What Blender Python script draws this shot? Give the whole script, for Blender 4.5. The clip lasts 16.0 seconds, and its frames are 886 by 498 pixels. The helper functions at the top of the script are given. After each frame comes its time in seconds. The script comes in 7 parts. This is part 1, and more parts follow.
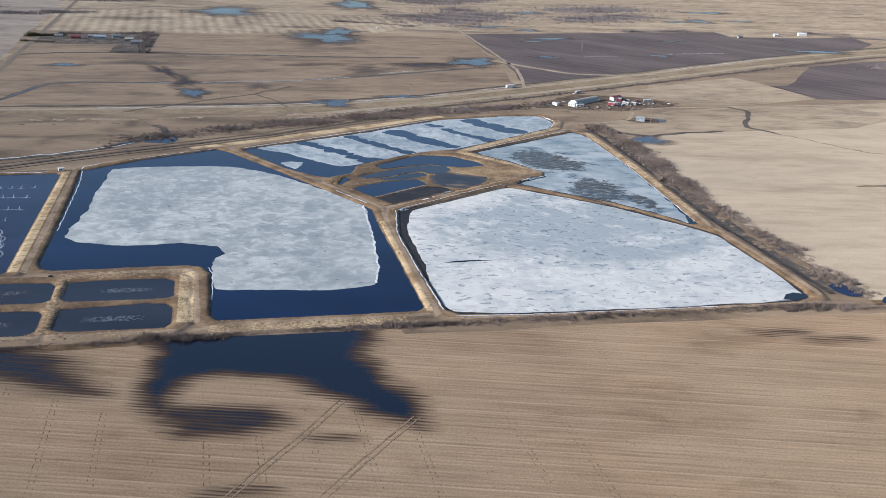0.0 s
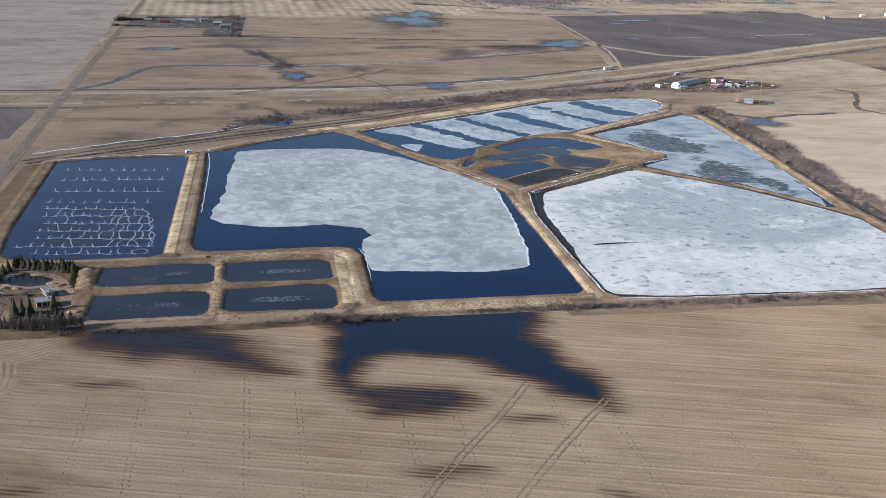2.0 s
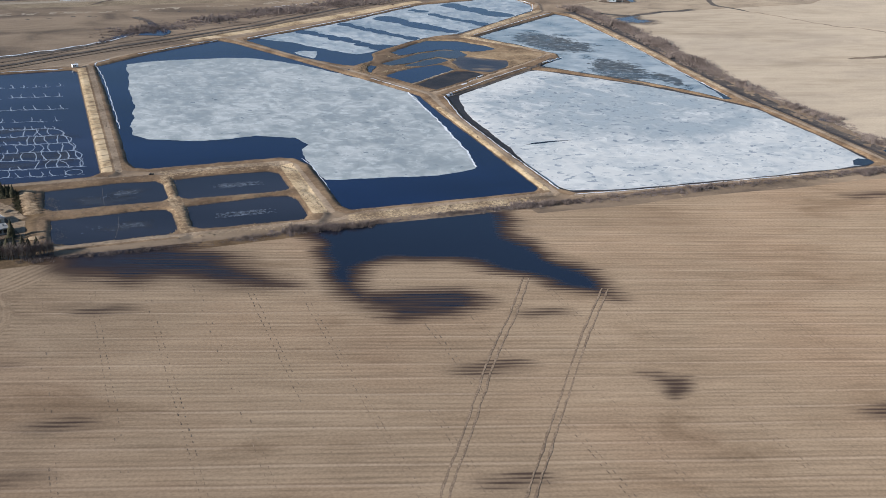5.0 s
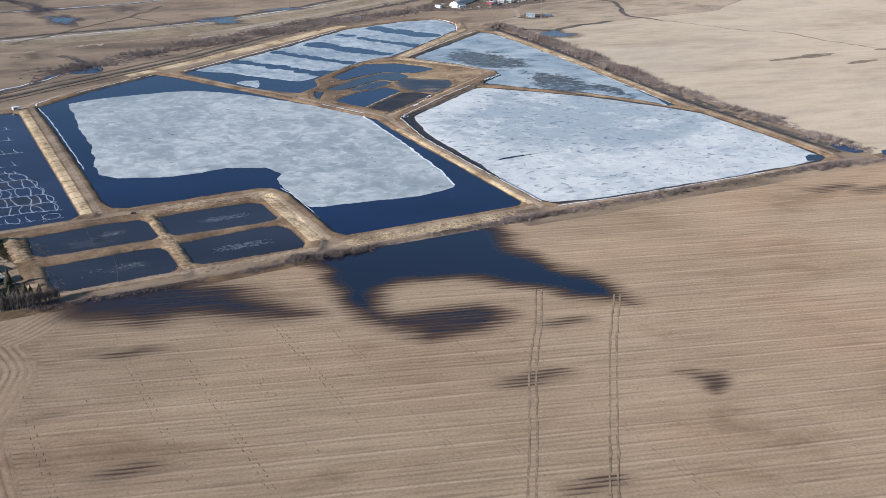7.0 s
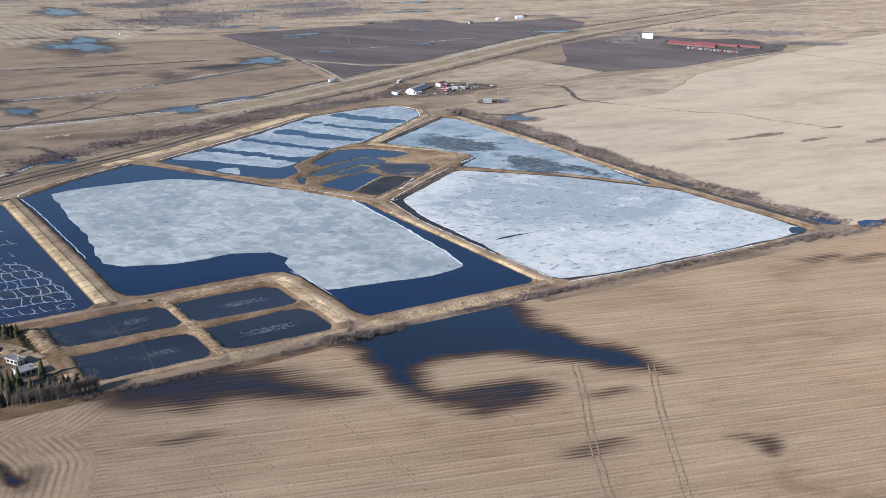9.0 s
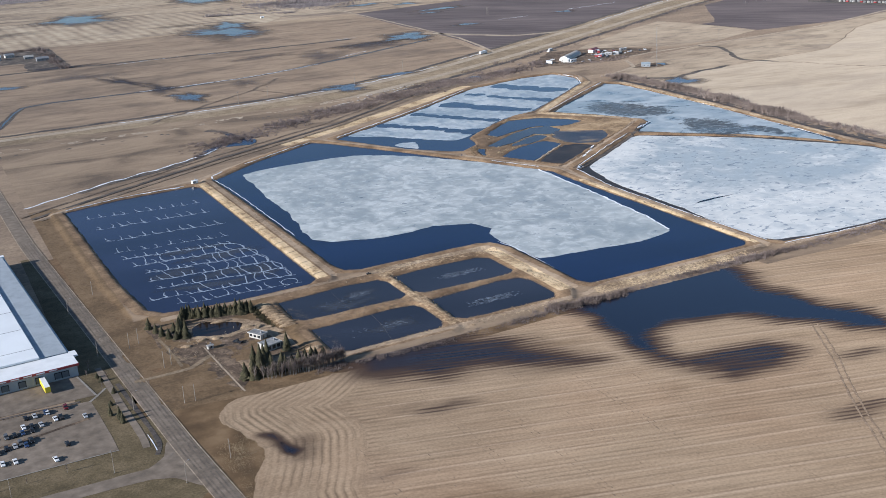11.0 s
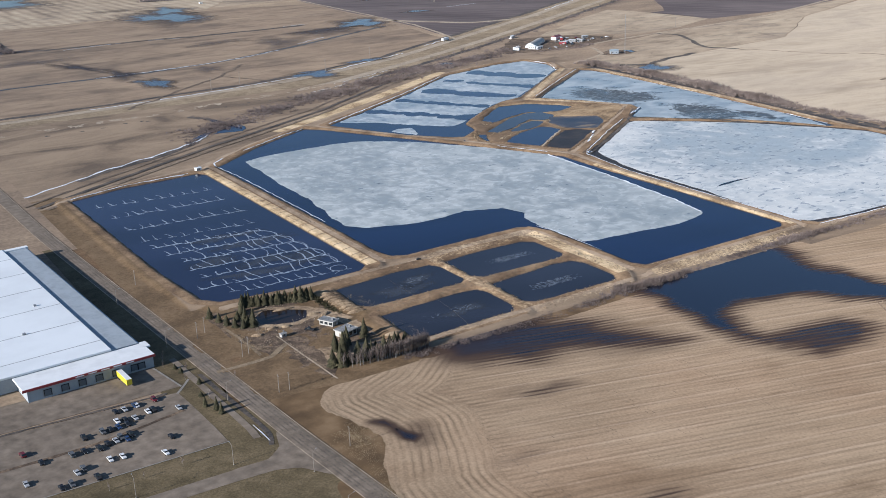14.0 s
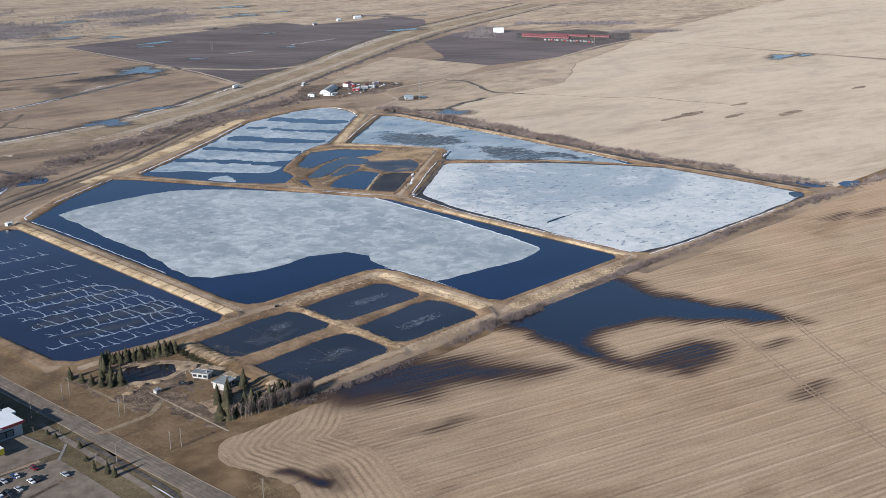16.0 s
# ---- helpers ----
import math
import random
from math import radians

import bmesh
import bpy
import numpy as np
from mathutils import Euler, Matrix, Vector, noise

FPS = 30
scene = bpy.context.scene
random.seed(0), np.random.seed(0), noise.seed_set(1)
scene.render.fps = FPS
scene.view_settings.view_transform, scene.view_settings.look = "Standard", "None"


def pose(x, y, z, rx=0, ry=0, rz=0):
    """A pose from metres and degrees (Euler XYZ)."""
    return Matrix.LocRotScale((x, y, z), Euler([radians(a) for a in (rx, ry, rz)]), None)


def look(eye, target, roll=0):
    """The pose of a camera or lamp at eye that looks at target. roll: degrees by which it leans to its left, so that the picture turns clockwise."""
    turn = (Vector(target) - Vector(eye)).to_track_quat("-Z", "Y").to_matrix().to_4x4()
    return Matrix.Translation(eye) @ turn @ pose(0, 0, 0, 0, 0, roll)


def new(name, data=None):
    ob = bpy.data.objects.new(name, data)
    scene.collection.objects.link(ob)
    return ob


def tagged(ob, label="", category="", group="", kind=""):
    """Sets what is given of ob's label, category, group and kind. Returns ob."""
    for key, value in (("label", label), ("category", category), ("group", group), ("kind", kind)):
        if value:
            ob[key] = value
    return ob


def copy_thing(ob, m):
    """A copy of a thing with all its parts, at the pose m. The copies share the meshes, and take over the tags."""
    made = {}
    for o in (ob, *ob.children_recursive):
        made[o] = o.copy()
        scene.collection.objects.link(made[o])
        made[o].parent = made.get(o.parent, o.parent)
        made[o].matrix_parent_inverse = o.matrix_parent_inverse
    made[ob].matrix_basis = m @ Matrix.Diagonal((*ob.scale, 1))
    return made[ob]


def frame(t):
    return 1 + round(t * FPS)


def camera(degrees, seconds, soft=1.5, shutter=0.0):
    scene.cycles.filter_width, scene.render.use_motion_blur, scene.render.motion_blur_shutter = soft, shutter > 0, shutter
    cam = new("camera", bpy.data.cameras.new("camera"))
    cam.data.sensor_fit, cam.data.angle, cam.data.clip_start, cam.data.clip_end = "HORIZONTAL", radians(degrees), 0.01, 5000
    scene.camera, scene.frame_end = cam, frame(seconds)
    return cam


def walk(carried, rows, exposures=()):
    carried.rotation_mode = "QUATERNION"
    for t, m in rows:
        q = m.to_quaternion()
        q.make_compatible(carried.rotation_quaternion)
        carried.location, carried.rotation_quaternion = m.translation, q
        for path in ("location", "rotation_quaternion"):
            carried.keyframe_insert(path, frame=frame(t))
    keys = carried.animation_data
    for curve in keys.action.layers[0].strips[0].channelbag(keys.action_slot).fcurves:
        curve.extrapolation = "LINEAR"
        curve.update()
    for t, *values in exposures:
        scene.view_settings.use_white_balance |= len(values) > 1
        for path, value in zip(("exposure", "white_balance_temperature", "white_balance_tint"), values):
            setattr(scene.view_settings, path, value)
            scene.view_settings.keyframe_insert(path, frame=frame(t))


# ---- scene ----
# The walk: seconds, place in metres, yaw to the left of +y, pitch, roll in degrees.
cam = camera(44.0, 16.0, soft=0.9)
ROWS = [
    (0.0, 5.3, 8.5, 225.3, -11.92, -17.02, 1.74),
    (0.2, -1.5, 9.7, 225.2, -12.83, -17.72, 2.01),
    (0.5, -11.8, 11.6, 225.1, -10.37, -15.84, -0.66),
    (0.7, -18.3, 12.7, 224.8, -11.87, -16.33, 0.17),
    (1.0, -27.9, 14.5, 224.3, -11.82, -16.73, 0.50),
    (1.2, -34.3, 15.9, 223.9, -12.08, -16.80, 0.45),
    (1.5, -44.1, 17.8, 223.2, -11.08, -17.05, 0.41),
    (1.7, -50.7, 18.8, 222.8, -9.33, -16.68, 0.71),
    (2.0, -60.8, 20.2, 222.5, -9.38, -17.93, 1.16),
    (2.2, -67.5, 21.4, 222.6, -8.66, -18.56, 1.40),
    (2.5, -77.3, 23.2, 222.8, -6.59, -17.27, 1.04),
    (2.7, -83.3, 24.0, 222.4, -5.82, -17.41, 1.10),
    (3.0, -92.2, 25.0, 221.7, -5.02, -17.62, 0.86),
    (3.2, -98.3, 25.9, 221.7, -5.04, -18.71, 0.56),
    (3.5, -107.3, 27.4, 221.7, -5.48, -19.57, -0.24),
    (3.7, -112.9, 28.1, 221.7, -7.82, -21.18, 0.75),
    (4.0, -121.6, 29.2, 221.6, -13.26, -21.89, 1.32),
    (4.2, -128.2, 30.4, 221.4, -16.47, -22.25, 1.81),
    (4.5, -138.8, 32.7, 221.1, -17.76, -23.13, 1.87),
    (4.7, -145.8, 34.4, 221.1, -19.09, -22.67, 2.11),
    (6.8, -211.2, 54.9, 221.8, -26.16, -23.22, 0.03),
    (7.0, -217.2, 56.5, 221.8, -27.14, -21.34, 0.36),
    (7.2, -223.2, 58.0, 221.7, -26.16, -19.38, -0.39),
    (7.5, -232.4, 60.6, 221.5, -26.72, -17.03, -1.00),
    (7.7, -238.7, 62.8, 221.6, -27.29, -16.64, -0.95),
    (8.0, -248.0, 66.3, 221.8, -28.15, -16.47, -1.14),
    (8.2, -253.8, 68.4, 221.5, -28.62, -16.10, -1.09),
    (8.5, -262.4, 71.6, 221.0, -29.83, -15.83, -0.85),
    (8.7, -268.3, 74.1, 221.0, -31.12, -16.33, -0.34),
    (9.0, -277.6, 78.2, 221.0, -31.94, -16.85, 0.35),
    (9.2, -284.1, 81.1, 220.6, -30.95, -16.73, -0.12),
    (9.5, -293.4, 85.6, 220.0, -30.11, -17.75, -0.80),
    (9.7, -299.0, 88.6, 220.1, -28.20, -18.33, -1.23),
    (10.0, -306.6, 93.1, 220.3, -26.88, -17.25, -2.13),
    (12.3, -365.6, 126.8, 219.3, -25.44, -19.13, -3.86),
    (12.5, -371.1, 130.1, 219.3, -25.92, -18.94, -3.35),
    (12.7, -376.7, 133.5, 219.5, -26.47, -18.63, -3.35),
    (13.0, -384.8, 138.6, 219.9, -27.37, -18.39, -3.28),
    (13.2, -389.7, 141.7, 219.9, -28.69, -18.43, -2.73),
    (13.5, -396.9, 146.2, 219.9, -30.88, -19.25, -1.69),
    (13.7, -402.0, 149.3, 220.0, -30.39, -18.86, -1.72),
    (14.0, -409.9, 153.9, 220.3, -31.29, -18.92, -2.31),
    (14.2, -415.0, 156.7, 220.4, -33.28, -19.69, -1.78),
    (14.5, -422.4, 161.0, 220.5, -36.77, -19.87, -1.11),
    (14.7, -427.3, 164.2, 220.5, -39.47, -18.79, -0.87),
    (15.0, -434.7, 169.6, 220.5, -43.20, -17.99, -0.31),
    (15.2, -439.9, 173.4, 220.5, -44.41, -18.82, 0.50),
    (15.5, -447.8, 179.1, 220.4, -44.62, -17.43, 0.29),
    (15.7, -453.0, 182.7, 220.5, -44.83, -16.70, -0.42),
    (16.0, -460.7, 187.9, 220.8, -44.73, -16.82, -0.70),
]


def flown(x, y, z, yaw, pitch, roll):
    return pose(x, y, z, 0, 0, yaw) @ pose(0, 0, 0, 90 + pitch) @ pose(0, 0, 0, 0, 0, roll)


walk(cam, [(t, flown(*row)) for t, *row in ROWS], exposures=[(0.0, 0.68, 6400, 10), (2.0, 0.68, 6320, 10), (3.0, 0.67, 6350, 10), (4.5, 0.59, 6400, 9), (7.5, 0.68, 6150, 10), (10.0, 0.7, 6150, 10), (12.5, 0.68, 6150, 10), (14.0, 0.62, 6150, 10), (16.0, 0.53, 6180, 10)])

# ---- sky and sun: low sun from -x, shadows fall towards +x ----
SUN_UP, SUN_FROM = 20.0, -93.0
world = bpy.data.worlds.new("sky")
scene.world = world
world.use_nodes = True
sky = world.node_tree.nodes.new("ShaderNodeTexSky")
sky.sky_type, sky.sun_disc = "NISHITA", False
sky.sun_elevation, sky.sun_rotation = radians(SUN_UP), radians(SUN_FROM)
sky.air_density, sky.dust_density, sky.ozone_density = 0.85, 0.05, 2.4
back = world.node_tree.nodes["Background"]
back.inputs["Strength"].default_value = 0.085
world.node_tree.links.new(sky.outputs["Color"], back.inputs["Color"])
sun_data = bpy.data.lights.new("sun", "SUN")
sun_data.energy, sun_data.angle, sun_data.color = 4.9, radians(0.5), (1.0, 0.94, 0.89)
sun = new("sun", sun_data)
sun_way = Vector((-math.cos(radians(SUN_UP)) * math.sin(radians(-SUN_FROM)), math.cos(radians(SUN_UP)) * math.cos(radians(SUN_FROM)), math.sin(radians(SUN_UP))))
sun.matrix_world = look(sun_way * 900, (0, 0, 0))


# ---- materials ----
def nodes_of(name):
    mat = bpy.data.materials.new(name)
    mat.use_nodes = True
    tree = mat.node_tree
    return mat, tree, tree.nodes["Principled BSDF"]


def linked(tree, kind, inputs=(), **props):
    """A node with its settings; inputs: (socket, value or output)."""
    node = tree.nodes.new(kind)
    if "noise_dimensions" in props:
        node.noise_dimensions = props["noise_dimensions"]
    if "operation" in props:
        node.operation = props["operation"]
    if "use_clamp" in props:
        node.use_clamp = props["use_clamp"]
    if "data_type" in props:
        node.data_type, node.blend_type = props["data_type"], props["blend_type"]
    if "bands_direction" in props:
        node.bands_direction = props["bands_direction"]
    if "attribute_name" in props:
        node.attribute_name = props["attribute_name"]
    if "vector_type" in props:
        node.vector_type = props["vector_type"]
    for socket, value in dict(inputs).items():
        if isinstance(value, bpy.types.NodeSocket):
            tree.links.new(value, node.inputs[socket])
        else:
            node.inputs[socket].default_value = value
    return node


def coords(tree, turn=0.0, stretch=(1, 1, 1)):
    geo = linked(tree, "ShaderNodeNewGeometry")
    return linked(tree, "ShaderNodeMapping", {"Vector": geo.outputs["Position"], "Rotation": (0, 0, radians(-turn)), "Scale": tuple(1 / s for s in stretch)}, vector_type="TEXTURE").outputs[0]


def noise_of(tree, size, detail=4.0, turn=0.0, stretch=(1, 1, 1), rough=0.55, warp=0.0):
    """Noise between 0 and 1 with features of about size metres."""
    vec = coords(tree, turn, stretch)
    return linked(tree, "ShaderNodeTexNoise", {"Vector": vec, "Scale": 1.0 / size, "Detail": detail, "Roughness": rough, "Distortion": warp}).outputs["Fac"]


def ramp(tree, fac, *stops):
    """stops: (place, colour or grey)."""
    node = linked(tree, "ShaderNodeValToRGB", {"Fac": fac})
    bar = node.color_ramp
    while len(bar.elements) < len(stops):
        bar.elements.new(0.5)
    for el, (at, col) in zip(bar.elements, stops):
        el.position = at
        el.color = (col, col, col, 1) if isinstance(col, (int, float)) else (*col, 1)
    return node.outputs["Color"]


def mixed(tree, fac, a, b, how="MIX"):
    node = linked(tree, "ShaderNodeMix", data_type="RGBA", blend_type=how)
    for socket, value in ((0, fac), (6, a), (7, b)):
        if isinstance(value, bpy.types.NodeSocket):
            tree.links.new(value, node.inputs[socket])
        else:
            node.inputs[socket].default_value = value if socket == 0 else (*value, 1)
    return node.outputs[2]


def sums(tree, how, a, b, clamp=False):
    node = linked(tree, "ShaderNodeMath", operation=how, use_clamp=clamp)
    for n, value in enumerate((a, b)):
        if isinstance(value, bpy.types.NodeSocket):
            tree.links.new(value, node.inputs[n])
        else:
            node.inputs[n].default_value = value
    return node.outputs[0]


def attr(tree, name):
    return linked(tree, "ShaderNodeAttribute", attribute_name=name).outputs["Fac"]


def bumped(tree, shader, height, strength=0.5, distance=0.3):
    node = linked(tree, "ShaderNodeBump", {"Height": height, "Strength": strength, "Distance": distance})
    tree.links.new(node.outputs[0], shader.inputs["Normal"])


def set_colour(tree, shader, col, rough=0.9, metal=0.0, spec=0.3, matte=0.0):
    """matte: how far the surface scatters light back to where it comes from, as soil, grass and snow do."""
    shader.inputs["Diffuse Roughness"].default_value = matte
    for socket, value in (("Base Color", col), ("Roughness", rough), ("Metallic", metal), ("Specular IOR Level", spec)):
        if isinstance(value, bpy.types.NodeSocket):
            tree.links.new(value, shader.inputs[socket])
        else:
            shader.inputs[socket].default_value = (*value, 1) if socket == "Base Color" else value


def mottled(name, dark, mid, light, sizes=(120, 14, 1.5), rough=0.92, turn=0.0, stretch=(1, 1, 1), bump=0.3):
    """Soil, grass or gravel: colour varied at three sizes."""
    mat, tree, sh = nodes_of(name)
    a = noise_of(tree, sizes[0], 5, turn, stretch, 0.6, 0.6)
    b = noise_of(tree, sizes[1], 5, turn, stretch, 0.65)
    c = noise_of(tree, sizes[2], 3)
    both = sums(tree, "ADD", sums(tree, "MULTIPLY", a, 0.55), sums(tree, "MULTIPLY", b, 0.45))
    col = ramp(tree, both, (0.4, dark), (0.5, mid), (0.6, light))
    grain = ramp(tree, c, (0.3, 0.72), (0.7, 1.22))
    set_colour(tree, sh, mixed(tree, 1.0, col, grain, "MULTIPLY"), rough, matte=0.3)
    bumped(tree, sh, sums(tree, "ADD", b, c), bump, 0.4)
    return mat


def painted(name, col, rough=0.5, metal=0.0, dirt=0.25, size=3.0):
    """Paint or metal with faint dirt."""
    mat, tree, sh = nodes_of(name)
    n = noise_of(tree, size, 5)
    shade = ramp(tree, n, (0.3, 1 - dirt), (0.6, 1.0))
    set_colour(tree, sh, mixed(tree, 1.0, col, shade, "MULTIPLY"), rough, metal, 0.4)
    return mat


# ---- shapes ----
def mesh_of(name, verts, faces, mats, index=None, smooth=False):
    me = bpy.data.meshes.new(name)
    me.from_pydata([tuple(v) for v in verts], [], [tuple(f) for f in faces])
    for m in mats if isinstance(mats, (list, tuple)) else [mats]:
        me.materials.append(m)
    if index is not None:
        me.polygons.foreach_set("material_index", index)
    if smooth:
        me.polygons.foreach_set("use_smooth", [True] * len(me.polygons))
    me.update()
    return me


def part(name, bm, material, parent, label=""):
    """Links a bmesh as one mesh object under a thing or a part."""
    me = bpy.data.meshes.new(name)
    bm.to_mesh(me)
    bm.free()
    me.materials.append(material)
    ob = new(name, me)
    ob.parent = parent
    return tagged(ob, label)


def box(bm, size, at, bevel=0.0, turn=0.0):
    """A box of that size whose base centre is at that place."""
    m = Matrix.Translation((at[0], at[1], at[2] + size[2] / 2)) @ Matrix.Rotation(radians(turn), 4, "Z") @ Matrix.Diagonal((*size, 1))
    made = bmesh.ops.create_cube(bm, size=1, matrix=m)
    if bevel:
        edges = list({e for v in made["verts"] for e in v.link_edges})
        bmesh.ops.bevel(bm, geom=edges, offset=bevel, segments=1, affect="EDGES")
    return bm


def tube(bm, a, b, r0, r1, sides=6):
    a, b = Vector(a), Vector(b)
    m = Matrix.Translation((a + b) / 2) @ (b - a).to_track_quat("Z", "Y").to_matrix().to_4x4()
    bmesh.ops.create_cone(bm, cap_ends=True, segments=sides, radius1=r0, radius2=r1, depth=(b - a).length, matrix=m)
    return bm


def empty(name, at=(0, 0, 0), turn=0.0):
    ob = new(name)
    ob.matrix_basis = pose(*at, 0, 0, turn)
    return ob


def curve_points(pts, step, closed=True, wobble=0.0, size=20.0, round_off=0.5):
    """A smooth line through corner points, cut into steps, with a natural wobble."""
    pts = [Vector((*p, 0)) for p in pts]
    n, out = len(pts), []
    for i in range(n if closed else n - 1):
        p0, p1, p2, p3 = (pts[(i + k) % n] if closed else pts[min(max(i + k, 0), n - 1)] for k in (-1, 0, 1, 2))
        span = (p2 - p1).length
        cuts = max(1, round(span / step))
        t1 = (p2 - p0).normalized() * span * round_off
        t2 = (p3 - p1).normalized() * span * round_off
        for k in range(cuts):
            u = k / cuts
            a, b, c, d = 2 * u**3 - 3 * u**2 + 1, u**3 - 2 * u**2 + u, -2 * u**3 + 3 * u**2, u**3 - u**2
            out.append(p1 * a + t1 * b + p2 * c + t2 * d)
    if not closed:
        out.append(pts[-1])
    if wobble:
        out = [p + Vector((noise.noise(p / size), noise.noise(p / size + Vector((7, 31, 5))), 0)) * wobble
               + Vector((noise.noise(p / size * 4.1), noise.noise(p / size * 4.1 + Vector((3, 9, 2))), 0)) * wobble * 0.35 for p in out]
    return [(p.x, p.y) for p in out]


def sheet(name, pts, z, mat, thick=0.0, label="", category="", kind="structure", step=6.0, wobble=1.0, size=15.0, round_off=0.0):
    """A flat piece of ground, water or ice with a natural outline."""
    line = curve_points(pts, step, True, wobble, size, round_off)
    bm = bmesh.new()
    face = bm.faces.new([bm.verts.new((x, y, z)) for x, y in line])
    if face.normal.z < 0 or sum(a[0] * b[1] - b[0] * a[1] for a, b in zip(line, line[1:] + line[:1])) < 0:
        face.normal_flip()
    if thick:
        for e in list(bm.edges):
            a, b = e.verts
            c, d = (bm.verts.new((v.co.x, v.co.y, z - thick)) for v in (b, a))
            bm.faces.new((a, b, c, d))
    bm.normal_update()
    bmesh.ops.triangulate(bm, faces=[f for f in bm.faces if len(f.verts) > 4])
    me = bpy.data.meshes.new(name)
    bm.to_mesh(me)
    bm.free()
    me.materials.append(mat)
    return tagged(new(name, me), label, category, kind=kind)


def ribbon(name, pts, width, z, mat, label="", category="", kind="structure", step=12.0, wobble=0.0, size=25.0, shift=0.0, parent=None, ragged=0.0, crown=0.0, drape=None):
    """A strip along a line: roads, tracks, ditches, lines of snow. shift: metres to its right; drape: the heights that it follows."""
    line = [Vector((*p, 0)) for p in curve_points(pts, step, False, wobble, size, 0.35)]
    verts, faces = [], []
    for i, p in enumerate(line):
        way = (line[min(i + 1, len(line) - 1)] - line[max(i - 1, 0)]).normalized()
        side = Vector((way.y, -way.x, 0))
        w0 = width / 2 * (1 + ragged * noise.noise(p / 6.0))
        w1 = width / 2 * (1 + ragged * noise.noise(p / 6.0 + Vector((50, 0, 0))))
        for k, lift in ((-w0, 0), (0.0, crown), (w1, 0)):
            q = p + side * (shift + k)
            verts.append((q.x, q.y, max(z, drape(q.x, q.y) + 0.1) if drape else z + lift))
        if i:
            a = 3 * i
            faces += [(a - 3, a - 2, a + 1, a), (a - 2, a - 1, a + 2, a + 1)]
    ob = new(name, mesh_of(name, verts, [f[::-1] for f in faces], mat))
    ob.parent = parent
    return tagged(ob, label, category, kind=kind)


# ---- the materials of land, water and ice ----
def prairie():
    """Last year's grass, brown and tan, with greyer wet swales."""
    mat, tree, sh = nodes_of("prairie grass")
    a = noise_of(tree, 260, 6, 0, (0.45, 1, 1), 0.6, 0.8)
    b = noise_of(tree, 38, 6, 8, (0.55, 1, 1), 0.6, 0.4)
    c = noise_of(tree, 3.0, 4)
    both = sums(tree, "ADD", sums(tree, "MULTIPLY", a, 0.6), sums(tree, "MULTIPLY", b, 0.4))
    col = ramp(tree, both, (0.34, (0.14, 0.106, 0.08)), (0.44, (0.225, 0.165, 0.114)), (0.54, (0.3, 0.222, 0.15)), (0.64, (0.4, 0.305, 0.2)))
    grain = ramp(tree, c, (0.3, 0.75), (0.7, 1.2))
    set_colour(tree, sh, mixed(tree, 1.0, col, grain, "MULTIPLY"), 0.95, matte=0.3)
    bumped(tree, sh, sums(tree, "ADD", b, c), 0.4, 0.5)
    return mat


def rows_field(name, dark, mid, light, turn, period, across=1.0, swale=0.0):
    """A stubble or ploughed field with drill rows."""
    mat, tree, sh = nodes_of(name)
    a = noise_of(tree, 90, 5, turn, (0.35, 1, 1), 0.6, 0.5)
    b = noise_of(tree, 24 if swale > 0.3 else 7, 6, turn, (0.45, 1, 1) if swale > 0.3 else (0.12, 1, 1), 0.6)
    c = noise_of(tree, 1.6, 3)
    wave = linked(tree, "ShaderNodeTexWave", {"Vector": coords(tree, turn + 90), "Scale": 0.314 / period, "Distortion": 1.2, "Detail": 2.0, "Detail Scale": 0.6}, bands_direction="X").outputs["Fac"]
    both = sums(tree, "ADD", sums(tree, "MULTIPLY", a, 0.62), sums(tree, "MULTIPLY", b, 0.38))
    both = sums(tree, "ADD", both, sums(tree, "MULTIPLY", sums(tree, "SUBTRACT", wave, 0.5), 0.1 * across))
    col = ramp(tree, both, (0.34, dark), (0.48, mid), (0.66, light))
    if swale:  # low wet ground, darker and greyer
        low = noise_of(tree, 130, 6, 5, (0.5, 1, 1), 0.62, 1.4)
        col = mixed(tree, ramp(tree, low, (0.34, 0.8 * swale), (0.44, 0.1 * swale), (0.5, 0.0)), col, tuple(k * 0.45 for k in mid[:2]) + (mid[2] * 0.52,))
        tufts = noise_of(tree, 17, 6, 0, (0.5, 1, 1), 0.7, 0.6)
        col = mixed(tree, 1.0, col, ramp(tree, tufts, (0.36, 1 - 0.4 * swale), (0.5, 1.0), (0.64, 1 + 0.16 * swale)), "MULTIPLY")
    grain = ramp(tree, c, (0.3, 0.9), (0.7, 1.08))
    set_colour(tree, sh, mixed(tree, 1.0, col, grain, "MULTIPLY"), 0.95, matte=0.3)
    bumped(tree, sh, sums(tree, "ADD", b, sums(tree, "MULTIPLY", wave, 0.3 * across)), 0.2, 0.3)
    return mat


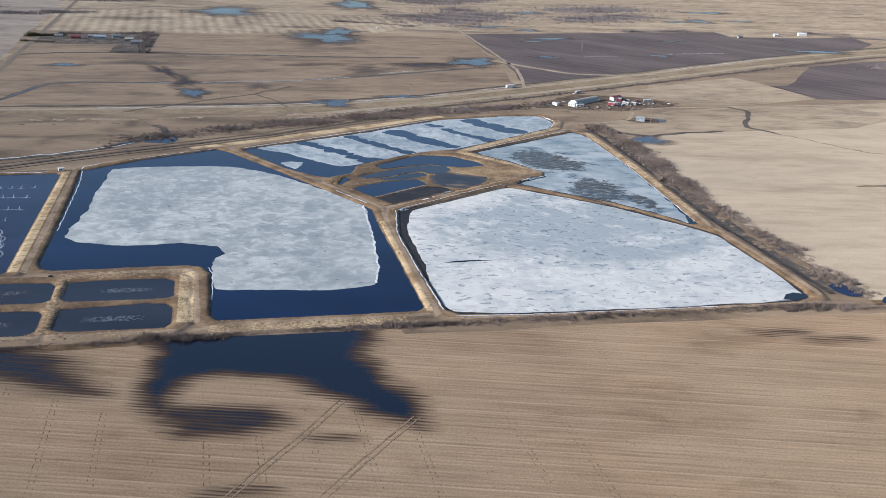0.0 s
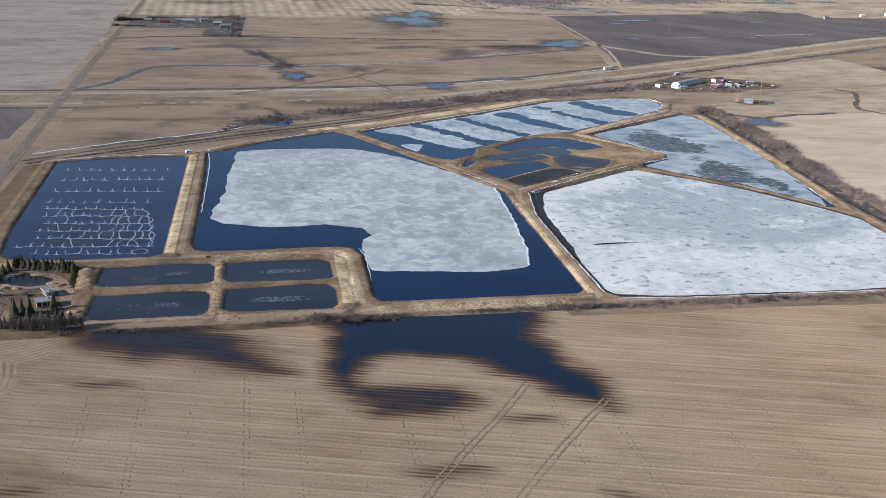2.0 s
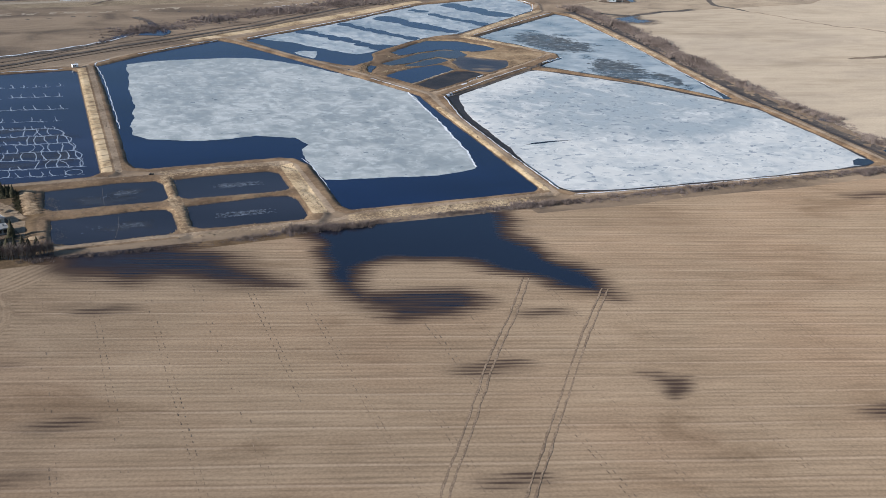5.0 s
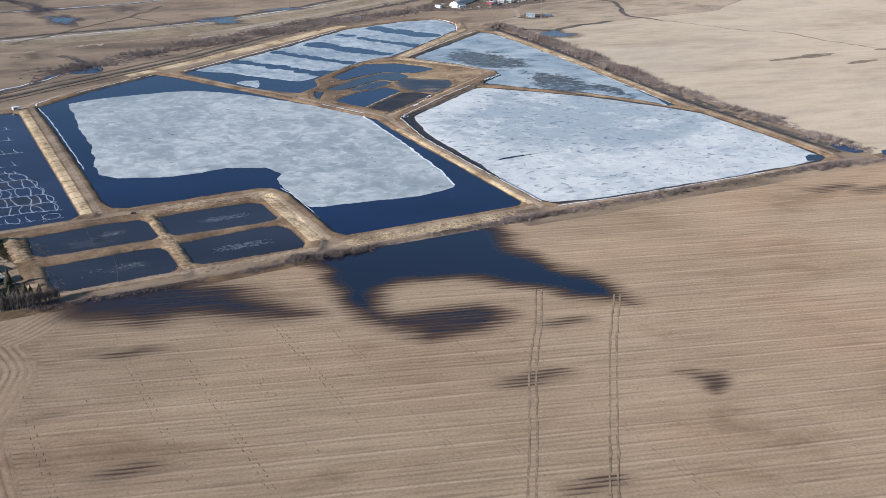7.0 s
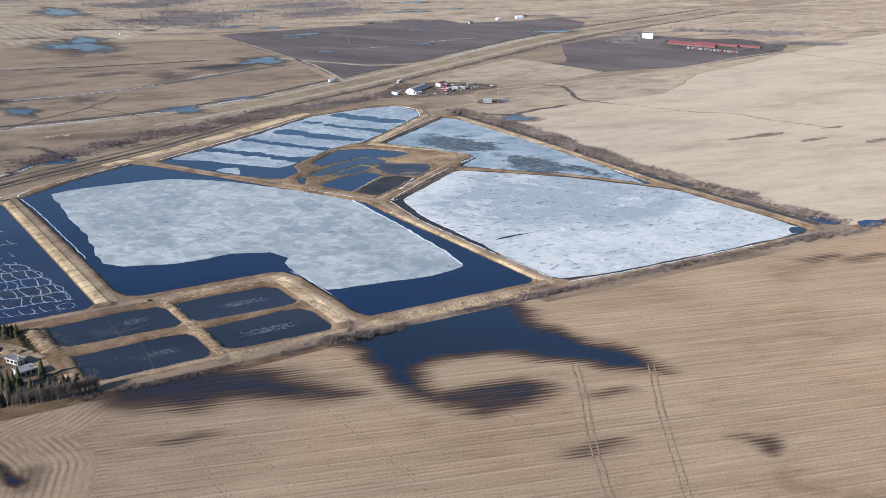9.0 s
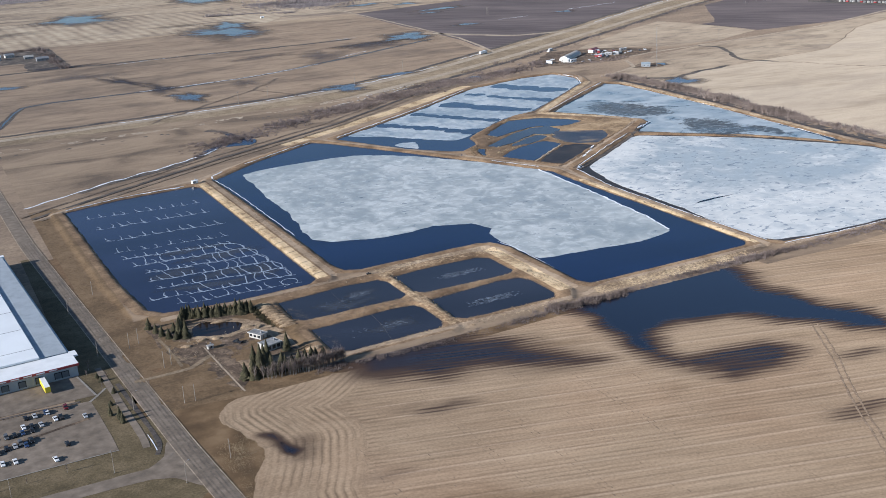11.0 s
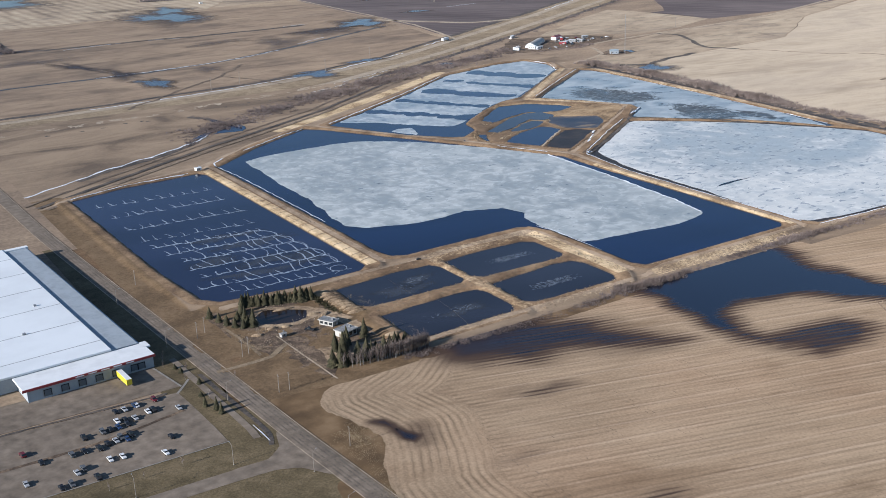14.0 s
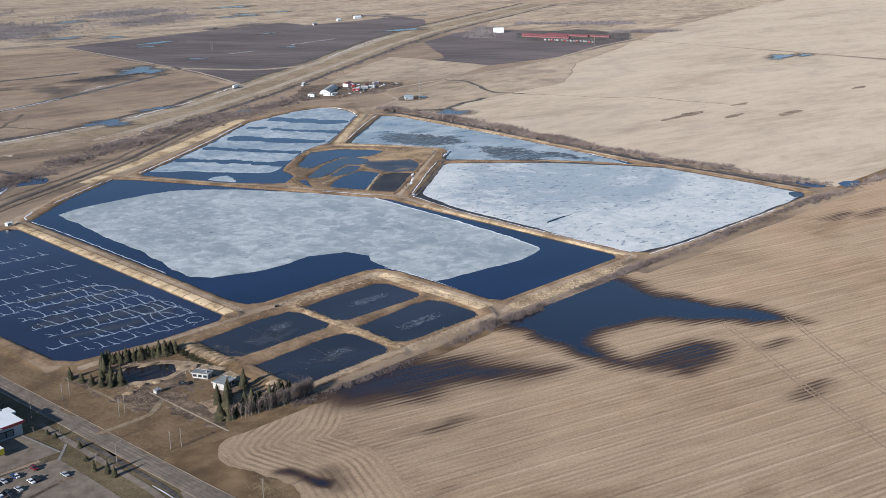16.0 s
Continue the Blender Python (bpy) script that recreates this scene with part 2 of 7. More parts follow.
def stubble_with_water():
    """The near field: rows, standing water and wet soil by the mesh's own layers."""
    mat, tree, sh = nodes_of("stubble and meltwater")
    row = attr(tree, "row")
    turn = 16.0
    a = noise_of(tree, 75, 5, 0, (0.7, 1, 1), 0.6, 0.8)
    b = noise_of(tree, 5.0, 5, turn, (0.07, 1, 1), 0.72)
    e = noise_of(tree, 13.0, 3, turn, (0.12, 1, 1), 0.6)
    c = noise_of(tree, 1.3, 3)
    fine = noise_of(tree, 2.2, 2, turn, (0.05, 1, 1), 0.6)
    thin = noise_of(tree, 30, 4, turn, (0.3, 1, 1))
    uneven = noise_of(tree, 22, 3, turn, (0.25, 1, 1), 0.6)
    lines = sums(tree, "SINE", sums(tree, "ADD", sums(tree, "MULTIPLY", row, 6.2832 / 3.1), sums(tree, "MULTIPLY", uneven, 9.0)), 0.0)
    # drill passes 12.3 m wide: a pale seam with a dark furrow beside it, each pass a shade of its own
    passes = sums(tree, "ADD", sums(tree, "MULTIPLY", row, 1 / 12.3), sums(tree, "MULTIPLY", thin, 0.22))
    seam = sums(tree, "FRACT", passes, 0.0)
    tone = linked(tree, "ShaderNodeTexWhiteNoise", {"W": sums(tree, "FLOOR", passes, 0.0)}, noise_dimensions="1D").outputs["Value"]
    both = sums(tree, "ADD", sums(tree, "MULTIPLY", a, 0.42), sums(tree, "ADD", sums(tree, "MULTIPLY", b, 0.38), sums(tree, "MULTIPLY", e, 0.2)))
    drilled = attr(tree, "drilled")
    turned = sums(tree, "SUBTRACT", 1.0, drilled)
    clumps = noise_of(tree, 7.0, 5, 0, (1, 1, 1), 0.65)
    both = mixed(tree, drilled, sums(tree, "ADD", sums(tree, "MULTIPLY", a, 0.6), sums(tree, "MULTIPLY", clumps, 0.4)), both)
    both = sums(tree, "ADD", both, sums(tree, "MULTIPLY", lines, sums(tree, "ADD", 0.008, sums(tree, "MULTIPLY", turned, 0.012))))
    col = ramp(tree, both, (0.34, (0.243, 0.171, 0.11)), (0.43, (0.304, 0.22, 0.143)), (0.53, (0.346, 0.254, 0.167)), (0.66, (0.4, 0.299, 0.2)))
    col = mixed(tree, drilled, col, mixed(tree, 1.0, col, ramp(tree, fine, (0.34, 0.85), (0.46, 1.0), (0.56, 1.02), (0.66, 1.1)), "MULTIPLY"))
    stripe = ramp(tree, sums(tree, "ADD", sums(tree, "MULTIPLY", lines, 0.5), 0.5), (0.0, 0.87), (0.3, 0.98), (0.75, 1.0), (1.0, 1.05))
    patchy = noise_of(tree, 34, 4, turn, (0.35, 1, 1), 0.6, 0.5)
    col = mixed(tree, ramp(tree, patchy, (0.4, 0.1), (0.62, 1.0)), col, mixed(tree, 1.0, col, stripe, "MULTIPLY"))
    broken = sums(tree, "MULTIPLY", drilled, ramp(tree, noise_of(tree, 26, 4, turn, (0.2, 1, 1), 0.6), (0.38, 0.15), (0.55, 1.0)))
    col = mixed(tree, 1.0, col, ramp(tree, tone, (0.0, 0.95), (1.0, 1.04)), "MULTIPLY")
    pale = sums(tree, "MULTIPLY", ramp(tree, seam, (0.4, 0.0), (0.44, 0.48), (0.5, 0.48), (0.53, 0.0)), broken)
    col = mixed(tree, pale, col, (0.46, 0.352, 0.25))
    furrow = sums(tree, "MULTIPLY", ramp(tree, seam, (0.53, 0.0), (0.56, 0.3), (0.6, 0.3), (0.64, 0.0)), broken)
    col = mixed(tree, furrow, col, (0.17, 0.118, 0.08))
    # the headland, turned along the field's edge
    bend = sums(tree, "SINE", sums(tree, "ADD", sums(tree, "MULTIPLY", row, 6.2832 / 3.6), sums(tree, "MULTIPLY", clumps, 2.2)), 0.0)
    ridge = ramp(tree, sums(tree, "ADD", sums(tree, "MULTIPLY", bend, 0.5), 0.5), (0.0, 0.66), (0.22, 0.92), (0.75, 1.0), (1.0, 1.1))
    col = mixed(tree, sums(tree, "MULTIPLY", turned, ramp(tree, noise_of(tree, 24, 4, 0, (1, 1, 1), 0.6), (0.4, 0.15), (0.6, 1.0))), col, mixed(tree, 1.0, col, ridge, "MULTIPLY"))
    rust = noise_of(tree, 120, 3, 0, (1, 1, 1), 0.5)
    col = mixed(tree, ramp(tree, rust, (0.48, 0.0), (0.62, 0.55)), col, mixed(tree, 1.0, col, (1.04, 0.975, 0.95), "MULTIPLY"))
    stain = noise_of(tree, 40, 5, turn, (0.5, 1, 1), 0.65, 0.6)
    col = mixed(tree, 1.0, col, ramp(tree, stain, (0.3, (0.72, 0.69, 0.66)), (0.42, (0.95, 0.94, 0.93)), (0.55, (1.0, 1.0, 1.0))), "MULTIPLY")
    grain = ramp(tree, c, (0.3, 0.86), (0.7, 1.12))
    col = mixed(tree, 1.0, col, grain, "MULTIPLY")
    # grass outside the field's edge
    verge = ramp(tree, noise_of(tree, 16, 5), (0.35, (0.094, 0.061, 0.034)), (0.5, (0.148, 0.096, 0.052)), (0.66, (0.21, 0.141, 0.08)))
    inside = sums(tree, "ADD", attr(tree, "field"), sums(tree, "MULTIPLY", sums(tree, "SUBTRACT", c, 0.5), 0.35))
    col = mixed(tree, ramp(tree, inside, (0.45, 0.0), (0.56, 1.0)), verge, col)
    # wet soil, then open water, drawn out along the rows
    level = attr(tree, "wet")
    fringe = ramp(tree, level, (0.05, 0.0), (0.25, 1.0), (0.62, 1.0), (0.95, 0.1))
    streak = sums(tree, "ADD", sums(tree, "MULTIPLY", sums(tree, "MULTIPLY", lines, attr(tree, "drilled")), sums(tree, "MULTIPLY", uneven, 0.3)), sums(tree, "MULTIPLY", sums(tree, "SUBTRACT", fine, 0.5), 1.15))
    streak = sums(tree, "ADD", streak, sums(tree, "MULTIPLY", sums(tree, "SUBTRACT", b, 0.5), 0.35))
    streak = sums(tree, "ADD", streak, sums(tree, "MULTIPLY", sums(tree, "SUBTRACT", e, 0.5), 0.5))
    wet = sums(tree, "ADD", level, sums(tree, "MULTIPLY", sums(tree, "MULTIPLY", streak, fringe), sums(tree, "ADD", 0.1, sums(tree, "MULTIPLY", drilled, 0.9))))
    soil = ramp(tree, wet, (0.06, 0.0), (0.34, 0.4), (0.6, 0.9), (0.8, 1.0))
    open_water = sums(tree, "MULTIPLY", ramp(tree, wet, (0.7, 0.0), (0.95, 1.0)), ramp(tree, level, (0.58, 0.0), (0.74, 1.0)))
    col = mixed(tree, soil, col, (0.052, 0.033, 0.026))
    col = mixed(tree, open_water, col, (0.006, 0.009, 0.02))
    set_colour(tree, sh, col, ramp(tree, open_water, (0.0, 0.95), (1.0, 0.14)), 0.0, ramp(tree, open_water, (0.0, 0.15), (1.0, 0.31)), matte=0.3)
    dry = ramp(tree, open_water, (0.0, 1.0), (1.0, 0.0))
    bumped(tree, sh, sums(tree, "MULTIPLY", sums(tree, "ADD", sums(tree, "ADD", b, c), sums(tree, "MULTIPLY", lines, 0.12)), dry), 0.2, 0.2)
    return mat


def levee_soil():
    """Dikes: brown earth, pale wheel tracks, bright straw on the slopes, wetland in the middle."""
    mat, tree, sh = nodes_of("dike earth and straw")
    a = noise_of(tree, 22, 5, 0, (1, 1, 1), 0.6, 0.5)
    b = noise_of(tree, 2.2, 5, 0, (1, 1, 1), 0.8)
    both = sums(tree, "ADD", sums(tree, "MULTIPLY", a, 0.55), sums(tree, "MULTIPLY", b, 0.45))
    earth = ramp(tree, both, (0.4, (0.11, 0.07, 0.041)), (0.5, (0.2, 0.13, 0.075)), (0.6, (0.31, 0.21, 0.122)))
    straw = ramp(tree, both, (0.4, (0.23, 0.152, 0.085)), (0.48, (0.47, 0.345, 0.2)), (0.58, (0.62, 0.478, 0.3)))
    track = ramp(tree, both, (0.42, (0.21, 0.152, 0.1)), (0.58, (0.37, 0.282, 0.197)))
    reed = ramp(tree, both, (0.38, (0.1, 0.067, 0.04)), (0.5, (0.27, 0.185, 0.106)), (0.62, (0.41, 0.3, 0.18)))
    grass = ramp(tree, sums(tree, "ADD", sums(tree, "MULTIPLY", noise_of(tree, 45, 6, 0, (0.4, 1, 1), 0.62, 0.8), 0.8), sums(tree, "MULTIPLY", b, 0.2)), (0.38, (0.12, 0.088, 0.062)), (0.5, (0.225, 0.164, 0.11)), (0.6, (0.29, 0.215, 0.144)))
    jitter = sums(tree, "MULTIPLY", sums(tree, "SUBTRACT", b, 0.5), 0.9)

    def mask(name):
        return ramp(tree, sums(tree, "ADD", attr(tree, name), jitter), (0.4, 0.0), (0.6, 1.0))

    col = mixed(tree, mask("grass"), earth, grass)
    sod = ramp(tree, both, (0.4, (0.098, 0.063, 0.033)), (0.5, (0.152, 0.1, 0.053)), (0.6, (0.2, 0.134, 0.076)))
    col = mixed(tree, mask("sod"), col, sod)
    col = mixed(tree, mask("reed"), col, reed)
    col = mixed(tree, mask("track"), col, track)
    col = mixed(tree, mask("straw"), col, straw)
    # the damp layer holds wet ground and the dark lines along the narrow dikes
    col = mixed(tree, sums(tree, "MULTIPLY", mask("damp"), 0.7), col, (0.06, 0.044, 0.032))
    set_colour(tree, sh, col, 0.95, matte=0.3)
    bumped(tree, sh, sums(tree, "ADD", a, b), 0.35, 0.5)
    return mat


def water(name, deep=(0.006, 0.011, 0.024), ripple=0.06):
    mat, tree, sh = nodes_of(name)
    n = noise_of(tree, 60, 3, 20, (0.4, 1, 1))
    col = ramp(tree, n, (0.35, tuple(c * 0.75 for c in deep)), (0.65, tuple(c * 1.3 for c in deep)))
    set_colour(tree, sh, col, ramp(tree, n, (0.3, 0.1), (0.7, 0.18)), 0.0, 0.33)
    sh.inputs["IOR"].default_value = 1.33
    bumped(tree, sh, noise_of(tree, 1.4, 3, 30, (0.5, 1, 1)), ripple, 0.08)
    return mat


def ice(name, wet, mid, white, turn=8.0, size=26.0, grey=None, pitted=0.31, wispy=0.55):
    """Rotting lake ice: smooth grey wet patches, soft white wisps of wind-packed snow, short dark flecks."""
    mat, tree, sh = nodes_of(name)
    a = noise_of(tree, size * 2.6, 3, turn, (1, 1, 1), 0.5, 0.5)
    b = noise_of(tree, size * 0.5, 4, turn, (1.05, 0.85, 1), 0.55, 1.0)
    c = noise_of(tree, 3.4, 3, turn, (0.7, 0.9, 1), 0.55, 0.5)
    both = sums(tree, "ADD", sums(tree, "MULTIPLY", a, 0.36), sums(tree, "ADD", sums(tree, "MULTIPLY", b, 0.56), sums(tree, "MULTIPLY", c, 0.08)))
    if grey:  # a wide greyer, wetter middle: centre and half axes
        (cx, cy), (rx, ry) = grey
        spot = linked(tree, "ShaderNodeMapping", {"Vector": linked(tree, "ShaderNodeNewGeometry").outputs["Position"], "Location": (-cx / rx, -cy / ry, 0), "Scale": (1 / rx, 1 / ry, 0)}).outputs[0]
        away = linked(tree, "ShaderNodeVectorMath", {0: spot}, operation="LENGTH").outputs["Value"]
        away = sums(tree, "ADD", away, sums(tree, "MULTIPLY", sums(tree, "SUBTRACT", a, 0.5), 1.2))
        both = sums(tree, "SUBTRACT", both, ramp(tree, away, (0.55, 0.08), (1.0, 0.0)))
        both = sums(tree, "ADD", both, ramp(tree, away, (0.8, 0.0), (1.3, 0.06)))
    col = ramp(tree, both, (0.4, wet), (0.48, mid), (0.54, tuple(m * 0.55 + w * 0.45 for m, w in zip(mid, white))), (0.62, white))
    # white wisps with one sharp and one soft side
    drift = noise_of(tree, size * 0.28, 3, turn + 6, (0.6, 1.0, 1), 0.55, 1.0)
    wisp = ramp(tree, drift, (wispy, 0.0), (wispy + 0.06, 0.65), (wispy + 0.2, 0.3))
    col = mixed(tree, sums(tree, "MULTIPLY", wisp, ramp(tree, both, (0.42, 0.25), (0.52, 1.0))), col, tuple(min(0.8, w * 1.12) for w in white))
    pits = ramp(tree, noise_of(tree, 3.6, 2, turn, (0.55, 0.8, 1), 0.5, 0.8), (pitted, (0.5, 0.55, 0.62)), (pitted + 0.035, (1.0, 1.0, 1.0)))
    veins = ramp(tree, noise_of(tree, 34.0, 3, turn, (0.8, 1, 1), 0.5, 2.2), (0.494, 1.0), (0.5, 1.16), (0.506, 1.0))
    col = mixed(tree, 1.0, col, pits, "MULTIPLY")
    col = mixed(tree, 1.0, col, veins, "MULTIPLY")
    set_colour(tree, sh, col, ramp(tree, both, (0.36, 0.32), (0.6, 0.7)), 0.0, 0.3)
    bumped(tree, sh, sums(tree, "ADD", b, drift), 0.25, 0.15)
    return mat


def reedy_ice(name, wet, mid, white, spots):
    """Thin blue ice with white snow patches, and dark slush round dead reeds at the given spots: centre, half axes, turn."""
    mat, tree, sh = nodes_of(name)
    a = noise_of(tree, 34, 5, 20, (0.8, 1, 1), 0.6, 1.4)
    c = noise_of(tree, 4.0, 4, 10, (0.5, 1, 1), 0.6, 0.6)
    both = sums(tree, "ADD", sums(tree, "MULTIPLY", a, 0.75), sums(tree, "MULTIPLY", c, 0.25))
    col = ramp(tree, both, (0.36, wet), (0.45, mid), (0.52, tuple((m + w) / 2 for m, w in zip(mid, white))), (0.6, white))
    speck = noise_of(tree, 3.4, 4, 5, (0.5, 1, 1), 0.68, 0.6)
    for (cx, cy), (rx, ry), turn in spots:
        geo = linked(tree, "ShaderNodeNewGeometry").outputs["Position"]
        spot = linked(tree, "ShaderNodeMapping", {"Vector": geo, "Location": (cx, cy, 0), "Rotation": (0, 0, radians(turn)), "Scale": (rx, ry, 1e6)}, vector_type="TEXTURE").outputs[0]
        away = linked(tree, "ShaderNodeVectorMath", {0: spot}, operation="LENGTH").outputs["Value"]
        away = sums(tree, "ADD", away, sums(tree, "MULTIPLY", sums(tree, "SUBTRACT", a, 0.5), 1.8))
        away = sums(tree, "ADD", away, sums(tree, "MULTIPLY", sums(tree, "SUBTRACT", speck, 0.5), 1.9))
        slush = ramp(tree, speck, (0.34, (0.03, 0.036, 0.04)), (0.48, (0.06, 0.064, 0.062)), (0.56, (0.12, 0.115, 0.105)), (0.64, (0.34, 0.375, 0.39)))
        col = mixed(tree, ramp(tree, away, (0.82, 0.94), (1.0, 0.0)), col, slush)
    set_colour(tree, sh, col, ramp(tree, both, (0.36, 0.22), (0.6, 0.6)), 0.0, 0.3)
    bumped(tree, sh, sums(tree, "ADD", a, c), 0.2, 0.12)
    return mat


def see_through(tree, shader, cover):
    """Lets the ground show where cover is 0, for stains and puddles with soft rims."""
    out = tree.nodes["Material Output"]
    clear = linked(tree, "ShaderNodeBsdfTransparent").outputs[0]
    mix = linked(tree, "ShaderNodeMixShader", {0: cover, 1: clear, 2: shader.outputs[0]})
    tree.links.new(mix.outputs[0], out.inputs["Surface"])


def hollow(name, damp, dark, pool=None, size=14.0, full=0.95, soft=0.45, rugged=1.1):
    """Wet ground that fades out at its rim; pool: the colour of standing water in its middle."""
    mat, tree, sh = nodes_of(name)
    n = noise_of(tree, size, 5, 6, (0.5, 1, 1), 0.65, 0.6)
    fine = noise_of(tree, 3.0, 3, 6, (0.4, 1, 1))
    deep = sums(tree, "ADD", attr(tree, "depth"), sums(tree, "MULTIPLY", sums(tree, "SUBTRACT", n, 0.5), rugged))
    deep = sums(tree, "ADD", deep, sums(tree, "MULTIPLY", sums(tree, "SUBTRACT", fine, 0.5), 0.3))
    col = ramp(tree, deep, (0.2, damp), (0.6, dark))
    rough, spec = 0.95, 0.15
    if pool:
        open_water = ramp(tree, deep, (0.42, 0.0), (0.58, 1.0))
        col = mixed(tree, open_water, col, pool)
        rough, spec = ramp(tree, open_water, (0.0, 0.95), (1.0, 0.16)), ramp(tree, open_water, (0.0, 0.15), (1.0, 0.3))
    set_colour(tree, sh, col, rough, 0.0, spec, matte=0.2)
    see_through(tree, sh, ramp(tree, deep, (0.08, 0.0), (soft, full)))
    return mat


M_PRAIRIE = prairie()
M_NEAR = stubble_with_water()
M_LEVEE = levee_soil()
M_WATER = water("pond water", (0.003, 0.012, 0.046))
M_AERATED = water("cloudy aerated water", (0.015, 0.021, 0.05), 0.2)
M_CLEAR = water("dark ditch water", (0.009, 0.011, 0.016))
M_BROWN = water("peaty water", (0.02, 0.014, 0.012))
M_MARSH = mottled("reedy shallow marsh", (0.018, 0.022, 0.036), (0.045, 0.042, 0.05), (0.19, 0.135, 0.082), (22, 7, 1.4), 0.4, 30, (0.5, 1, 1))
M_SMALL = water("grey aerated water", (0.022, 0.024, 0.034), 0.2)
M_MUD = mottled("wet black mud", (0.016, 0.013, 0.013), (0.026, 0.02, 0.018), (0.05, 0.038, 0.03), (20, 5, 1.2), 0.5)
M_POOL = water("shallow meltwater", (0.022, 0.032, 0.056), 0.25)
M_ICE = ice("grey pond ice", (0.302, 0.334, 0.336), (0.365, 0.4, 0.4), (0.52, 0.55, 0.54), pitted=0.275)
M_ICE_WHITE = ice("white pond ice", (0.408, 0.446, 0.448), (0.535, 0.56, 0.552), (0.695, 0.697, 0.662), 8, 30, ((262, 765), (105, 120)), 0.345, 0.57)
M_ICE_BLUE = ice("thin blue ice", (0.24, 0.295, 0.335), (0.35, 0.405, 0.435), (0.52, 0.56, 0.57), 10, 22)
M_ICE_REEDS = reedy_ice("thin reedy ice", (0.15, 0.192, 0.215), (0.28, 0.335, 0.362), (0.47, 0.52, 0.535), (((318, 1002), (32, 48), 12), ((326, 886), (25, 46), -8), ((352, 845), (10, 26), 0)))
M_DAMP = hollow("damp meadow hollow", (0.17, 0.134, 0.104), (0.13, 0.11, 0.098), full=0.42, soft=0.8, rugged=0.8)
M_PUDDLE = hollow("shallow melt puddle", (0.18, 0.146, 0.118), (0.13, 0.118, 0.118), (0.05, 0.068, 0.108), full=0.8, soft=0.6, rugged=1.5)
M_DARKHOLLOW = hollow("black wet hollow", (0.12, 0.1, 0.09), (0.06, 0.058, 0.066), size=24.0, full=0.8, soft=0.75, rugged=0.7)
M_MILK = hollow("milky bubbles in water", (0.045, 0.057, 0.08), (0.085, 0.102, 0.13), size=4.0, full=0.42)
M_SNOW = mottled("old snow", (0.5, 0.56, 0.62), (0.68, 0.72, 0.76), (0.82, 0.83, 0.84), (12, 3, 0.6), 0.8)
M_PALE = rows_field("pale stubble", (0.33, 0.262, 0.183), (0.445, 0.362, 0.264), (0.5, 0.412, 0.305), 12, 34.0, 0.12, 0.25)
M_PLOUGH = rows_field("ploughed black earth", (0.068, 0.053, 0.052), (0.108, 0.086, 0.083), (0.158, 0.127, 0.118), 62, 22.0, 0.6)
M_STUB = rows_field("striped far stubble", (0.22, 0.168, 0.118), (0.37, 0.288, 0.2), (0.48, 0.39, 0.275), 88, 22.0, 1.3, 0.6)
M_HAY = rows_field("dry hay meadow", (0.12, 0.09, 0.067), (0.255, 0.185, 0.125), (0.33, 0.245, 0.165), 4, 30.0, 0.2, 0.5)
M_ASPHALT = mottled("worn grey asphalt", (0.155, 0.124, 0.094), (0.186, 0.15, 0.115), (0.214, 0.174, 0.135), (45, 9, 5), 0.9, bump=0.04)
M_HIGHWAY = mottled("highway asphalt", (0.28, 0.225, 0.165), (0.34, 0.278, 0.205), (0.4, 0.33, 0.245), (40, 8, 1.5), 0.9, bump=0.1)
M_GRAVEL = mottled("pale gravel", (0.25, 0.2, 0.145), (0.34, 0.275, 0.2), (0.43, 0.35, 0.26), (20, 5, 0.8), 0.95)
M_LAWN = mottled("dull lawn", (0.082, 0.062, 0.032), (0.12, 0.091, 0.048), (0.162, 0.122, 0.069), (35, 7, 1.0), 0.95)
M_MEDIAN = mottled("dry roadside grass", (0.18, 0.133, 0.084), (0.25, 0.19, 0.122), (0.32, 0.247, 0.16), (60, 9, 1.5), 0.95)
M_TYRE = mottled("wheel-pressed soil", (0.13, 0.1, 0.07), (0.19, 0.143, 0.1), (0.26, 0.2, 0.145), (12, 3, 0.8), 0.95)
M_DITCH = mottled("dark sedge", (0.05, 0.045, 0.042), (0.085, 0.072, 0.062), (0.13, 0.105, 0.085), (25, 6, 1.5), 0.9)

# ---- ground ----
GROUND = 0.0
bm = bmesh.new()
bmesh.ops.create_grid(bm, x_segments=24, y_segments=24, size=6000, matrix=Matrix.Translation((0, 2500, GROUND)))
ground_mesh = bpy.data.meshes.new("ground")
bm.to_mesh(ground_mesh)
bm.free()
ground_mesh.materials.append(M_PRAIRIE)
tagged(new("ground", ground_mesh), "flat brown prairie with last year's dry grass", "ground", kind="structure")

# ---- the plan of the ponds, corner by corner in metres ----
POND_A = [(-113, 990), (-58, 1036), (4, 1073), (17, 1056), (60, 969), (99, 888), (122, 838), (121, 787), (122, 700), (122, 611), (117, 606), (58, 605), (2, 605), (-2, 612), (-2, 690), (-8, 705), (-18, 709), (-60, 708), (-100, 707), (-108, 711), (-111, 722), (-111, 850)]
POND_B = [(143, 829), (205, 874), (246, 902), (268, 886), (320, 830), (359, 768), (371, 742), (371, 678), (370, 616), (367, 601), (356, 595), (283, 593), (180, 593), (141, 598), (135, 606), (134, 689), (134, 768)]
POND_C = [(385, 1142), (306, 1084), (250, 1042), (275, 1001), (298, 953), (293, 938), (260, 912), (289, 876), (325, 838), (353, 793), (361, 771), (368, 770), (377, 860), (386, 963), (392, 1076), (393, 1124)]
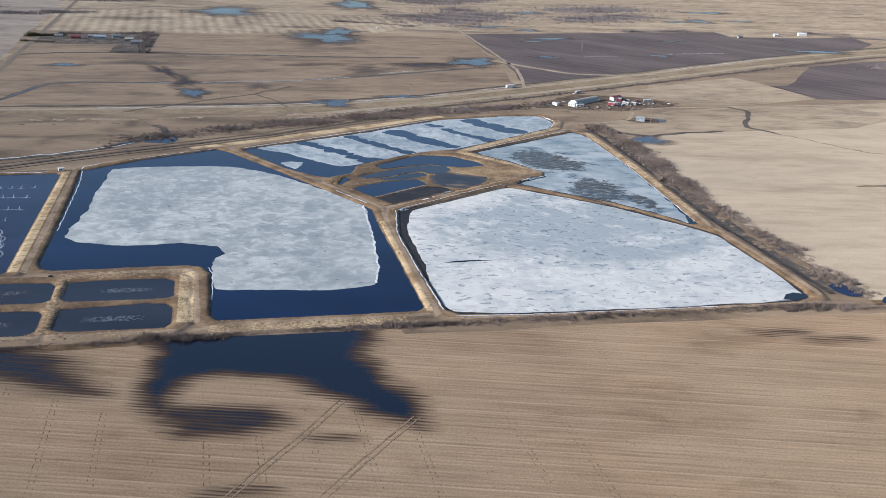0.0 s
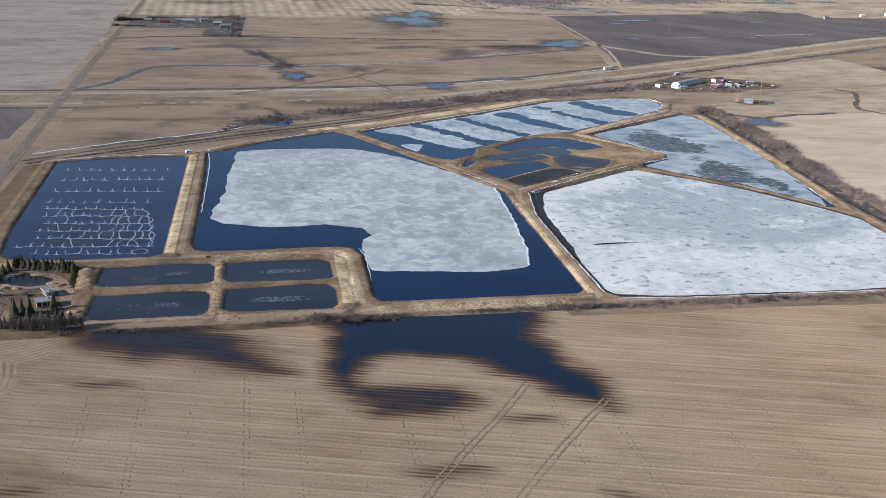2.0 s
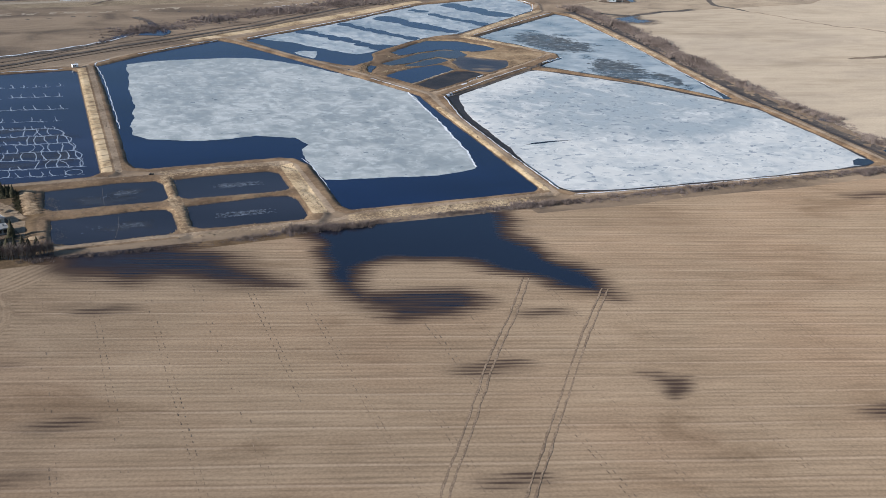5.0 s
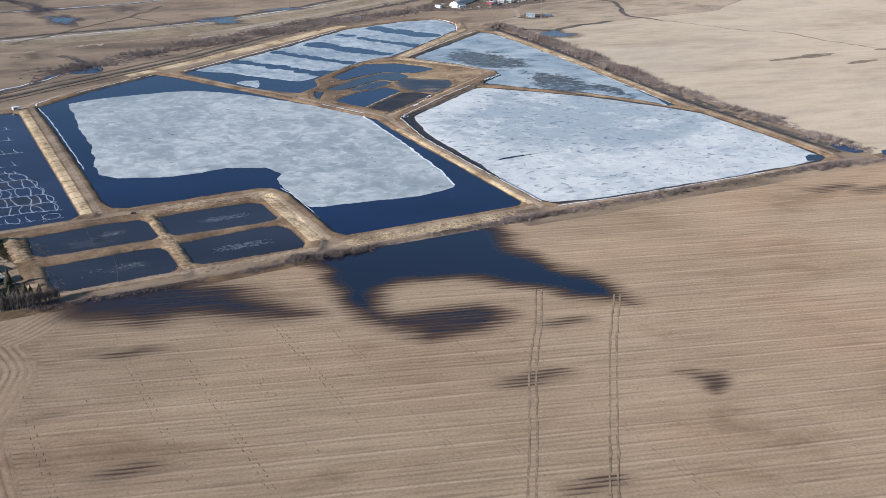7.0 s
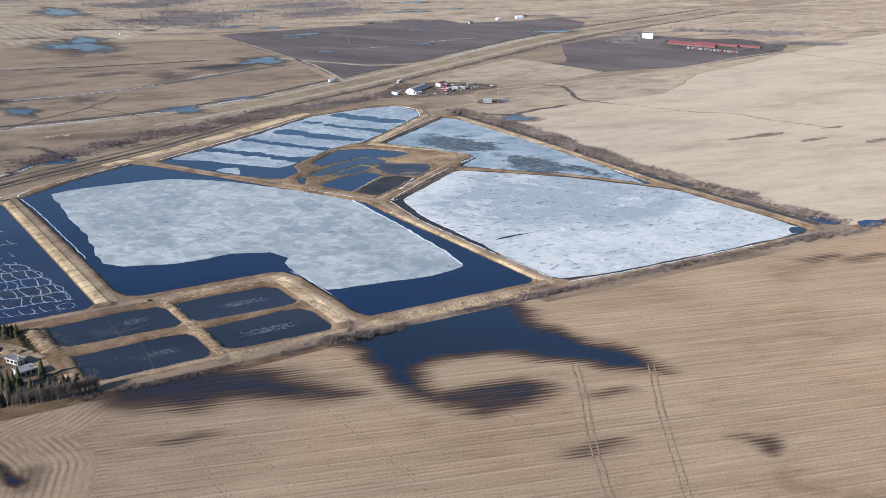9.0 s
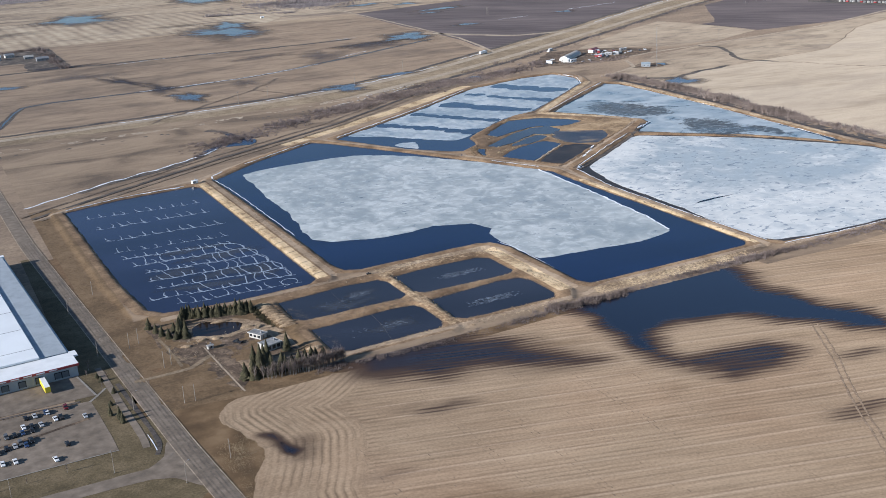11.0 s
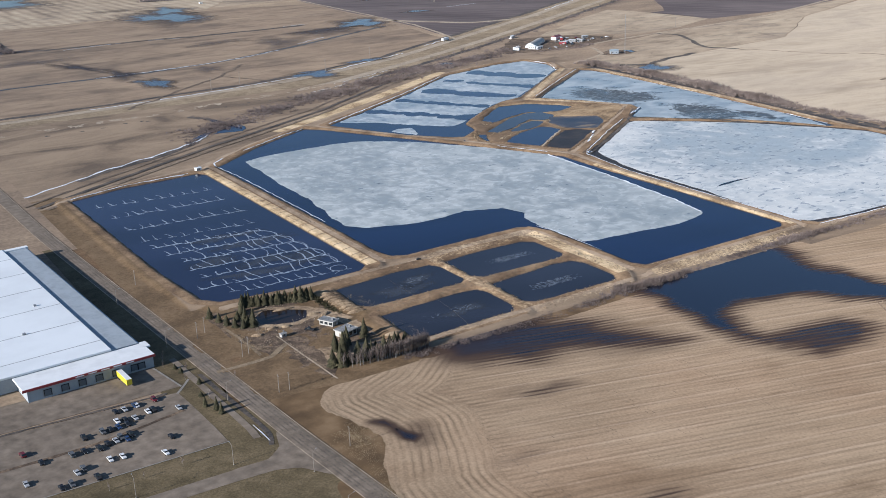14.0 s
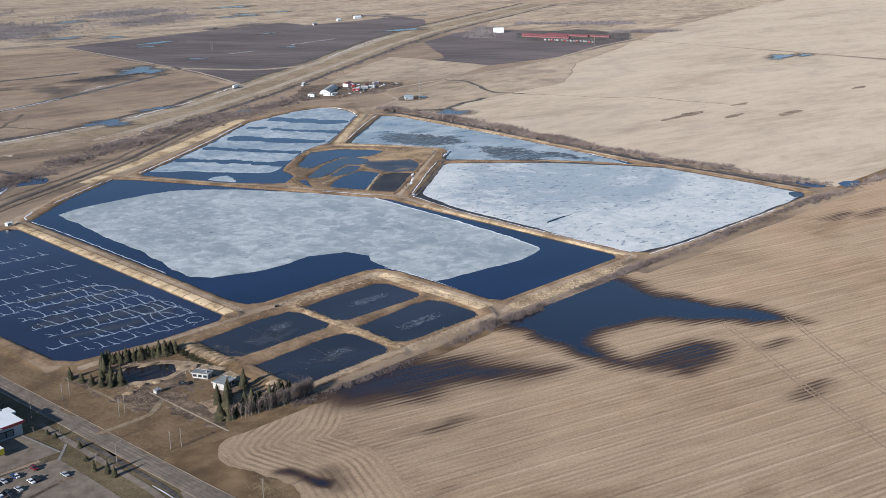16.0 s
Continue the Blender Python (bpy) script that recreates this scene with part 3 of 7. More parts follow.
POND_D = [(28, 1071), (77, 1100), (154, 1149), (252, 1219), (333, 1241), (375, 1238), (381, 1200), (367, 1164), (302, 1110), (238, 1058), (210, 1052), (175, 1030), (141, 1003), (128, 990), (124, 966), (99, 948), (91, 952), (66, 985), (42, 1037)]
POND_F = [(-237, 966), (-194, 978), (-133, 982), (-129, 974), (-129, 840), (-129, 706), (-135, 700), (-180, 698), (-222, 703), (-229, 712), (-234, 771)]
POND_G = [[(-162, 680), (-122, 684), (-99, 683), (-95, 676), (-95, 650), (-100, 646), (-158, 645), (-163, 652)],
          [(-88, 682), (-60, 685), (-30, 684), (-24, 678), (-24, 650), (-28, 646), (-84, 646), (-89, 651)],
          [(-160, 630), (-110, 634), (-99, 632), (-96, 626), (-96, 600), (-101, 594), (-152, 592), (-161, 597)],
          [(-87, 634), (-40, 639), (-28, 637), (-24, 630), (-24, 603), (-28, 597), (-82, 597), (-88, 602)]]
WET_E = [(196, 1039), (228, 1030), (256, 992), (287, 960), (280, 946), (216, 901), (162, 862), (141, 848), (127, 871), (116, 897), (101, 922), (106, 940), (122, 965), (129, 988), (165, 1013)]
POOLS = [[(150, 992), (178, 1022), (206, 1041), (225, 1032), (240, 1008), (247, 987), (228, 981), (215, 984), (202, 997), (173, 988), (153, 979)],
         [(128, 950), (146, 963), (171, 979), (195, 989), (209, 986), (211, 970), (200, 956), (190, 958), (181, 966), (151, 949), (132, 943)],
         [(144, 938), (166, 952), (182, 959), (186, 951), (177, 944), (160, 936)],
         [(113, 902), (135, 920), (157, 930), (174, 933), (179, 917), (164, 904), (143, 890), (126, 876), (118, 888)]]
POOLS += [[(130, 867), (152, 888), (178, 907), (190, 905), (198, 893), (179, 872), (164, 860), (145, 851)],
          [(192, 944), (206, 960), (222, 950), (238, 938), (230, 918), (210, 902), (196, 909), (189, 922)],
          [(99, 944), (111, 946), (116, 941), (105, 920), (96, 926), (93, 935)]]


def polygon_distance(px, py, poly):
    """Distance to a closed outline, negative inside, for arrays of places."""
    far, inside = np.full(px.shape, 1e9), np.zeros(px.shape, bool)
    for (ax, ay), (bx, by) in zip(poly, poly[1:] + poly[:1]):
        dx, dy = bx - ax, by - ay
        t = np.clip(((px - ax) * dx + (py - ay) * dy) / max(dx * dx + dy * dy, 1e-9), 0, 1)
        far = np.minimum(far, np.hypot(px - ax - t * dx, py - ay - t * dy))
        cross = ((ay > py) != (by > py)) & (px < (bx - ax) * (py - ay) / (by - ay if by != ay else 1e-9) + ax)
        inside ^= cross
    return np.where(inside, -far, far)


def line_distance(px, py, line):
    far = np.full(px.shape, 1e9)
    for (ax, ay), (bx, by) in zip(line[:-1], line[1:]):
        dx, dy = bx - ax, by - ay
        t = np.clip(((px - ax) * dx + (py - ay) * dy) / max(dx * dx + dy * dy, 1e-9), 0, 1)
        far = np.minimum(far, np.hypot(px - ax - t * dx, py - ay - t * dy))
    return far


def smooth_step(a, b, x):
    u = np.clip((x - a) / (b - a), 0, 1)
    return u * u * (3 - 2 * u)


def value_noise(px, py, size, seed):
    """Soft noise between -1 and 1 on arrays."""
    rng = np.random.default_rng(seed)
    grid = rng.uniform(-1, 1, (256, 256))
    u, v = px / size, py / size
    iu, iv = np.floor(u).astype(int), np.floor(v).astype(int)
    fu, fv = u - iu, v - iv
    fu, fv = fu * fu * (3 - 2 * fu), fv * fv * (3 - 2 * fv)
    at = lambda i, j: grid[i % 256, j % 256]
    return (at(iu, iv) * (1 - fu) + at(iu + 1, iv) * fu) * (1 - fv) + (at(iu, iv + 1) * (1 - fu) + at(iu + 1, iv + 1) * fu) * fv


def height_sheet(name, xs, ys, heights, layers, mat, keep=None):
    """A grid of ground with heights and named float layers."""
    nx, ny = len(xs), len(ys)
    gx, gy = np.meshgrid(xs, ys)
    co = np.stack([gx, gy, heights], -1).reshape(-1, 3)
    i = (np.arange(ny - 1)[:, None] * nx + np.arange(nx - 1)).ravel()
    quads = np.stack([i, i + 1, i + nx + 1, i + nx], -1)
    if keep is not None:
        quads = quads[keep.ravel()[quads].any(1)]
    me = bpy.data.meshes.new(name)
    me.vertices.add(len(co))
    me.vertices.foreach_set("co", co.ravel())
    me.loops.add(quads.size)
    me.loops.foreach_set("vertex_index", quads.ravel())
    me.polygons.add(len(quads))
    me.polygons.foreach_set("loop_start", np.arange(0, quads.size, 4))
    me.polygons.foreach_set("use_smooth", np.ones(len(quads), bool))
    me.update(calc_edges=True)
    for key, values in layers.items():
        layer = me.attributes.new(key, "FLOAT", "POINT")
        layer.data.foreach_set("value", values.ravel().astype(np.float32))
    me.materials.append(mat)
    return new(name, me)


# dikes round the ponds
xs, ys = np.arange(-262, 424, 1.5), np.arange(570, 1276, 1.5)
GX, GY = np.meshgrid(xs, ys)
wob = value_noise(GX, GY, 7, 3) * 0.7 + value_noise(GX, GY, 2.6, 4) * 0.45
wob *= 1 - 0.85 * smooth_step(-132, -129, GX) * (1 - smooth_step(-121, -118, GX)) * smooth_step(700, 706, GY) * (1 - smooth_step(984, 990, GY))
basins = [POND_A, POND_B, POND_C, POND_D, POND_F, *POND_G]
d_pond = np.min([polygon_distance(GX, GY, p) for p in basins], axis=0)
d_wet = polygon_distance(GX, GY, WET_E) + wob
d_pool = np.min([polygon_distance(GX, GY, p) for p in POOLS], axis=0) - 2.6 + wob * 1.6
d_any = np.minimum(d_pond, d_wet) + wob * 0.5
dike = 1.1 * smooth_step(-0.6, 2.8, d_any) * (1 - smooth_step(9, 13.5, d_any))
zz = np.where(d_any > 0, 0.2 + dike, np.maximum(0.2 + d_any * 0.22, -0.6))
low = 0.75 + 0.35 * value_noise(GX, GY, 13, 8)
zz = np.where(d_wet < 0, 0.2 + np.minimum(low, 1.2 * smooth_step(-1.5, 4.0, d_pool)) - 0.5 * (d_pool < -1.5), zz)
zz = np.where((d_wet < 0) & (d_wet > -4), np.maximum(zz, 0.2 + 1.5 * smooth_step(-5, 1.0, d_wet)), zz)
zz += 0.12 * wob * smooth_step(0, 3, d_any)
south = 1 - smooth_step(-1.5, 1.5, GY - 580 - wob)
zz = np.where((GX > -172) & (GX < 104) & (d_any > 8), zz * (1 - south) + 0.0 * south, zz)
edge = np.minimum.reduce([GX - xs[0], xs[-1] - GX, GY - ys[0], ys[-1] - GY])
zz = np.where(edge < 6, np.minimum(zz, 0.06 + 0.02 * edge), zz)

TRACKS = [[(-118, 705), (-118, 985), (-121, 996)], [(-225, 692), (-120, 694), (-16, 698), (-12, 690), (-10, 604)], [(-160, 588), (-20, 590), (10, 597), (128, 598)],
          [(128, 598), (128, 790), (131, 838), (108, 893), (76, 958), (27, 1050), (12, 1082)], [(134, 840), (213, 895), (256, 926), (291, 955), (266, 996), (236, 1040)],
          [(-262, 958), (-200, 986), (-122, 1004), (-60, 1050), (8, 1086), (128, 1154), (254, 1230), (335, 1252), (386, 1247), (392, 1205), (372, 1172)],
          [(236, 1046), (300, 1097), (376, 1160), (400, 1140), (392, 963), (382, 860), (375, 768), (377, 690), (377, 604)], [(134, 590), (280, 588), (376, 590)]]
d_track = np.min([line_distance(GX, GY, t) for t in TRACKS], axis=0)
track = 0.95 - smooth_step(1.0, 3.2, d_track) * 0.95


def zone(x0, x1, y0, y1, soft=2.0):
    return smooth_step(x0 - soft, x0 + soft, GX) * (1 - smooth_step(x1 - soft, x1 + soft, GX)) * smooth_step(y0 - soft, y0 + soft, GY) * (1 - smooth_step(y1 - soft, y1 + soft, GY))


straw = 1.05 * zone(-128.5, -121.5, 704, 984, 0.8)
straw = np.maximum(straw, 0.85 * zone(-21.5, -12, 602, 694, 1.6))
straw = np.maximum(straw, 0.9 * (d_any > 0) * zone(122.2, 126.5, 604, 800, 0.7))
straw = np.maximum(straw, 0.45 * zone(-97, -87, 592, 690, 0.8))
straw = np.maximum(straw, 0.38 * zone(-150, -18, 584, 594, 2.0))
straw = np.maximum(straw, 0.5 * zone(-5, 110, 586, 597, 2.0))
straw = np.maximum(straw, 0.42 * zone(-95, -15, 685, 700, 1.2))
straw = np.maximum(straw, 0.72 * (1 - smooth_step(6, 10, line_distance(GX, GY, [(-15, 1085), (128, 1162), (254, 1238)]))))
straw = np.maximum(straw, 0.48 * (1 - smooth_step(3, 5, line_distance(GX, GY, [(399, 1135), (388, 930), (378, 800)]))))
straw = np.maximum(straw, 0.5 * (1 - smooth_step(4, 6, line_distance(GX, GY, [(300, 958), (266, 1000), (238, 1044), (372, 1160)]))))
reed = np.where(d_wet < 1.0, 0.25 + 0.75 * smooth_step(180, 196, GX) * smooth_step(905, 925, GY), 0.0) * smooth_step(-0.5, 0.5, -d_wet + 1)
# dark lines drawn along the sides of the narrow dikes
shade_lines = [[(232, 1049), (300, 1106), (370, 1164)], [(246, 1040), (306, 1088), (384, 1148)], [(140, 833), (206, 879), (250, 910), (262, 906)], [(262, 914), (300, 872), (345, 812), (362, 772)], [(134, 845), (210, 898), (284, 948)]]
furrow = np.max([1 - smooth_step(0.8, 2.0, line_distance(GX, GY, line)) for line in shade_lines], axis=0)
grass = smooth_step(7, 11, d_any) * 1.1
sod = smooth_step(5, 9, d_any) * np.maximum(zone(-275, -160, 560, 700, 5), zone(-275, -240, 560, 985, 4))
# damp: wetland and waterline soil, plus those dark lines
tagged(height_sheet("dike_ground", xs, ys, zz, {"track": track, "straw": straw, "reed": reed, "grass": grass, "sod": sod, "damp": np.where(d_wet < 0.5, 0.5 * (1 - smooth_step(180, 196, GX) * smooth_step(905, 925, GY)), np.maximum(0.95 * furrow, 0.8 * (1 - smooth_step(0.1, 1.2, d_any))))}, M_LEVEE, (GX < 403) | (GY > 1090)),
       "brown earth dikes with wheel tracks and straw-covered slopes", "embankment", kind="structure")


def height_at(x, y):
    """The dikes' height at a place, for what stands on them."""
    i, j = int(round((x - xs[0]) / 1.5)), int(round((y - ys[0]) / 1.5))
    return float(zz[j, i]) if 0 <= i < len(xs) and 0 <= j < len(ys) else 0.08


# water
WATER = 0.25


def grown(poly, by):
    c = np.mean(poly, axis=0)
    return [tuple(p + (p - c) / max(np.hypot(*(p - c)), 1) * by) for p in np.array(poly, float)]


for poly, mat, label in ((POND_A, M_WATER, "dark blue open water of a large settling pond"), (POND_B, M_MUD, "black wet mud round the edge of an ice-covered pond"),
                         (POND_C, M_CLEAR, "dark water under broken ice in a triangular pond"), (POND_D, M_WATER, "blue open leads between strips of pond ice"),
                         (POND_F, M_AERATED, "dark blue aerated pond water with foam rings"), *((g_, M_SMALL, "dark water of a small square settling pond") for g_ in POND_G)):
    sheet("water", grown(poly, 1.2), WATER, mat, 0, label, "water", step=40, wobble=0, round_off=0.05)
# second and third pool: greyer water colour stands in for stronger sky reflection
for poly, mat in zip(POOLS, (M_WATER, M_SMALL, M_SMALL, M_WATER, M_MUD, M_MARSH, M_WATER)):
    sheet("water", grown(poly, 2.5), WATER + 0.12 + 0.012 * POOLS.index(poly), mat, 0, "shallow dark pool in a reedy wetland", "water", step=3, wobble=1.8, size=9, round_off=0.2)

# ice
ICE_A = [(-88, 993), (-54, 1001), (14, 998), (53, 965), (90, 906), (117, 851), (113, 773), (106, 688), (99, 657), (69, 650), (26, 655), (1, 660), (-1, 683), (-2, 700), (1, 725), (8, 733), (2, 750), (-22, 761), (-39, 758), (-65, 760), (-94, 772), (-103, 783), (-99, 822), (-94, 860), (-94, 905), (-90, 958)]
ICE_B = [(242, 896), (200, 865), (153, 830), (140, 776), (138, 694), (133, 635), (135, 612), (140, 603), (181, 595.5), (232, 595.2), (287, 595.2), (345, 596.5), (358, 599), (366, 606), (369, 640), (369, 738), (356, 766), (320, 825), (292, 857), (268, 881), (252, 897)]
ICE_D = [(43, 1077), (77, 1099), (154, 1147), (252, 1217), (333, 1239), (374, 1236), (379, 1198), (364, 1164), (300, 1110), (236, 1059), (210, 1053), (178, 1033), (155, 1017), (131, 998), (114, 992), (87, 1024), (70, 1053)]
ICE_C = [(383, 1137), (306, 1080), (256, 1042), (278, 1002), (297, 954), (295, 937), (266, 913), (291, 879), (327, 841), (353, 797), (363, 775), (375.5, 860), (384.5, 963), (390.5, 1076), (391, 1122)]


def ice_sheet(poly, mat, label, wobble, size, z=0.36):
    return sheet("ice_sheet", poly, z, mat, 0.1, label, "ice", "", 2.5, wobble, size, 0.3)


ice_sheet(ICE_A, M_ICE, "large grey-white sheet of rotting ice on dark pond water", 2.2, 16)
ice_sheet(ICE_B, M_ICE_WHITE, "bright white ice sheet filling a pond", 1.2, 14)
ice_sheet(ICE_D, M_ICE_BLUE, "pale blue pond ice cut by open leads", 2.4, 12)
ice_sheet([(60, 1010), (72, 1015), (82, 1010), (78, 996), (72, 984), (66, 996)], M_ICE_BLUE, "small drifting floe of pale blue ice", 2.0, 8)
for order, (line, wide, lobes) in enumerate((([(284, 1222), (296, 1194), (308, 1168), (328, 1135)], 30, 3), ([(245, 1168), (262, 1134), (287, 1097)], 17, 5), ([(232, 1193), (247, 1175)], 13, 2), ([(186, 1161), (205, 1122), (239, 1066)], 32, 2), ([(137, 1134), (155, 1098), (190, 1042)], 18, 6), ([(83, 1111), (102, 1082), (130, 1038)], 19, 6), ([(127, 1038), (141, 1020), (154, 1004)], 24, 2))):
    axis = [Vector((*p, 0)) for p in curve_points(line, 2.5, False, 2.5, 15)]
    rim, seed = [], random.Random(order + 3)
    shift = [seed.uniform(0, 1) for _ in range(2)]
    fat = [seed.uniform(0.65, 1.15) for _ in range(lobes + 2)]
    for side in (1, -1):
        for i in range(len(axis)) if side == 1 else range(len(axis) - 1, -1, -1):
            way = (axis[min(i + 1, len(axis) - 1)] - axis[max(i - 1, 0)]).normalized()
            u = i / (len(axis) - 1)
            v = u * lobes + shift[side > 0] * 0.4
            bulge = (0.62 + 0.38 * abs(math.sin(math.pi * v))) * fat[int(v)]
            half = wide / 2 * min(1.0, 3.2 * math.sin(math.pi * u) ** 0.7 + 0.02) * bulge
            q = axis[i] + Vector((way.y, -way.x, 0)) * half * side
            rim.append((q.x, q.y))
    sheet("water", rim, 0.385 + 0.006 * order, M_WATER, 0, "dark open lead with scalloped rims in pond ice", "water", step=3, wobble=1.0, size=6, round_off=0.3)
ice_sheet(ICE_C, M_ICE_REEDS, "thin mottled blue-white ice with dark reeds in a triangular pond", 2.0, 12)
sheet("water", [(151, 696.4), (160, 699.6), (172, 700.2), (189, 698.4), (172, 697.2), (160, 696.2)], 0.385, M_CLEAR, 0, "narrow dark crack in white ice", "water", step=2, wobble=0.5, size=5)
sheet("water", [(355, 608), (362, 611.5), (368.5, 607), (366, 599.5), (355, 596.5), (349.5, 600)], 0.385, M_CLEAR, 0, "small round pool of open water at the ice tip", "water", step=2, wobble=0.5, size=5)

# ---- the near field ----
FINE = 1.7
fx, fy = np.arange(-262, 780, FINE), np.arange(-180, 592, FINE)
FX, FY = np.meshgrid(fx, fy)
FIELD = [(-199, 578), (-212, 573), (-219, 570), (-224.5, 566.5), (-229, 561.5), (-231.4, 556), (-232, 550), (-230.6, 543.5), (-228, 537), (-225.5, 527), (-223.6, 517), (-225.6, 508), (-234, 494), (-240, 478), (-243, 460), (-236, 120), (-226, -220), (900, -220), (900, 584), (470, 580), (362, 585), (222, 580), (110, 582), (58, 579), (-29, 573), (-75, 571), (-140, 566), (-174, 572)]
d_field = polygon_distance(FX, FY, FIELD)
field = 1 - smooth_step(-1.5, 1.5, d_field + value_noise(FX, FY, 5, 21) * 0.8)
turn = radians(-16)
straight = -FX * math.sin(turn) + FY * math.cos(turn) + value_noise(FX, FY, 160, 5) * 2
west = polygon_distance(FX, FY, [(-199, 578), (-213, 572), (-226, 563), (-229, 550), (-225, 533), (-222, 518), (-229, 500), (-240, 478), (-243, 460), (-236, 120), (-226, -220), (900, -500), (900, 1500)])
row = np.where(west > -42, -west, straight)
wet = np.zeros(FX.shape)


def soaked(line, r0, r1, soft, level=1.0):
    """Wetness along a line with a radius that changes from its start to its end; soft: the fringe."""
    global wet
    n = len(line) - 1
    for i, ((ax, ay), (bx, by)) in enumerate(zip(line[:-1], line[1:])):
        dx, dy = bx - ax, by - ay
        t = np.clip(((FX - ax) * dx + (FY - ay) * dy) / max(dx * dx + dy * dy, 1e-9), 0, 1)
        off_x, off_y = FX - ax - t * dx, FY - ay - t * dy
        along = off_x * math.cos(turn) + off_y * math.sin(turn)
        cross = -off_x * math.sin(turn) + off_y * math.cos(turn)
        r = r0 + (r1 - r0) * (i + t) / n
        d = np.hypot(along * 0.5, cross) - r
        wet = np.maximum(wet, level * (1 - smooth_step(-soft * 0.7, soft, d)))


def flooded(poly, soft, level=1.0, inset=0.0):
    """Wetness inside an outline, with a fringe that reaches further along the rows."""
    global wet
    pts = [(x * math.cos(turn) + y * math.sin(turn), -x * math.sin(turn) + y * math.cos(turn)) for x, y in poly]
    along, cross = FX * math.cos(turn) + FY * math.sin(turn), -FX * math.sin(turn) + FY * math.cos(turn)
    d = polygon_distance(along * 0.75, cross, [(u * 0.75, v) for u, v in pts]) + inset + value_noise(FX, FY, 14, 77) * 3.0
    wet = np.maximum(wet, level * (1 - smooth_step(-soft * 0.7, soft, d)))


flooded([(-28, 590), (6, 590), (86, 590), (77, 540), (84, 512), (94, 478), (91, 456), (80, 471), (62, 490), (46, 509), (32, 522), (8, 530), (-12, 528), (-20, 520), (-22, 504), (-20, 486), (-27, 484), (-34, 500), (-34, 522), (-30, 545)], 13, 1.0, 0.0)
flooded([(-29, 497), (-8, 491), (22, 484), (32, 474), (10, 462), (-14, 465), (-25, 479)], 11, 0.8, -1.0)
flooded([(-162, 590), (-128, 590), (-100, 575), (-78, 556), (-72, 538), (-56, 513), (-83, 528), (-105, 540), (-128, 543), (-158, 562)], 18, 0.86, -1.5)
flooded([(-219, 528.5), (-215.4, 528.5), (-211, 522), (-210, 514), (-210.4, 507.5), (-214.8, 504), (-218.8, 508), (-220.3, 516)], 3.6, 0.92, -0.3)
soaked([(-206, 517), (-208, 506), (-213, 500)], 1.5, 1.5, 6, 0.5)
for x, y, r, level in ((-140, 510, 5, 0.57), (51, 451, 4, 0.6), (8, 409, 7, 0.52), (347, 532, 9, 0.55), (320, 548, 9, 0.45), (-182, 383, 5, 0.45), (-120, 300, 6, 0.55), (-15, 330, 5, 0.5), (-164, 414, 5, 0.5), (-154, 517, 3, 0.4), (-187, 468, 4, 0.35), (150, 330, 6, 0.6)):
    soaked([(x - r, y), (x + r, y)], r * 0.6, r * 0.6, 8, level)
flooded([(66, 386), (74, 385), (84, 377), (81, 366), (70, 366), (66, 376)], 6, 0.6, 0.8)
fz = 0.09 + 0.05 * value_noise(FX, FY, 40, 9)
tagged(height_sheet("field_south", fx, fy, fz, {"row": row, "wet": wet, "field": field, "drilled": smooth_step(42, 60, -west)}, M_NEAR), "tan stubble field with drill rows and dark meltwater pools", "field", kind="structure")

M_SEDGE = mottled("wet sedge", (0.09, 0.07, 0.055), (0.155, 0.117, 0.086), (0.23, 0.172, 0.12), (22, 7, 2), 0.9)

# ---- far fields ----
def field(name, pts, z, mat, label, wobble=4.0, step=20.0, size=60.0):
    return sheet(name, pts, z, mat, 0, label, "field", step=step, wobble=wobble, size=size, round_off=0.12)


field("field_east", [(401, 592), (404, 800), (412, 960), (426, 1075), (490, 1130), (610, 1140), (735, 1150), (900, 1262), (1100, 1330), (1235, 1385), (1245, 930), (1250, 300), (782, 300), (782, 575), (480, 580)], 0.06, M_PALE, "wide pale stubble field with faint drill rows")
field("field_far_east", [(1256, 300), (1258, 930), (1252, 1180), (1240, 1380), (1500, 1480), (2600, 1700), (2600, 300)], 0.06, M_PALE, "distant pale stubble field")
field("field_ploughed", [(425, 1470), (452, 1660), (484, 2128), (719, 2166), (1049, 2209), (1036, 2115), (1180, 2105), (1310, 2117), (1290, 2007), (1200, 1905), (945, 1775), (668, 1612), (500, 1510)], 0.06, M_PLOUGH, "dark ploughed field with melt puddles")
field("field_black", [(822, 1470), (790, 1470), (800, 1350), (850, 1345), (975, 1340), (1116, 1372), (1240, 1396), (1314, 1478), (1209, 1756), (1107, 1738), (965, 1671)], 0.07, M_PLOUGH, "dark bare field beside the highway")
field("field_striped", [(-317, 2150), (-331, 2560), (-120, 2600), (300, 2500), (493, 2427), (306, 2135), (-4, 2110)], 0.074, M_STUB, "far light stubble field with swath stripes")
field("meadow", [(-285, 1340), (-300, 1900), (-180, 2080), (300, 2100), (470, 2050), (440, 1700), (410, 1480), (260, 1390), (100, 1345)], 0.038, M_HAY, "brown hay meadow behind the highway")
field("meadow", [(-290, 1020), (-290, 1225), (-80, 1222), (80, 1240), (20, 1160), (-60, 1115), (-130, 1072)], 0.038, M_HAY, "brown meadow between dike and highway")

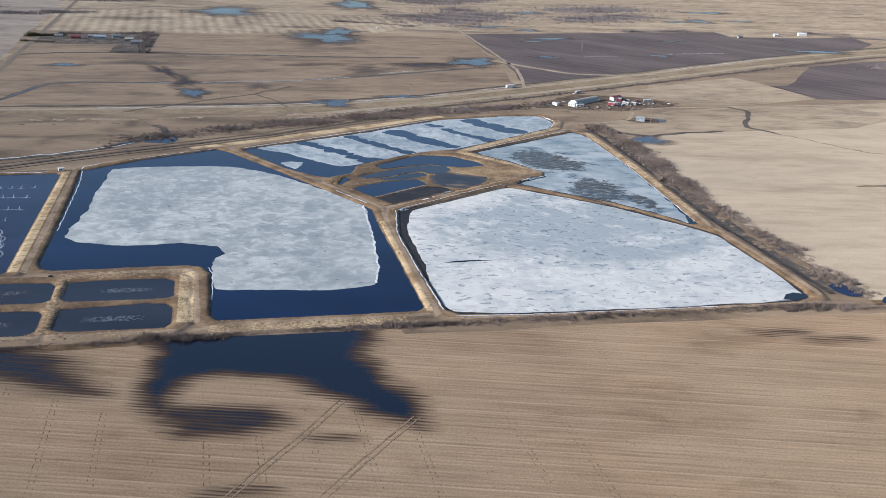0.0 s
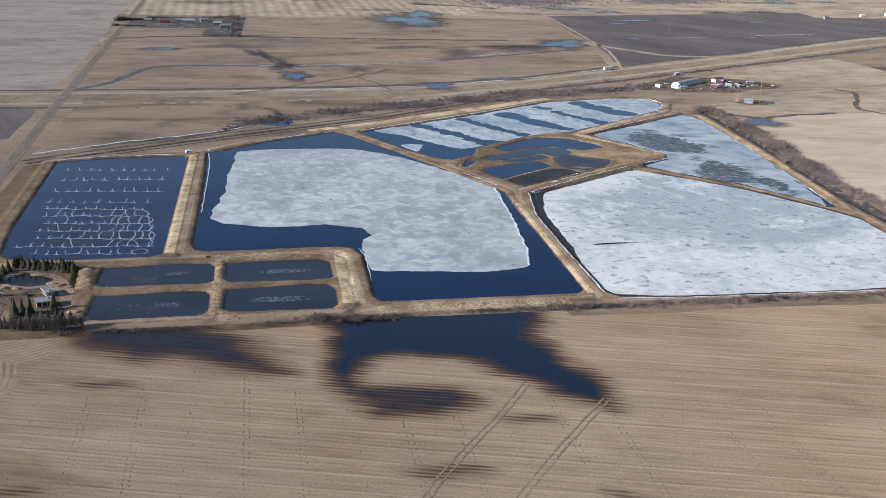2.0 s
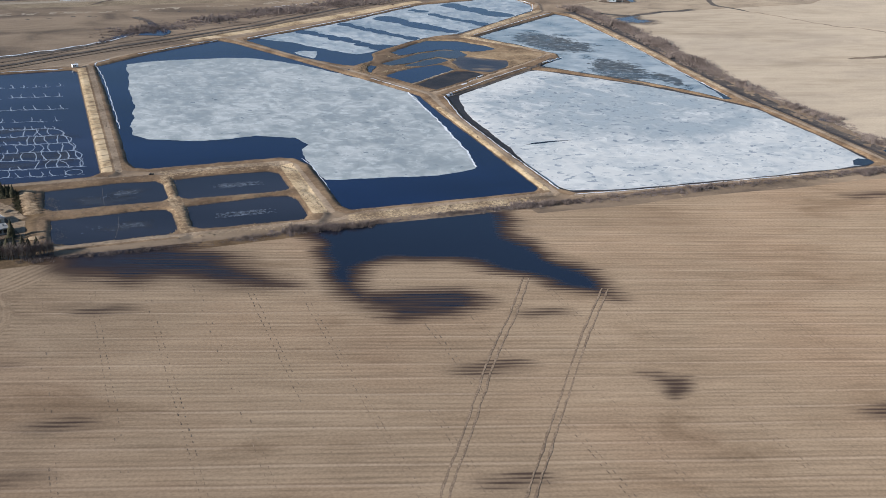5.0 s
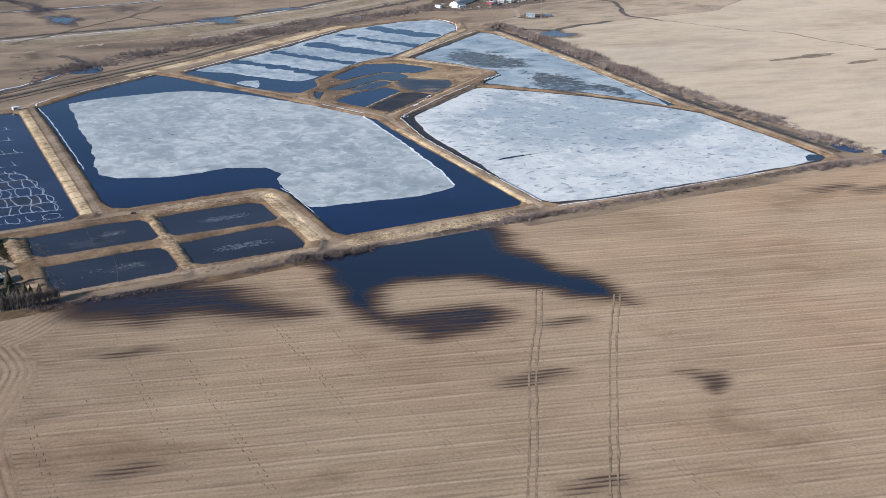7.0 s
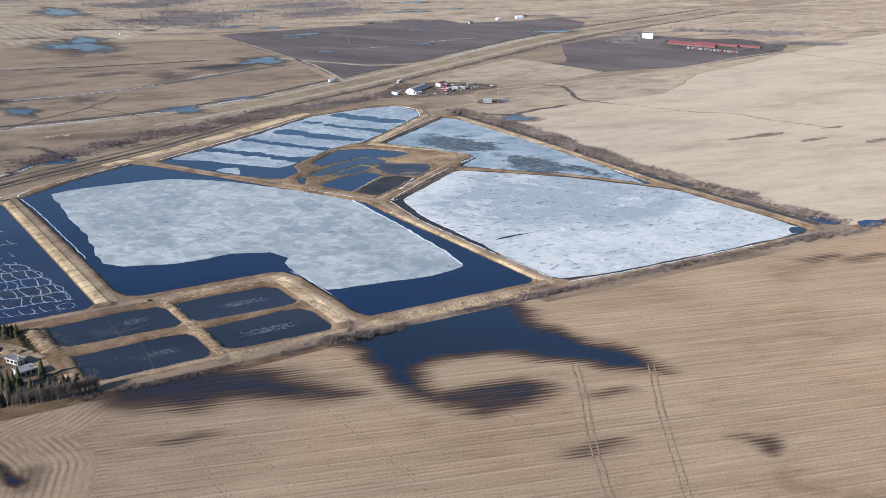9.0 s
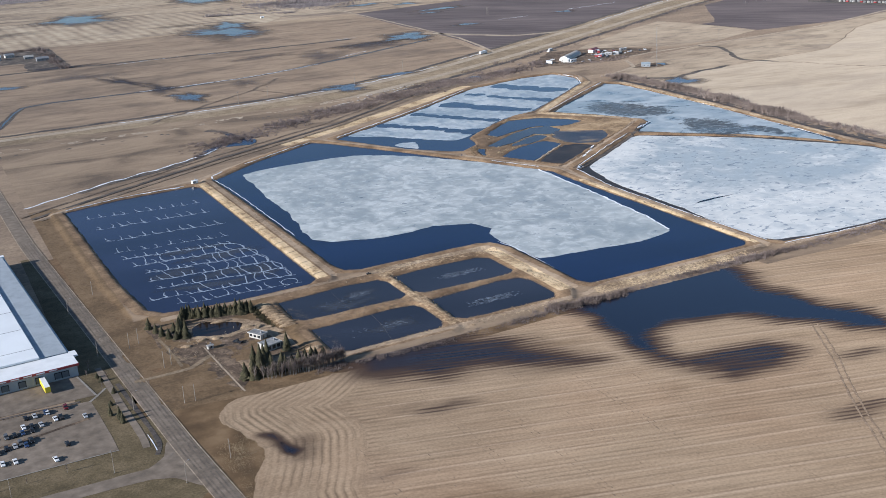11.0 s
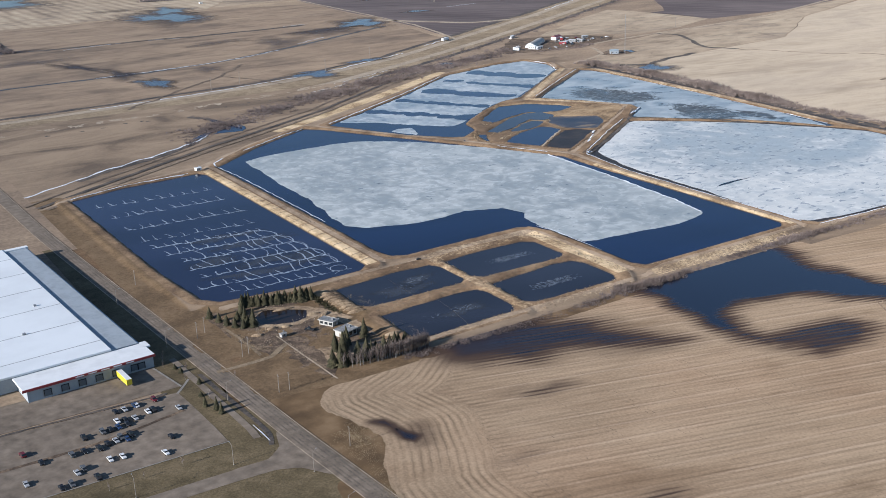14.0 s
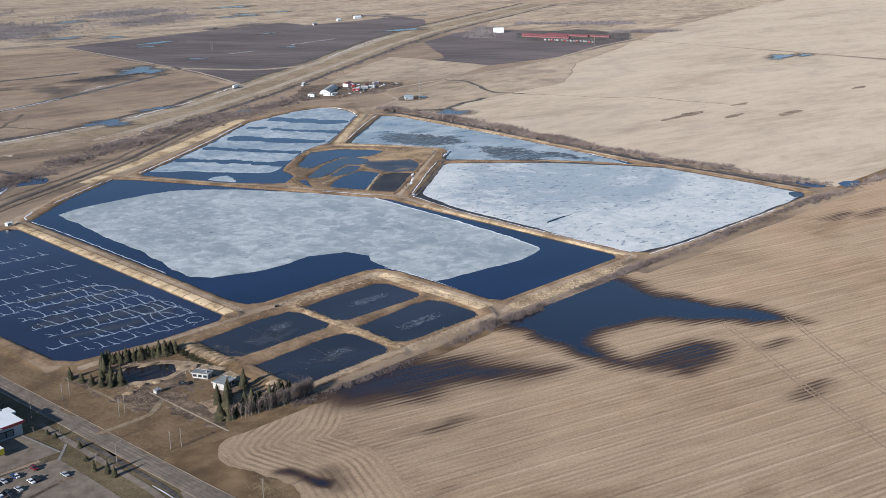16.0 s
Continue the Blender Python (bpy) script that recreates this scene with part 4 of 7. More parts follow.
M_FARGRASS = rows_field("far dry grassland", (0.18, 0.135, 0.096), (0.35, 0.268, 0.184), (0.46, 0.37, 0.26), 6, 40.0, 0.3, 0.9)
M_GREYLAND = rows_field("grey wet stubble", (0.2, 0.164, 0.136), (0.31, 0.257, 0.211), (0.37, 0.31, 0.257), 6, 34.0, 0.15, 0.6)
field("far_meadow", [(490, 2140), (719, 2172), (1045, 2216), (1042, 2122), (1180, 2112), (1320, 2124), (1330, 2030), (1500, 2080), (2600, 2500), (2600, 4200), (-350, 4200), (-335, 2610), (-120, 2610), (300, 2510), (500, 2435), (320, 2140)], 0.062, M_FARGRASS, "distant pale grassland with wet hollows")
field("field_north_east", [(1330, 1480), (1245, 1770), (1400, 1900), (1900, 2100), (2600, 2300), (2600, 1720), (1500, 1500)], 0.056, M_FARGRASS, "distant tan grassland beyond the highway")
field("field_north_west", [(-312, 1330), (-324, 2100), (-352, 4200), (-2000, 4200), (-2000, 1330)], 0.044, M_GREYLAND, "grey wet stubble west of the road")
field("field_west", [(-300, 1060), (-302, 1215), (-1400, 1215), (-1400, 1040)], 0.068, M_PLOUGH, "dark bare field west of the road")

M_TAN = rows_field("tan dry grassland", (0.24, 0.182, 0.126), (0.35, 0.275, 0.193), (0.42, 0.34, 0.243), 9, 40.0, 0.15, 0.75)
field("field_tan", [(415, 1085), (432, 1175), (500, 1235), (560, 1272), (640, 1292), (760, 1302), (880, 1316), (975, 1334), (1116, 1368), (1230, 1383), (900, 1264), (735, 1152), (610, 1142), (490, 1132)], 0.072, M_TAN, "tan dry grassland beside a dirt lane")
field("field_tan", [(520, 1395), (640, 1478), (770, 1552), (792, 1470), (798, 1352), (700, 1318), (620, 1310), (590, 1340)], 0.07, M_TAN, "tan dry grassland below the highway")

HIGH_N = [(-420, 1303), (-100, 1306), (100, 1320), (264, 1372), (443, 1473), (660, 1596), (941, 1765), (1206, 1895), (1800, 2130)]
HIGH_S = [(-420, 1243), (-79, 1240), (111, 1266), (252, 1326), (423, 1412), (630, 1530), (898, 1688), (1147, 1812), (1800, 2070)]
ribbon("median", [((a[0] + b[0]) / 2, (a[1] + b[1]) / 2) for a, b in zip(HIGH_N, [(-420, 1243), (-110, 1240), (108, 1265), (252, 1326), (423, 1412), (630, 1530), (898, 1688), (1147, 1812), (1800, 2070)])], 84, 0.09, M_MEDIAN, "dry grass strip of a divided highway", "ground", step=30)
for line, off in ((HIGH_N, -22), (HIGH_S, 24)):
    ribbon("ditch", line, 9, 0.13, M_DITCH, "dark wet ditch along the highway", "ditch", step=20, shift=off, wobble=3, size=40, ragged=0.8)
ribbon("highway", HIGH_N, 12, 0.16, M_HIGHWAY, "tan-grey highway carriageway", "road", step=30)
ribbon("highway", HIGH_S, 12, 0.16, M_HIGHWAY, "tan-grey highway carriageway", "road", step=30)
LANES = [([(506, 1284), (568, 1292), (632, 1296), (724, 1300), (883, 1316), (1116, 1381), (1221, 1397), (1262, 1405)], 6), ([(1240, 1395), (1244, 1186), (1242, 1059), (1244, 700)], 7),
         ([(425, 1775), (470, 1686), (529, 1590), (610, 1572), (660, 1588)], 12), ([(500, 1262), (478, 1215), (430, 1190), (396, 1195)], 5), ([(420, 1462), (456, 1640), (484, 2130), (500, 2500)], 5)]
for pts, w in LANES:
    ribbon("lane", pts, w, 0.14, M_GRAVEL, "pale dirt lane between fields", "road", step=15, wobble=1.5)
ribbon("far_road", [(1235, 2300), (1400, 2120), (2200, 1700)], 9, 0.15, M_GRAVEL, "distant gravel road", "road", step=40)
ROAD = [(-212, -420), (-222, -150), (-232, 120), (-244, 440), (-252, 540), (-262, 700), (-274, 900), (-284, 1300), (-299, 2080), (-330, 3300)]
ribbon("road", ROAD, 9, 0.2, M_ASPHALT, "worn two-lane asphalt road with a pale shoulder", "road", step=15, crown=0.08)

# ditches, creeks and meltwater
ribbon("ditch", [(-275, 1328), (-246, 1374), (-208, 1498), (-160, 1510), (-14, 1503), (108, 1521), (226, 1570), (417, 1660)], 9, 0.11, M_DITCH, "dark sedge-lined drainage ditch", "ditch", wobble=3, ragged=0.5)
ribbon("water", [(-275, 1328), (-246, 1374), (-208, 1498), (-160, 1510), (-14, 1503), (108, 1521), (226, 1570), (417, 1660)], 1.8, 0.15, M_POOL, "narrow ditch water reflecting the sky", "water", wobble=3, ragged=0.7)
ribbon("ditch", [(-219, 1022), (-188, 1041), (-153, 1055), (-112, 1077), (-85, 1108), (-61, 1131), (-45, 1154), (-49, 1182), (-63, 1202)], 8, 0.34, M_DITCH, "dark creek bed behind the dike", "ditch", wobble=4, ragged=0.7)
ribbon("water", [(-92, 1104), (-61, 1128), (-47, 1150), (-48, 1172)], 7, 0.42, M_WATER, "dark creek water", "water", wobble=4, ragged=0.7)
POOLS_FAR = [(-50, 1545, 26, 60), (-24, 1420, 14, 30), (143, 1338, 20, 22), (235, 1385, 22, 9), (408, 1718, 34, 38), (330, 1690, 60, 14), (-212, 1677, 26, 10), (205, 2060, 44, 90), (240, 2160, 30, 50), (165, 2240, 50, 20), (638, 2059, 36, 16),
             (545, 1788, 22, 9), (632, 2215, 26, 14), (759, 1806, 18, 8), (873, 2033, 18, 8), (1099, 1873, 42, 20)]
POOLS_FAR += [(742, 2618, 38, 26), (1046, 2426, 22, 16), (1242, 2685, 44, 30), (30, 2575, 62, 90), (1117, 2450, 18, 40), (600, 2560, 60, 28), (1224, 2458, 26, 14), (560, 2280, 40, 16),
             (-160, 2390, 70, 40), (1180, 1065, 30, 17), (1222, 1046, 20, 9), (455, 1092, 19, 17), (514, 1206, 5, 9), (404, 700, 6, 7), (350, 2800, 40, 120), (590, 2010, 24, 8), (-690, 2325, 60, 50), (-640, 1895, 36, 40), (-615, 2090, 20, 26), (-900, 2050, 60, 50), (-560, 2500, 50, 40), (-395, 1100, 34, 8)]


def soft_patch(name, x, y, a, b, z, mat, label, category, turn=0.0, seed=0):
    """A flat patch whose layer "depth" falls from 1 in the middle to 0 at an uneven rim."""
    rng = random.Random(seed * 7 + int(abs(x) + abs(y)))
    n, rings = 30, 6
    push = [(rng.uniform(0.12, 0.24), rng.uniform(0, math.tau), k) for k in (2, 3, 5)]
    verts, depth, faces = [(x, y, z)], [1.0], []
    for r in range(1, rings + 1):
        for i in range(n):
            w = i / n * math.tau
            k = r / rings * (1 + sum(p * math.sin(f * w + q) for p, q, f in push))
            u, v = a * k * math.cos(w), b * k * math.sin(w)
            verts.append((x + u * math.cos(turn) - v * math.sin(turn), y + u * math.sin(turn) + v * math.cos(turn), z))
            depth.append(1 - r / rings)
            p = 1 + (r - 1) * n
            if r == 1:
                faces.append((0, 1 + i, 1 + (i + 1) % n))
            else:
                faces.append((p - n + i, p + i, p + (i + 1) % n, p - n + (i + 1) % n))
    me = mesh_of(name, verts, faces, mat)
    me.attributes.new("depth", "FLOAT", "POINT").data.foreach_set("value", np.array(depth, np.float32))
    return tagged(new(name, me), label, category, kind="structure")


for pts in ([(392, 622), (402, 624), (409, 608), (402, 599), (394, 600), (391, 610)], [(417, 596), (427, 596), (438, 588), (428, 581), (412, 580), (410, 588)]):
    sheet("water", pts, 0.42, M_WATER, 0, "dark blue pool at the foot of a dike", "water", step=3, wobble=1.2, size=6, round_off=0.25)
for k, (x, y, a, b) in enumerate(POOLS_FAR):
    if k:
        soft_patch("wet_ground", x, y, a * 1.7, b * 1.6, 0.11 + 0.004 * k, M_DAMP, "dark wet ground round a melt pool", "ground", 0, k)
    if k in (0, 5, 9, 21, 24, 33):
        continue
    soft_patch("water", x, y, a * 1.8, b * 1.7, 0.3 + 0.004 * k, M_PUDDLE, "shallow melt pool reflecting the sky", "water", 0, k + 50)
for k, (x, y, a, b, tilt) in enumerate(((-36, 1512, 24, 60, 0.2), (-20, 1420, 20, 52, 0.1), (-66, 1610, 16, 90, 0.3), (330, 1690, 70, 34, 0.1), (-118, 1830, 60, 26, 0.0))):
    soft_patch("wet_ground", x, y, a, b, 0.2 + 0.006 * k, M_DARKHOLLOW, "dark wet hollow across a meadow", "ground", tilt, k + 90)

M_LILAC = hollow("wet grey sedge flat", (0.17, 0.138, 0.118), (0.125, 0.108, 0.105), size=20.0, full=0.6, soft=0.9, rugged=0.9)
for k, (x, y, a, b, tilt) in enumerate(((222, 1618, 46, 84, -0.4), (322, 1668, 60, 60, -0.5), (400, 1735, 40, 70, 0.0), (60, 1472, 22, 44, 0.0), (150, 1690, 60, 24, 0.1), (205, 2010, 60, 120, -0.3), (-110, 1700, 90, 40, 0.1))):
    soft_patch("wet_ground", x, y, a, b, 0.24 + 0.006 * k, M_LILAC, "grey wet sedge flat across a meadow", "ground", tilt, k + 130)
for k, pts in enumerate(([(-101, 1283), (-54, 1322), (-4, 1367), (48, 1406), (106, 1475)], [(48, 1406), (76, 1358), (86, 1312)], [(103, 1673), (167, 1683), (217, 1664), (270, 1642)], [(-21, 1801), (54, 1799), (112, 1793), (146, 1768)])):
    ribbon("ditch", pts, 3.4, 0.3 + 0.006 * k, M_SEDGE, "faint brown drain across a meadow", "ditch", step=6, wobble=5, size=24, ragged=1.2)

sheet("water", [(284, 1262), (279, 1274), (290, 1296), (301, 1298), (304, 1286), (294, 1272)], 0.3, M_POOL, 0, "small blue pool behind the dike", "water", step=4, wobble=2.0, size=8, round_off=0.2)

# wet line, dark rail bed and pale track along the north dike
sheet("water", [(-70, 1112), (-44, 1106), (-34, 1120), (-39, 1145), (-52, 1132)], 0.46, M_WATER, 0, "dark creek pool behind the dike", "water", step=4, wobble=2.5, size=9)
NORTH = [(-262, 962), (-200, 1001), (-145, 1033), (-93, 1064), (-8, 1107), (51, 1139), (163, 1217), (240, 1262)]
ribbon("rail_bed", NORTH, 4.5, 0.6, M_DITCH, "dark straight ditch line along the dike foot", "ditch", step=8, wobble=0.8, ragged=0.3)
ribbon("farm_track", NORTH, 4, 0.56, M_TYRE, "brown worn track beside a dark ditch", "road", step=8, wobble=0.8, ragged=0.4, shift=9)
ribbon("rail_bed", NORTH, 3, 0.5, M_SEDGE, "brown sedge line along the dike foot", "ditch", step=8, wobble=1.2, ragged=0.5, shift=-13)

# the black hedge bottom along the east dike, the north verge
ribbon("ditch", [(404, 1150), (412, 1060), (400, 930), (392, 800), (388, 700), (392, 610)], 13, 0.24, M_DITCH, "dark sedge along the foot of the dike", "ditch", wobble=3, ragged=0.5)

M_BLACKDITCH = mottled("black wet ditch", (0.022, 0.02, 0.02), (0.04, 0.034, 0.032), (0.075, 0.06, 0.05), (20, 5, 1.5), 0.7)
ribbon("ditch", [(410, 1160), (407, 1060), (399, 963), (390, 860), (384, 768), (385, 690), (386, 606)], 4.2, 0.34, M_BLACKDITCH, "black wet ditch at the foot of the dike road", "ditch", step=6, wobble=0.8, ragged=0.35)

# ---- plain materials for made things ----
M_WHITE = painted("white painted metal", (0.78, 0.79, 0.78), 0.45, 0, 0.12, 6)
M_ROOF = painted("white roof membrane", (0.74, 0.77, 0.78), 0.6, 0, 0.1, 25)
M_ROOF_GREY = painted("blue-grey metal roof", (0.3, 0.36, 0.4), 0.4, 0, 0.2, 8)
M_CLAD = painted("grey-blue wall cladding", (0.34, 0.38, 0.41), 0.6, 0, 0.2, 5)
M_CLAD_DARK = painted("dark wall cladding", (0.12, 0.14, 0.16), 0.6, 0, 0.2, 5)
M_RED = painted("faded red paint", (0.36, 0.055, 0.06), 0.5, 0, 0.25, 2)
M_REDROOF = painted("red sheet roof", (0.21, 0.075, 0.078), 0.5, 0, 0.25, 6)
M_GREY = painted("grey metal", (0.3, 0.31, 0.32), 0.45, 0.3, 0.25, 2)
M_YELLOW = painted("yellow trailer paint", (0.72, 0.55, 0.05), 0.45, 0, 0.12, 2)
M_BLACK = painted("black rubber", (0.02, 0.02, 0.022), 0.8, 0, 0.2, 0.5)
M_WOOD = painted("grey weathered wood", (0.23, 0.19, 0.15), 0.85, 0, 0.35, 1.5)
M_PALEWOOD = painted("pale concrete pole", (0.25, 0.222, 0.19), 0.8, 0, 0.2, 1.5)
M_OFFWHITE = painted("weathered off-white boards", (0.42, 0.41, 0.38), 0.7, 0, 0.3, 2)
M_KERB = painted("pale concrete", (0.27, 0.245, 0.21), 0.85, 0, 0.3, 3)
M_CARS = [painted(n, c, 0.25, 0.1, 0.1, 1) for n, c in (("white car paint", (0.75, 0.76, 0.76)), ("black car paint", (0.02, 0.021, 0.024)), ("grey car paint", (0.12, 0.125, 0.13)),
                                                       ("blue car paint", (0.03, 0.06, 0.14)), ("dark red car paint", (0.14, 0.02, 0.025)), ("silver car paint", (0.4, 0.41, 0.42)))]
M_GLASS, _t, _s = nodes_of("dark window glass")
set_colour(_t, _s, ramp(_t, noise_of(_t, 2.0, 2), (0.3, (0.012, 0.015, 0.018)), (0.7, (0.03, 0.035, 0.04))), 0.08, 0.0, 0.6)
M_SPRUCE = mottled("spruce needles", (0.028, 0.027, 0.014), (0.052, 0.048, 0.025), (0.086, 0.076, 0.04), (6, 1.2, 0.4), 0.9)
M_BARK = mottled("pale poplar bark", (0.15, 0.142, 0.13), (0.24, 0.228, 0.21), (0.34, 0.325, 0.3), (4, 1, 0.3), 0.9)
M_TWIG = mottled("bare grey twigs", (0.145, 0.113, 0.1), (0.215, 0.17, 0.15), (0.3, 0.243, 0.215), (40, 6, 1), 0.95)
M_TWIG_BELT = mottled("brown-grey belt twigs", (0.17, 0.134, 0.117), (0.25, 0.2, 0.174), (0.33, 0.27, 0.235), (40, 6, 1), 0.95)
M_TWIG_DARK = mottled("dark willow twigs", (0.115, 0.092, 0.086), (0.18, 0.146, 0.136), (0.255, 0.21, 0.195), (40, 6, 1), 0.95)
M_TWIG_STRAW = mottled("dry weeds", (0.22, 0.17, 0.105), (0.33, 0.26, 0.165), (0.46, 0.37, 0.24), (20, 4, 0.8), 0.95)
M_EARTH = mottled("heaped bare earth", (0.16, 0.115, 0.075), (0.27, 0.195, 0.125), (0.4, 0.3, 0.195), (14, 3, 0.8), 0.95)
M_VERGE = mottled("rough brown grass", (0.098, 0.06, 0.031), (0.145, 0.089, 0.046), (0.192, 0.12, 0.064), (35, 7, 1.6), 0.95)
M_YARD = mottled("trampled yard soil", (0.062, 0.044, 0.031), (0.11, 0.078, 0.054), (0.215, 0.155, 0.105), (14, 4, 1), 0.95)

M_VERGE_PALE = mottled("worn sandy drive", (0.16, 0.118, 0.075), (0.22, 0.165, 0.106), (0.28, 0.212, 0.14), (9, 3, 0.8), 0.95)

# ---- the west side: lots, lawns, roads ----
WEST = 3.5  # the road's and the warehouse's turn in degrees
sheet("lawn", [(-247, 460), (-256, 560), (-262, 690), (-270, 860), (-282, 860), (-282, 640), (-286, 612), (-286, 545), (-420, 545), (-420, 440), (-300, 400)], 0.1, M_LAWN, 0, "dull brown-green lawn beside the road", "lawn", step=12, wobble=0.6)
sheet("lawn", [(-415, 549), (-276, 549), (-270, 533), (-415, 533)], 0.13, M_LAWN, 0, "green-brown strip of lawn along the parking lot", "lawn", step=12, wobble=0.4)
sheet("verge", [(-262, 592), (-262, 690), (-270, 850), (-236, 850), (-232, 700), (-236, 660), (-231, 600), (-214, 592)], 0.1, M_VERGE, 0, "rough brown grass east of the road", "ground", step=10, wobble=1.0)
sheet("parking_lot", [(-420, 612), (-350, 610.5), (-279.5, 607), (-277.5, 550), (-420, 550)], 0.17, M_ASPHALT, 0, "worn grey-brown asphalt parking lot", "parking lot", step=20, wobble=0.25, round_off=0.03)
sheet("loading_apron", [(-420, 641), (-280.5, 641), (-276, 612.5), (-420, 615)], 0.17, M_ASPHALT, 0, "worn asphalt apron in front of loading docks", "parking lot", step=20, wobble=0.25, round_off=0.03)
ribbon("side_road", [(-253, 517), (-262, 520), (-285, 521.5), (-340, 522), (-430, 522)], 9, 0.19, M_ASPHALT, "worn asphalt side road meeting the main road", "road", step=8)
sheet("junction", [(-247, 500), (-250, 545), (-258, 545), (-262, 533), (-270, 526), (-285, 526), (-285, 517.5), (-272, 516.5), (-262, 512), (-254, 500)], 0.205, M_ASPHALT, 0, "flared road junction", "road", step=4, wobble=0.1, round_off=0.4)
for off, w, z in ((4.9, 0.55, 0.3), (-4.9, 0.55, 0.24)):
    ribbon("shoulder", ROAD, w, z, M_GRAVEL, "pale gravel road shoulder", "road", step=15, shift=off, ragged=0.3)
ribbon("kerb", [(-277.4, 549.2), (-340, 549.2), (-420, 549.2)], 0.6, 0.3, M_KERB, "pale concrete kerb of the parking lot", "kerb", step=10)
ribbon("kerb", [(-276, 612), (-280.5, 640)], 1.0, 0.3, M_KERB, "pale concrete kerb beside the apron", "kerb", step=10)
ribbon("footpath", [(-280, 606), (-275, 612), (-270.5, 618)], 1.2, 0.2, M_KERB, "pale footpath across the lawn", "path", step=5)
ribbon("lot_strip", [(-420, 612), (-345, 611.5), (-284, 609)], 1.6, 0.22, M_DITCH, "dark weedy strip between apron and lot", "ground", step=4, ragged=0.6)
ribbon("lot_strip", [(-420, 579), (-330, 580), (-312, 582), (-283, 588)], 2.2, 0.22, M_YARD, "dirty unpaved strip between parking rows", "ground", step=4, ragged=0.7)
ribbon("ditch", [(-264.5, 620), (-262.5, 585), (-261, 560), (-261, 545), (-264, 536)], 2.2, 0.2, M_DITCH, "dark roadside ditch", "ditch", step=5, ragged=0.4)
ribbon("snow_bank", [(-263.6, 557), (-263.2, 549), (-263.2, 540)], 0.4, 0.27, M_SNOW, "last strip of old snow beside a road ditch", "snow", kind="", step=2, ragged=0.8)
ribbon("footpath", [(-269.5, 645), (-268.2, 610), (-267, 580), (-266, 556), (-266.5, 545)], 3.2, 0.23, M_ASPHALT, "narrow asphalt path beside the road ditch", "path", step=5, ragged=0.1)
ribbon("driveway", [(-257, 616.5), (-242, 616.5), (-229, 617.5), (-216, 628)], 3, 0.36, M_VERGE_PALE, "pale gravel driveway off the road", "road", step=4, wobble=0.6)


M_WHEELED = mottled("wheel-darkened asphalt", (0.128, 0.104, 0.081), (0.155, 0.126, 0.098), (0.182, 0.149, 0.116), (14, 5, 2), 0.85, bump=0.03)
for off in (-2.9, -1.2, 1.2, 2.9):
    ribbon("wheel_lane", [p for p in ROAD if -200 < p[1] < 1000], 0.75, 0.31, M_WHEELED, "dark worn wheel lane on asphalt", "road", step=12, shift=off, ragged=0.35)
ribbon("footpath", [(-234, 666), (-232.8, 652), (-232.4, 640), (-232, 622)], 1.6, 0.3, M_VERGE_PALE, "pale worn path along a yard", "path", step=3, wobble=0.5, size=8, ragged=0.4)


def in_plan(x, y, z=0.0, origin=(-279.0, 641.0)):
    """A place in the warehouse's own plan: x to its east, y to its north."""
    c, s = math.cos(radians(WEST)), math.sin(radians(WEST))
    return (origin[0] + c * x - s * y, origin[1] + s * x + c * y, z)


def block(name, parent, x0, x1, y0, y1, z0, z1, mat, label="", bevel=0.0):
    bm = bmesh.new()
    box(bm, (x1 - x0, y1 - y0, z1 - z0), ((x0 + x1) / 2, (y0 + y1) / 2, z0), bevel)
    return part(name, bm, mat, parent, label)


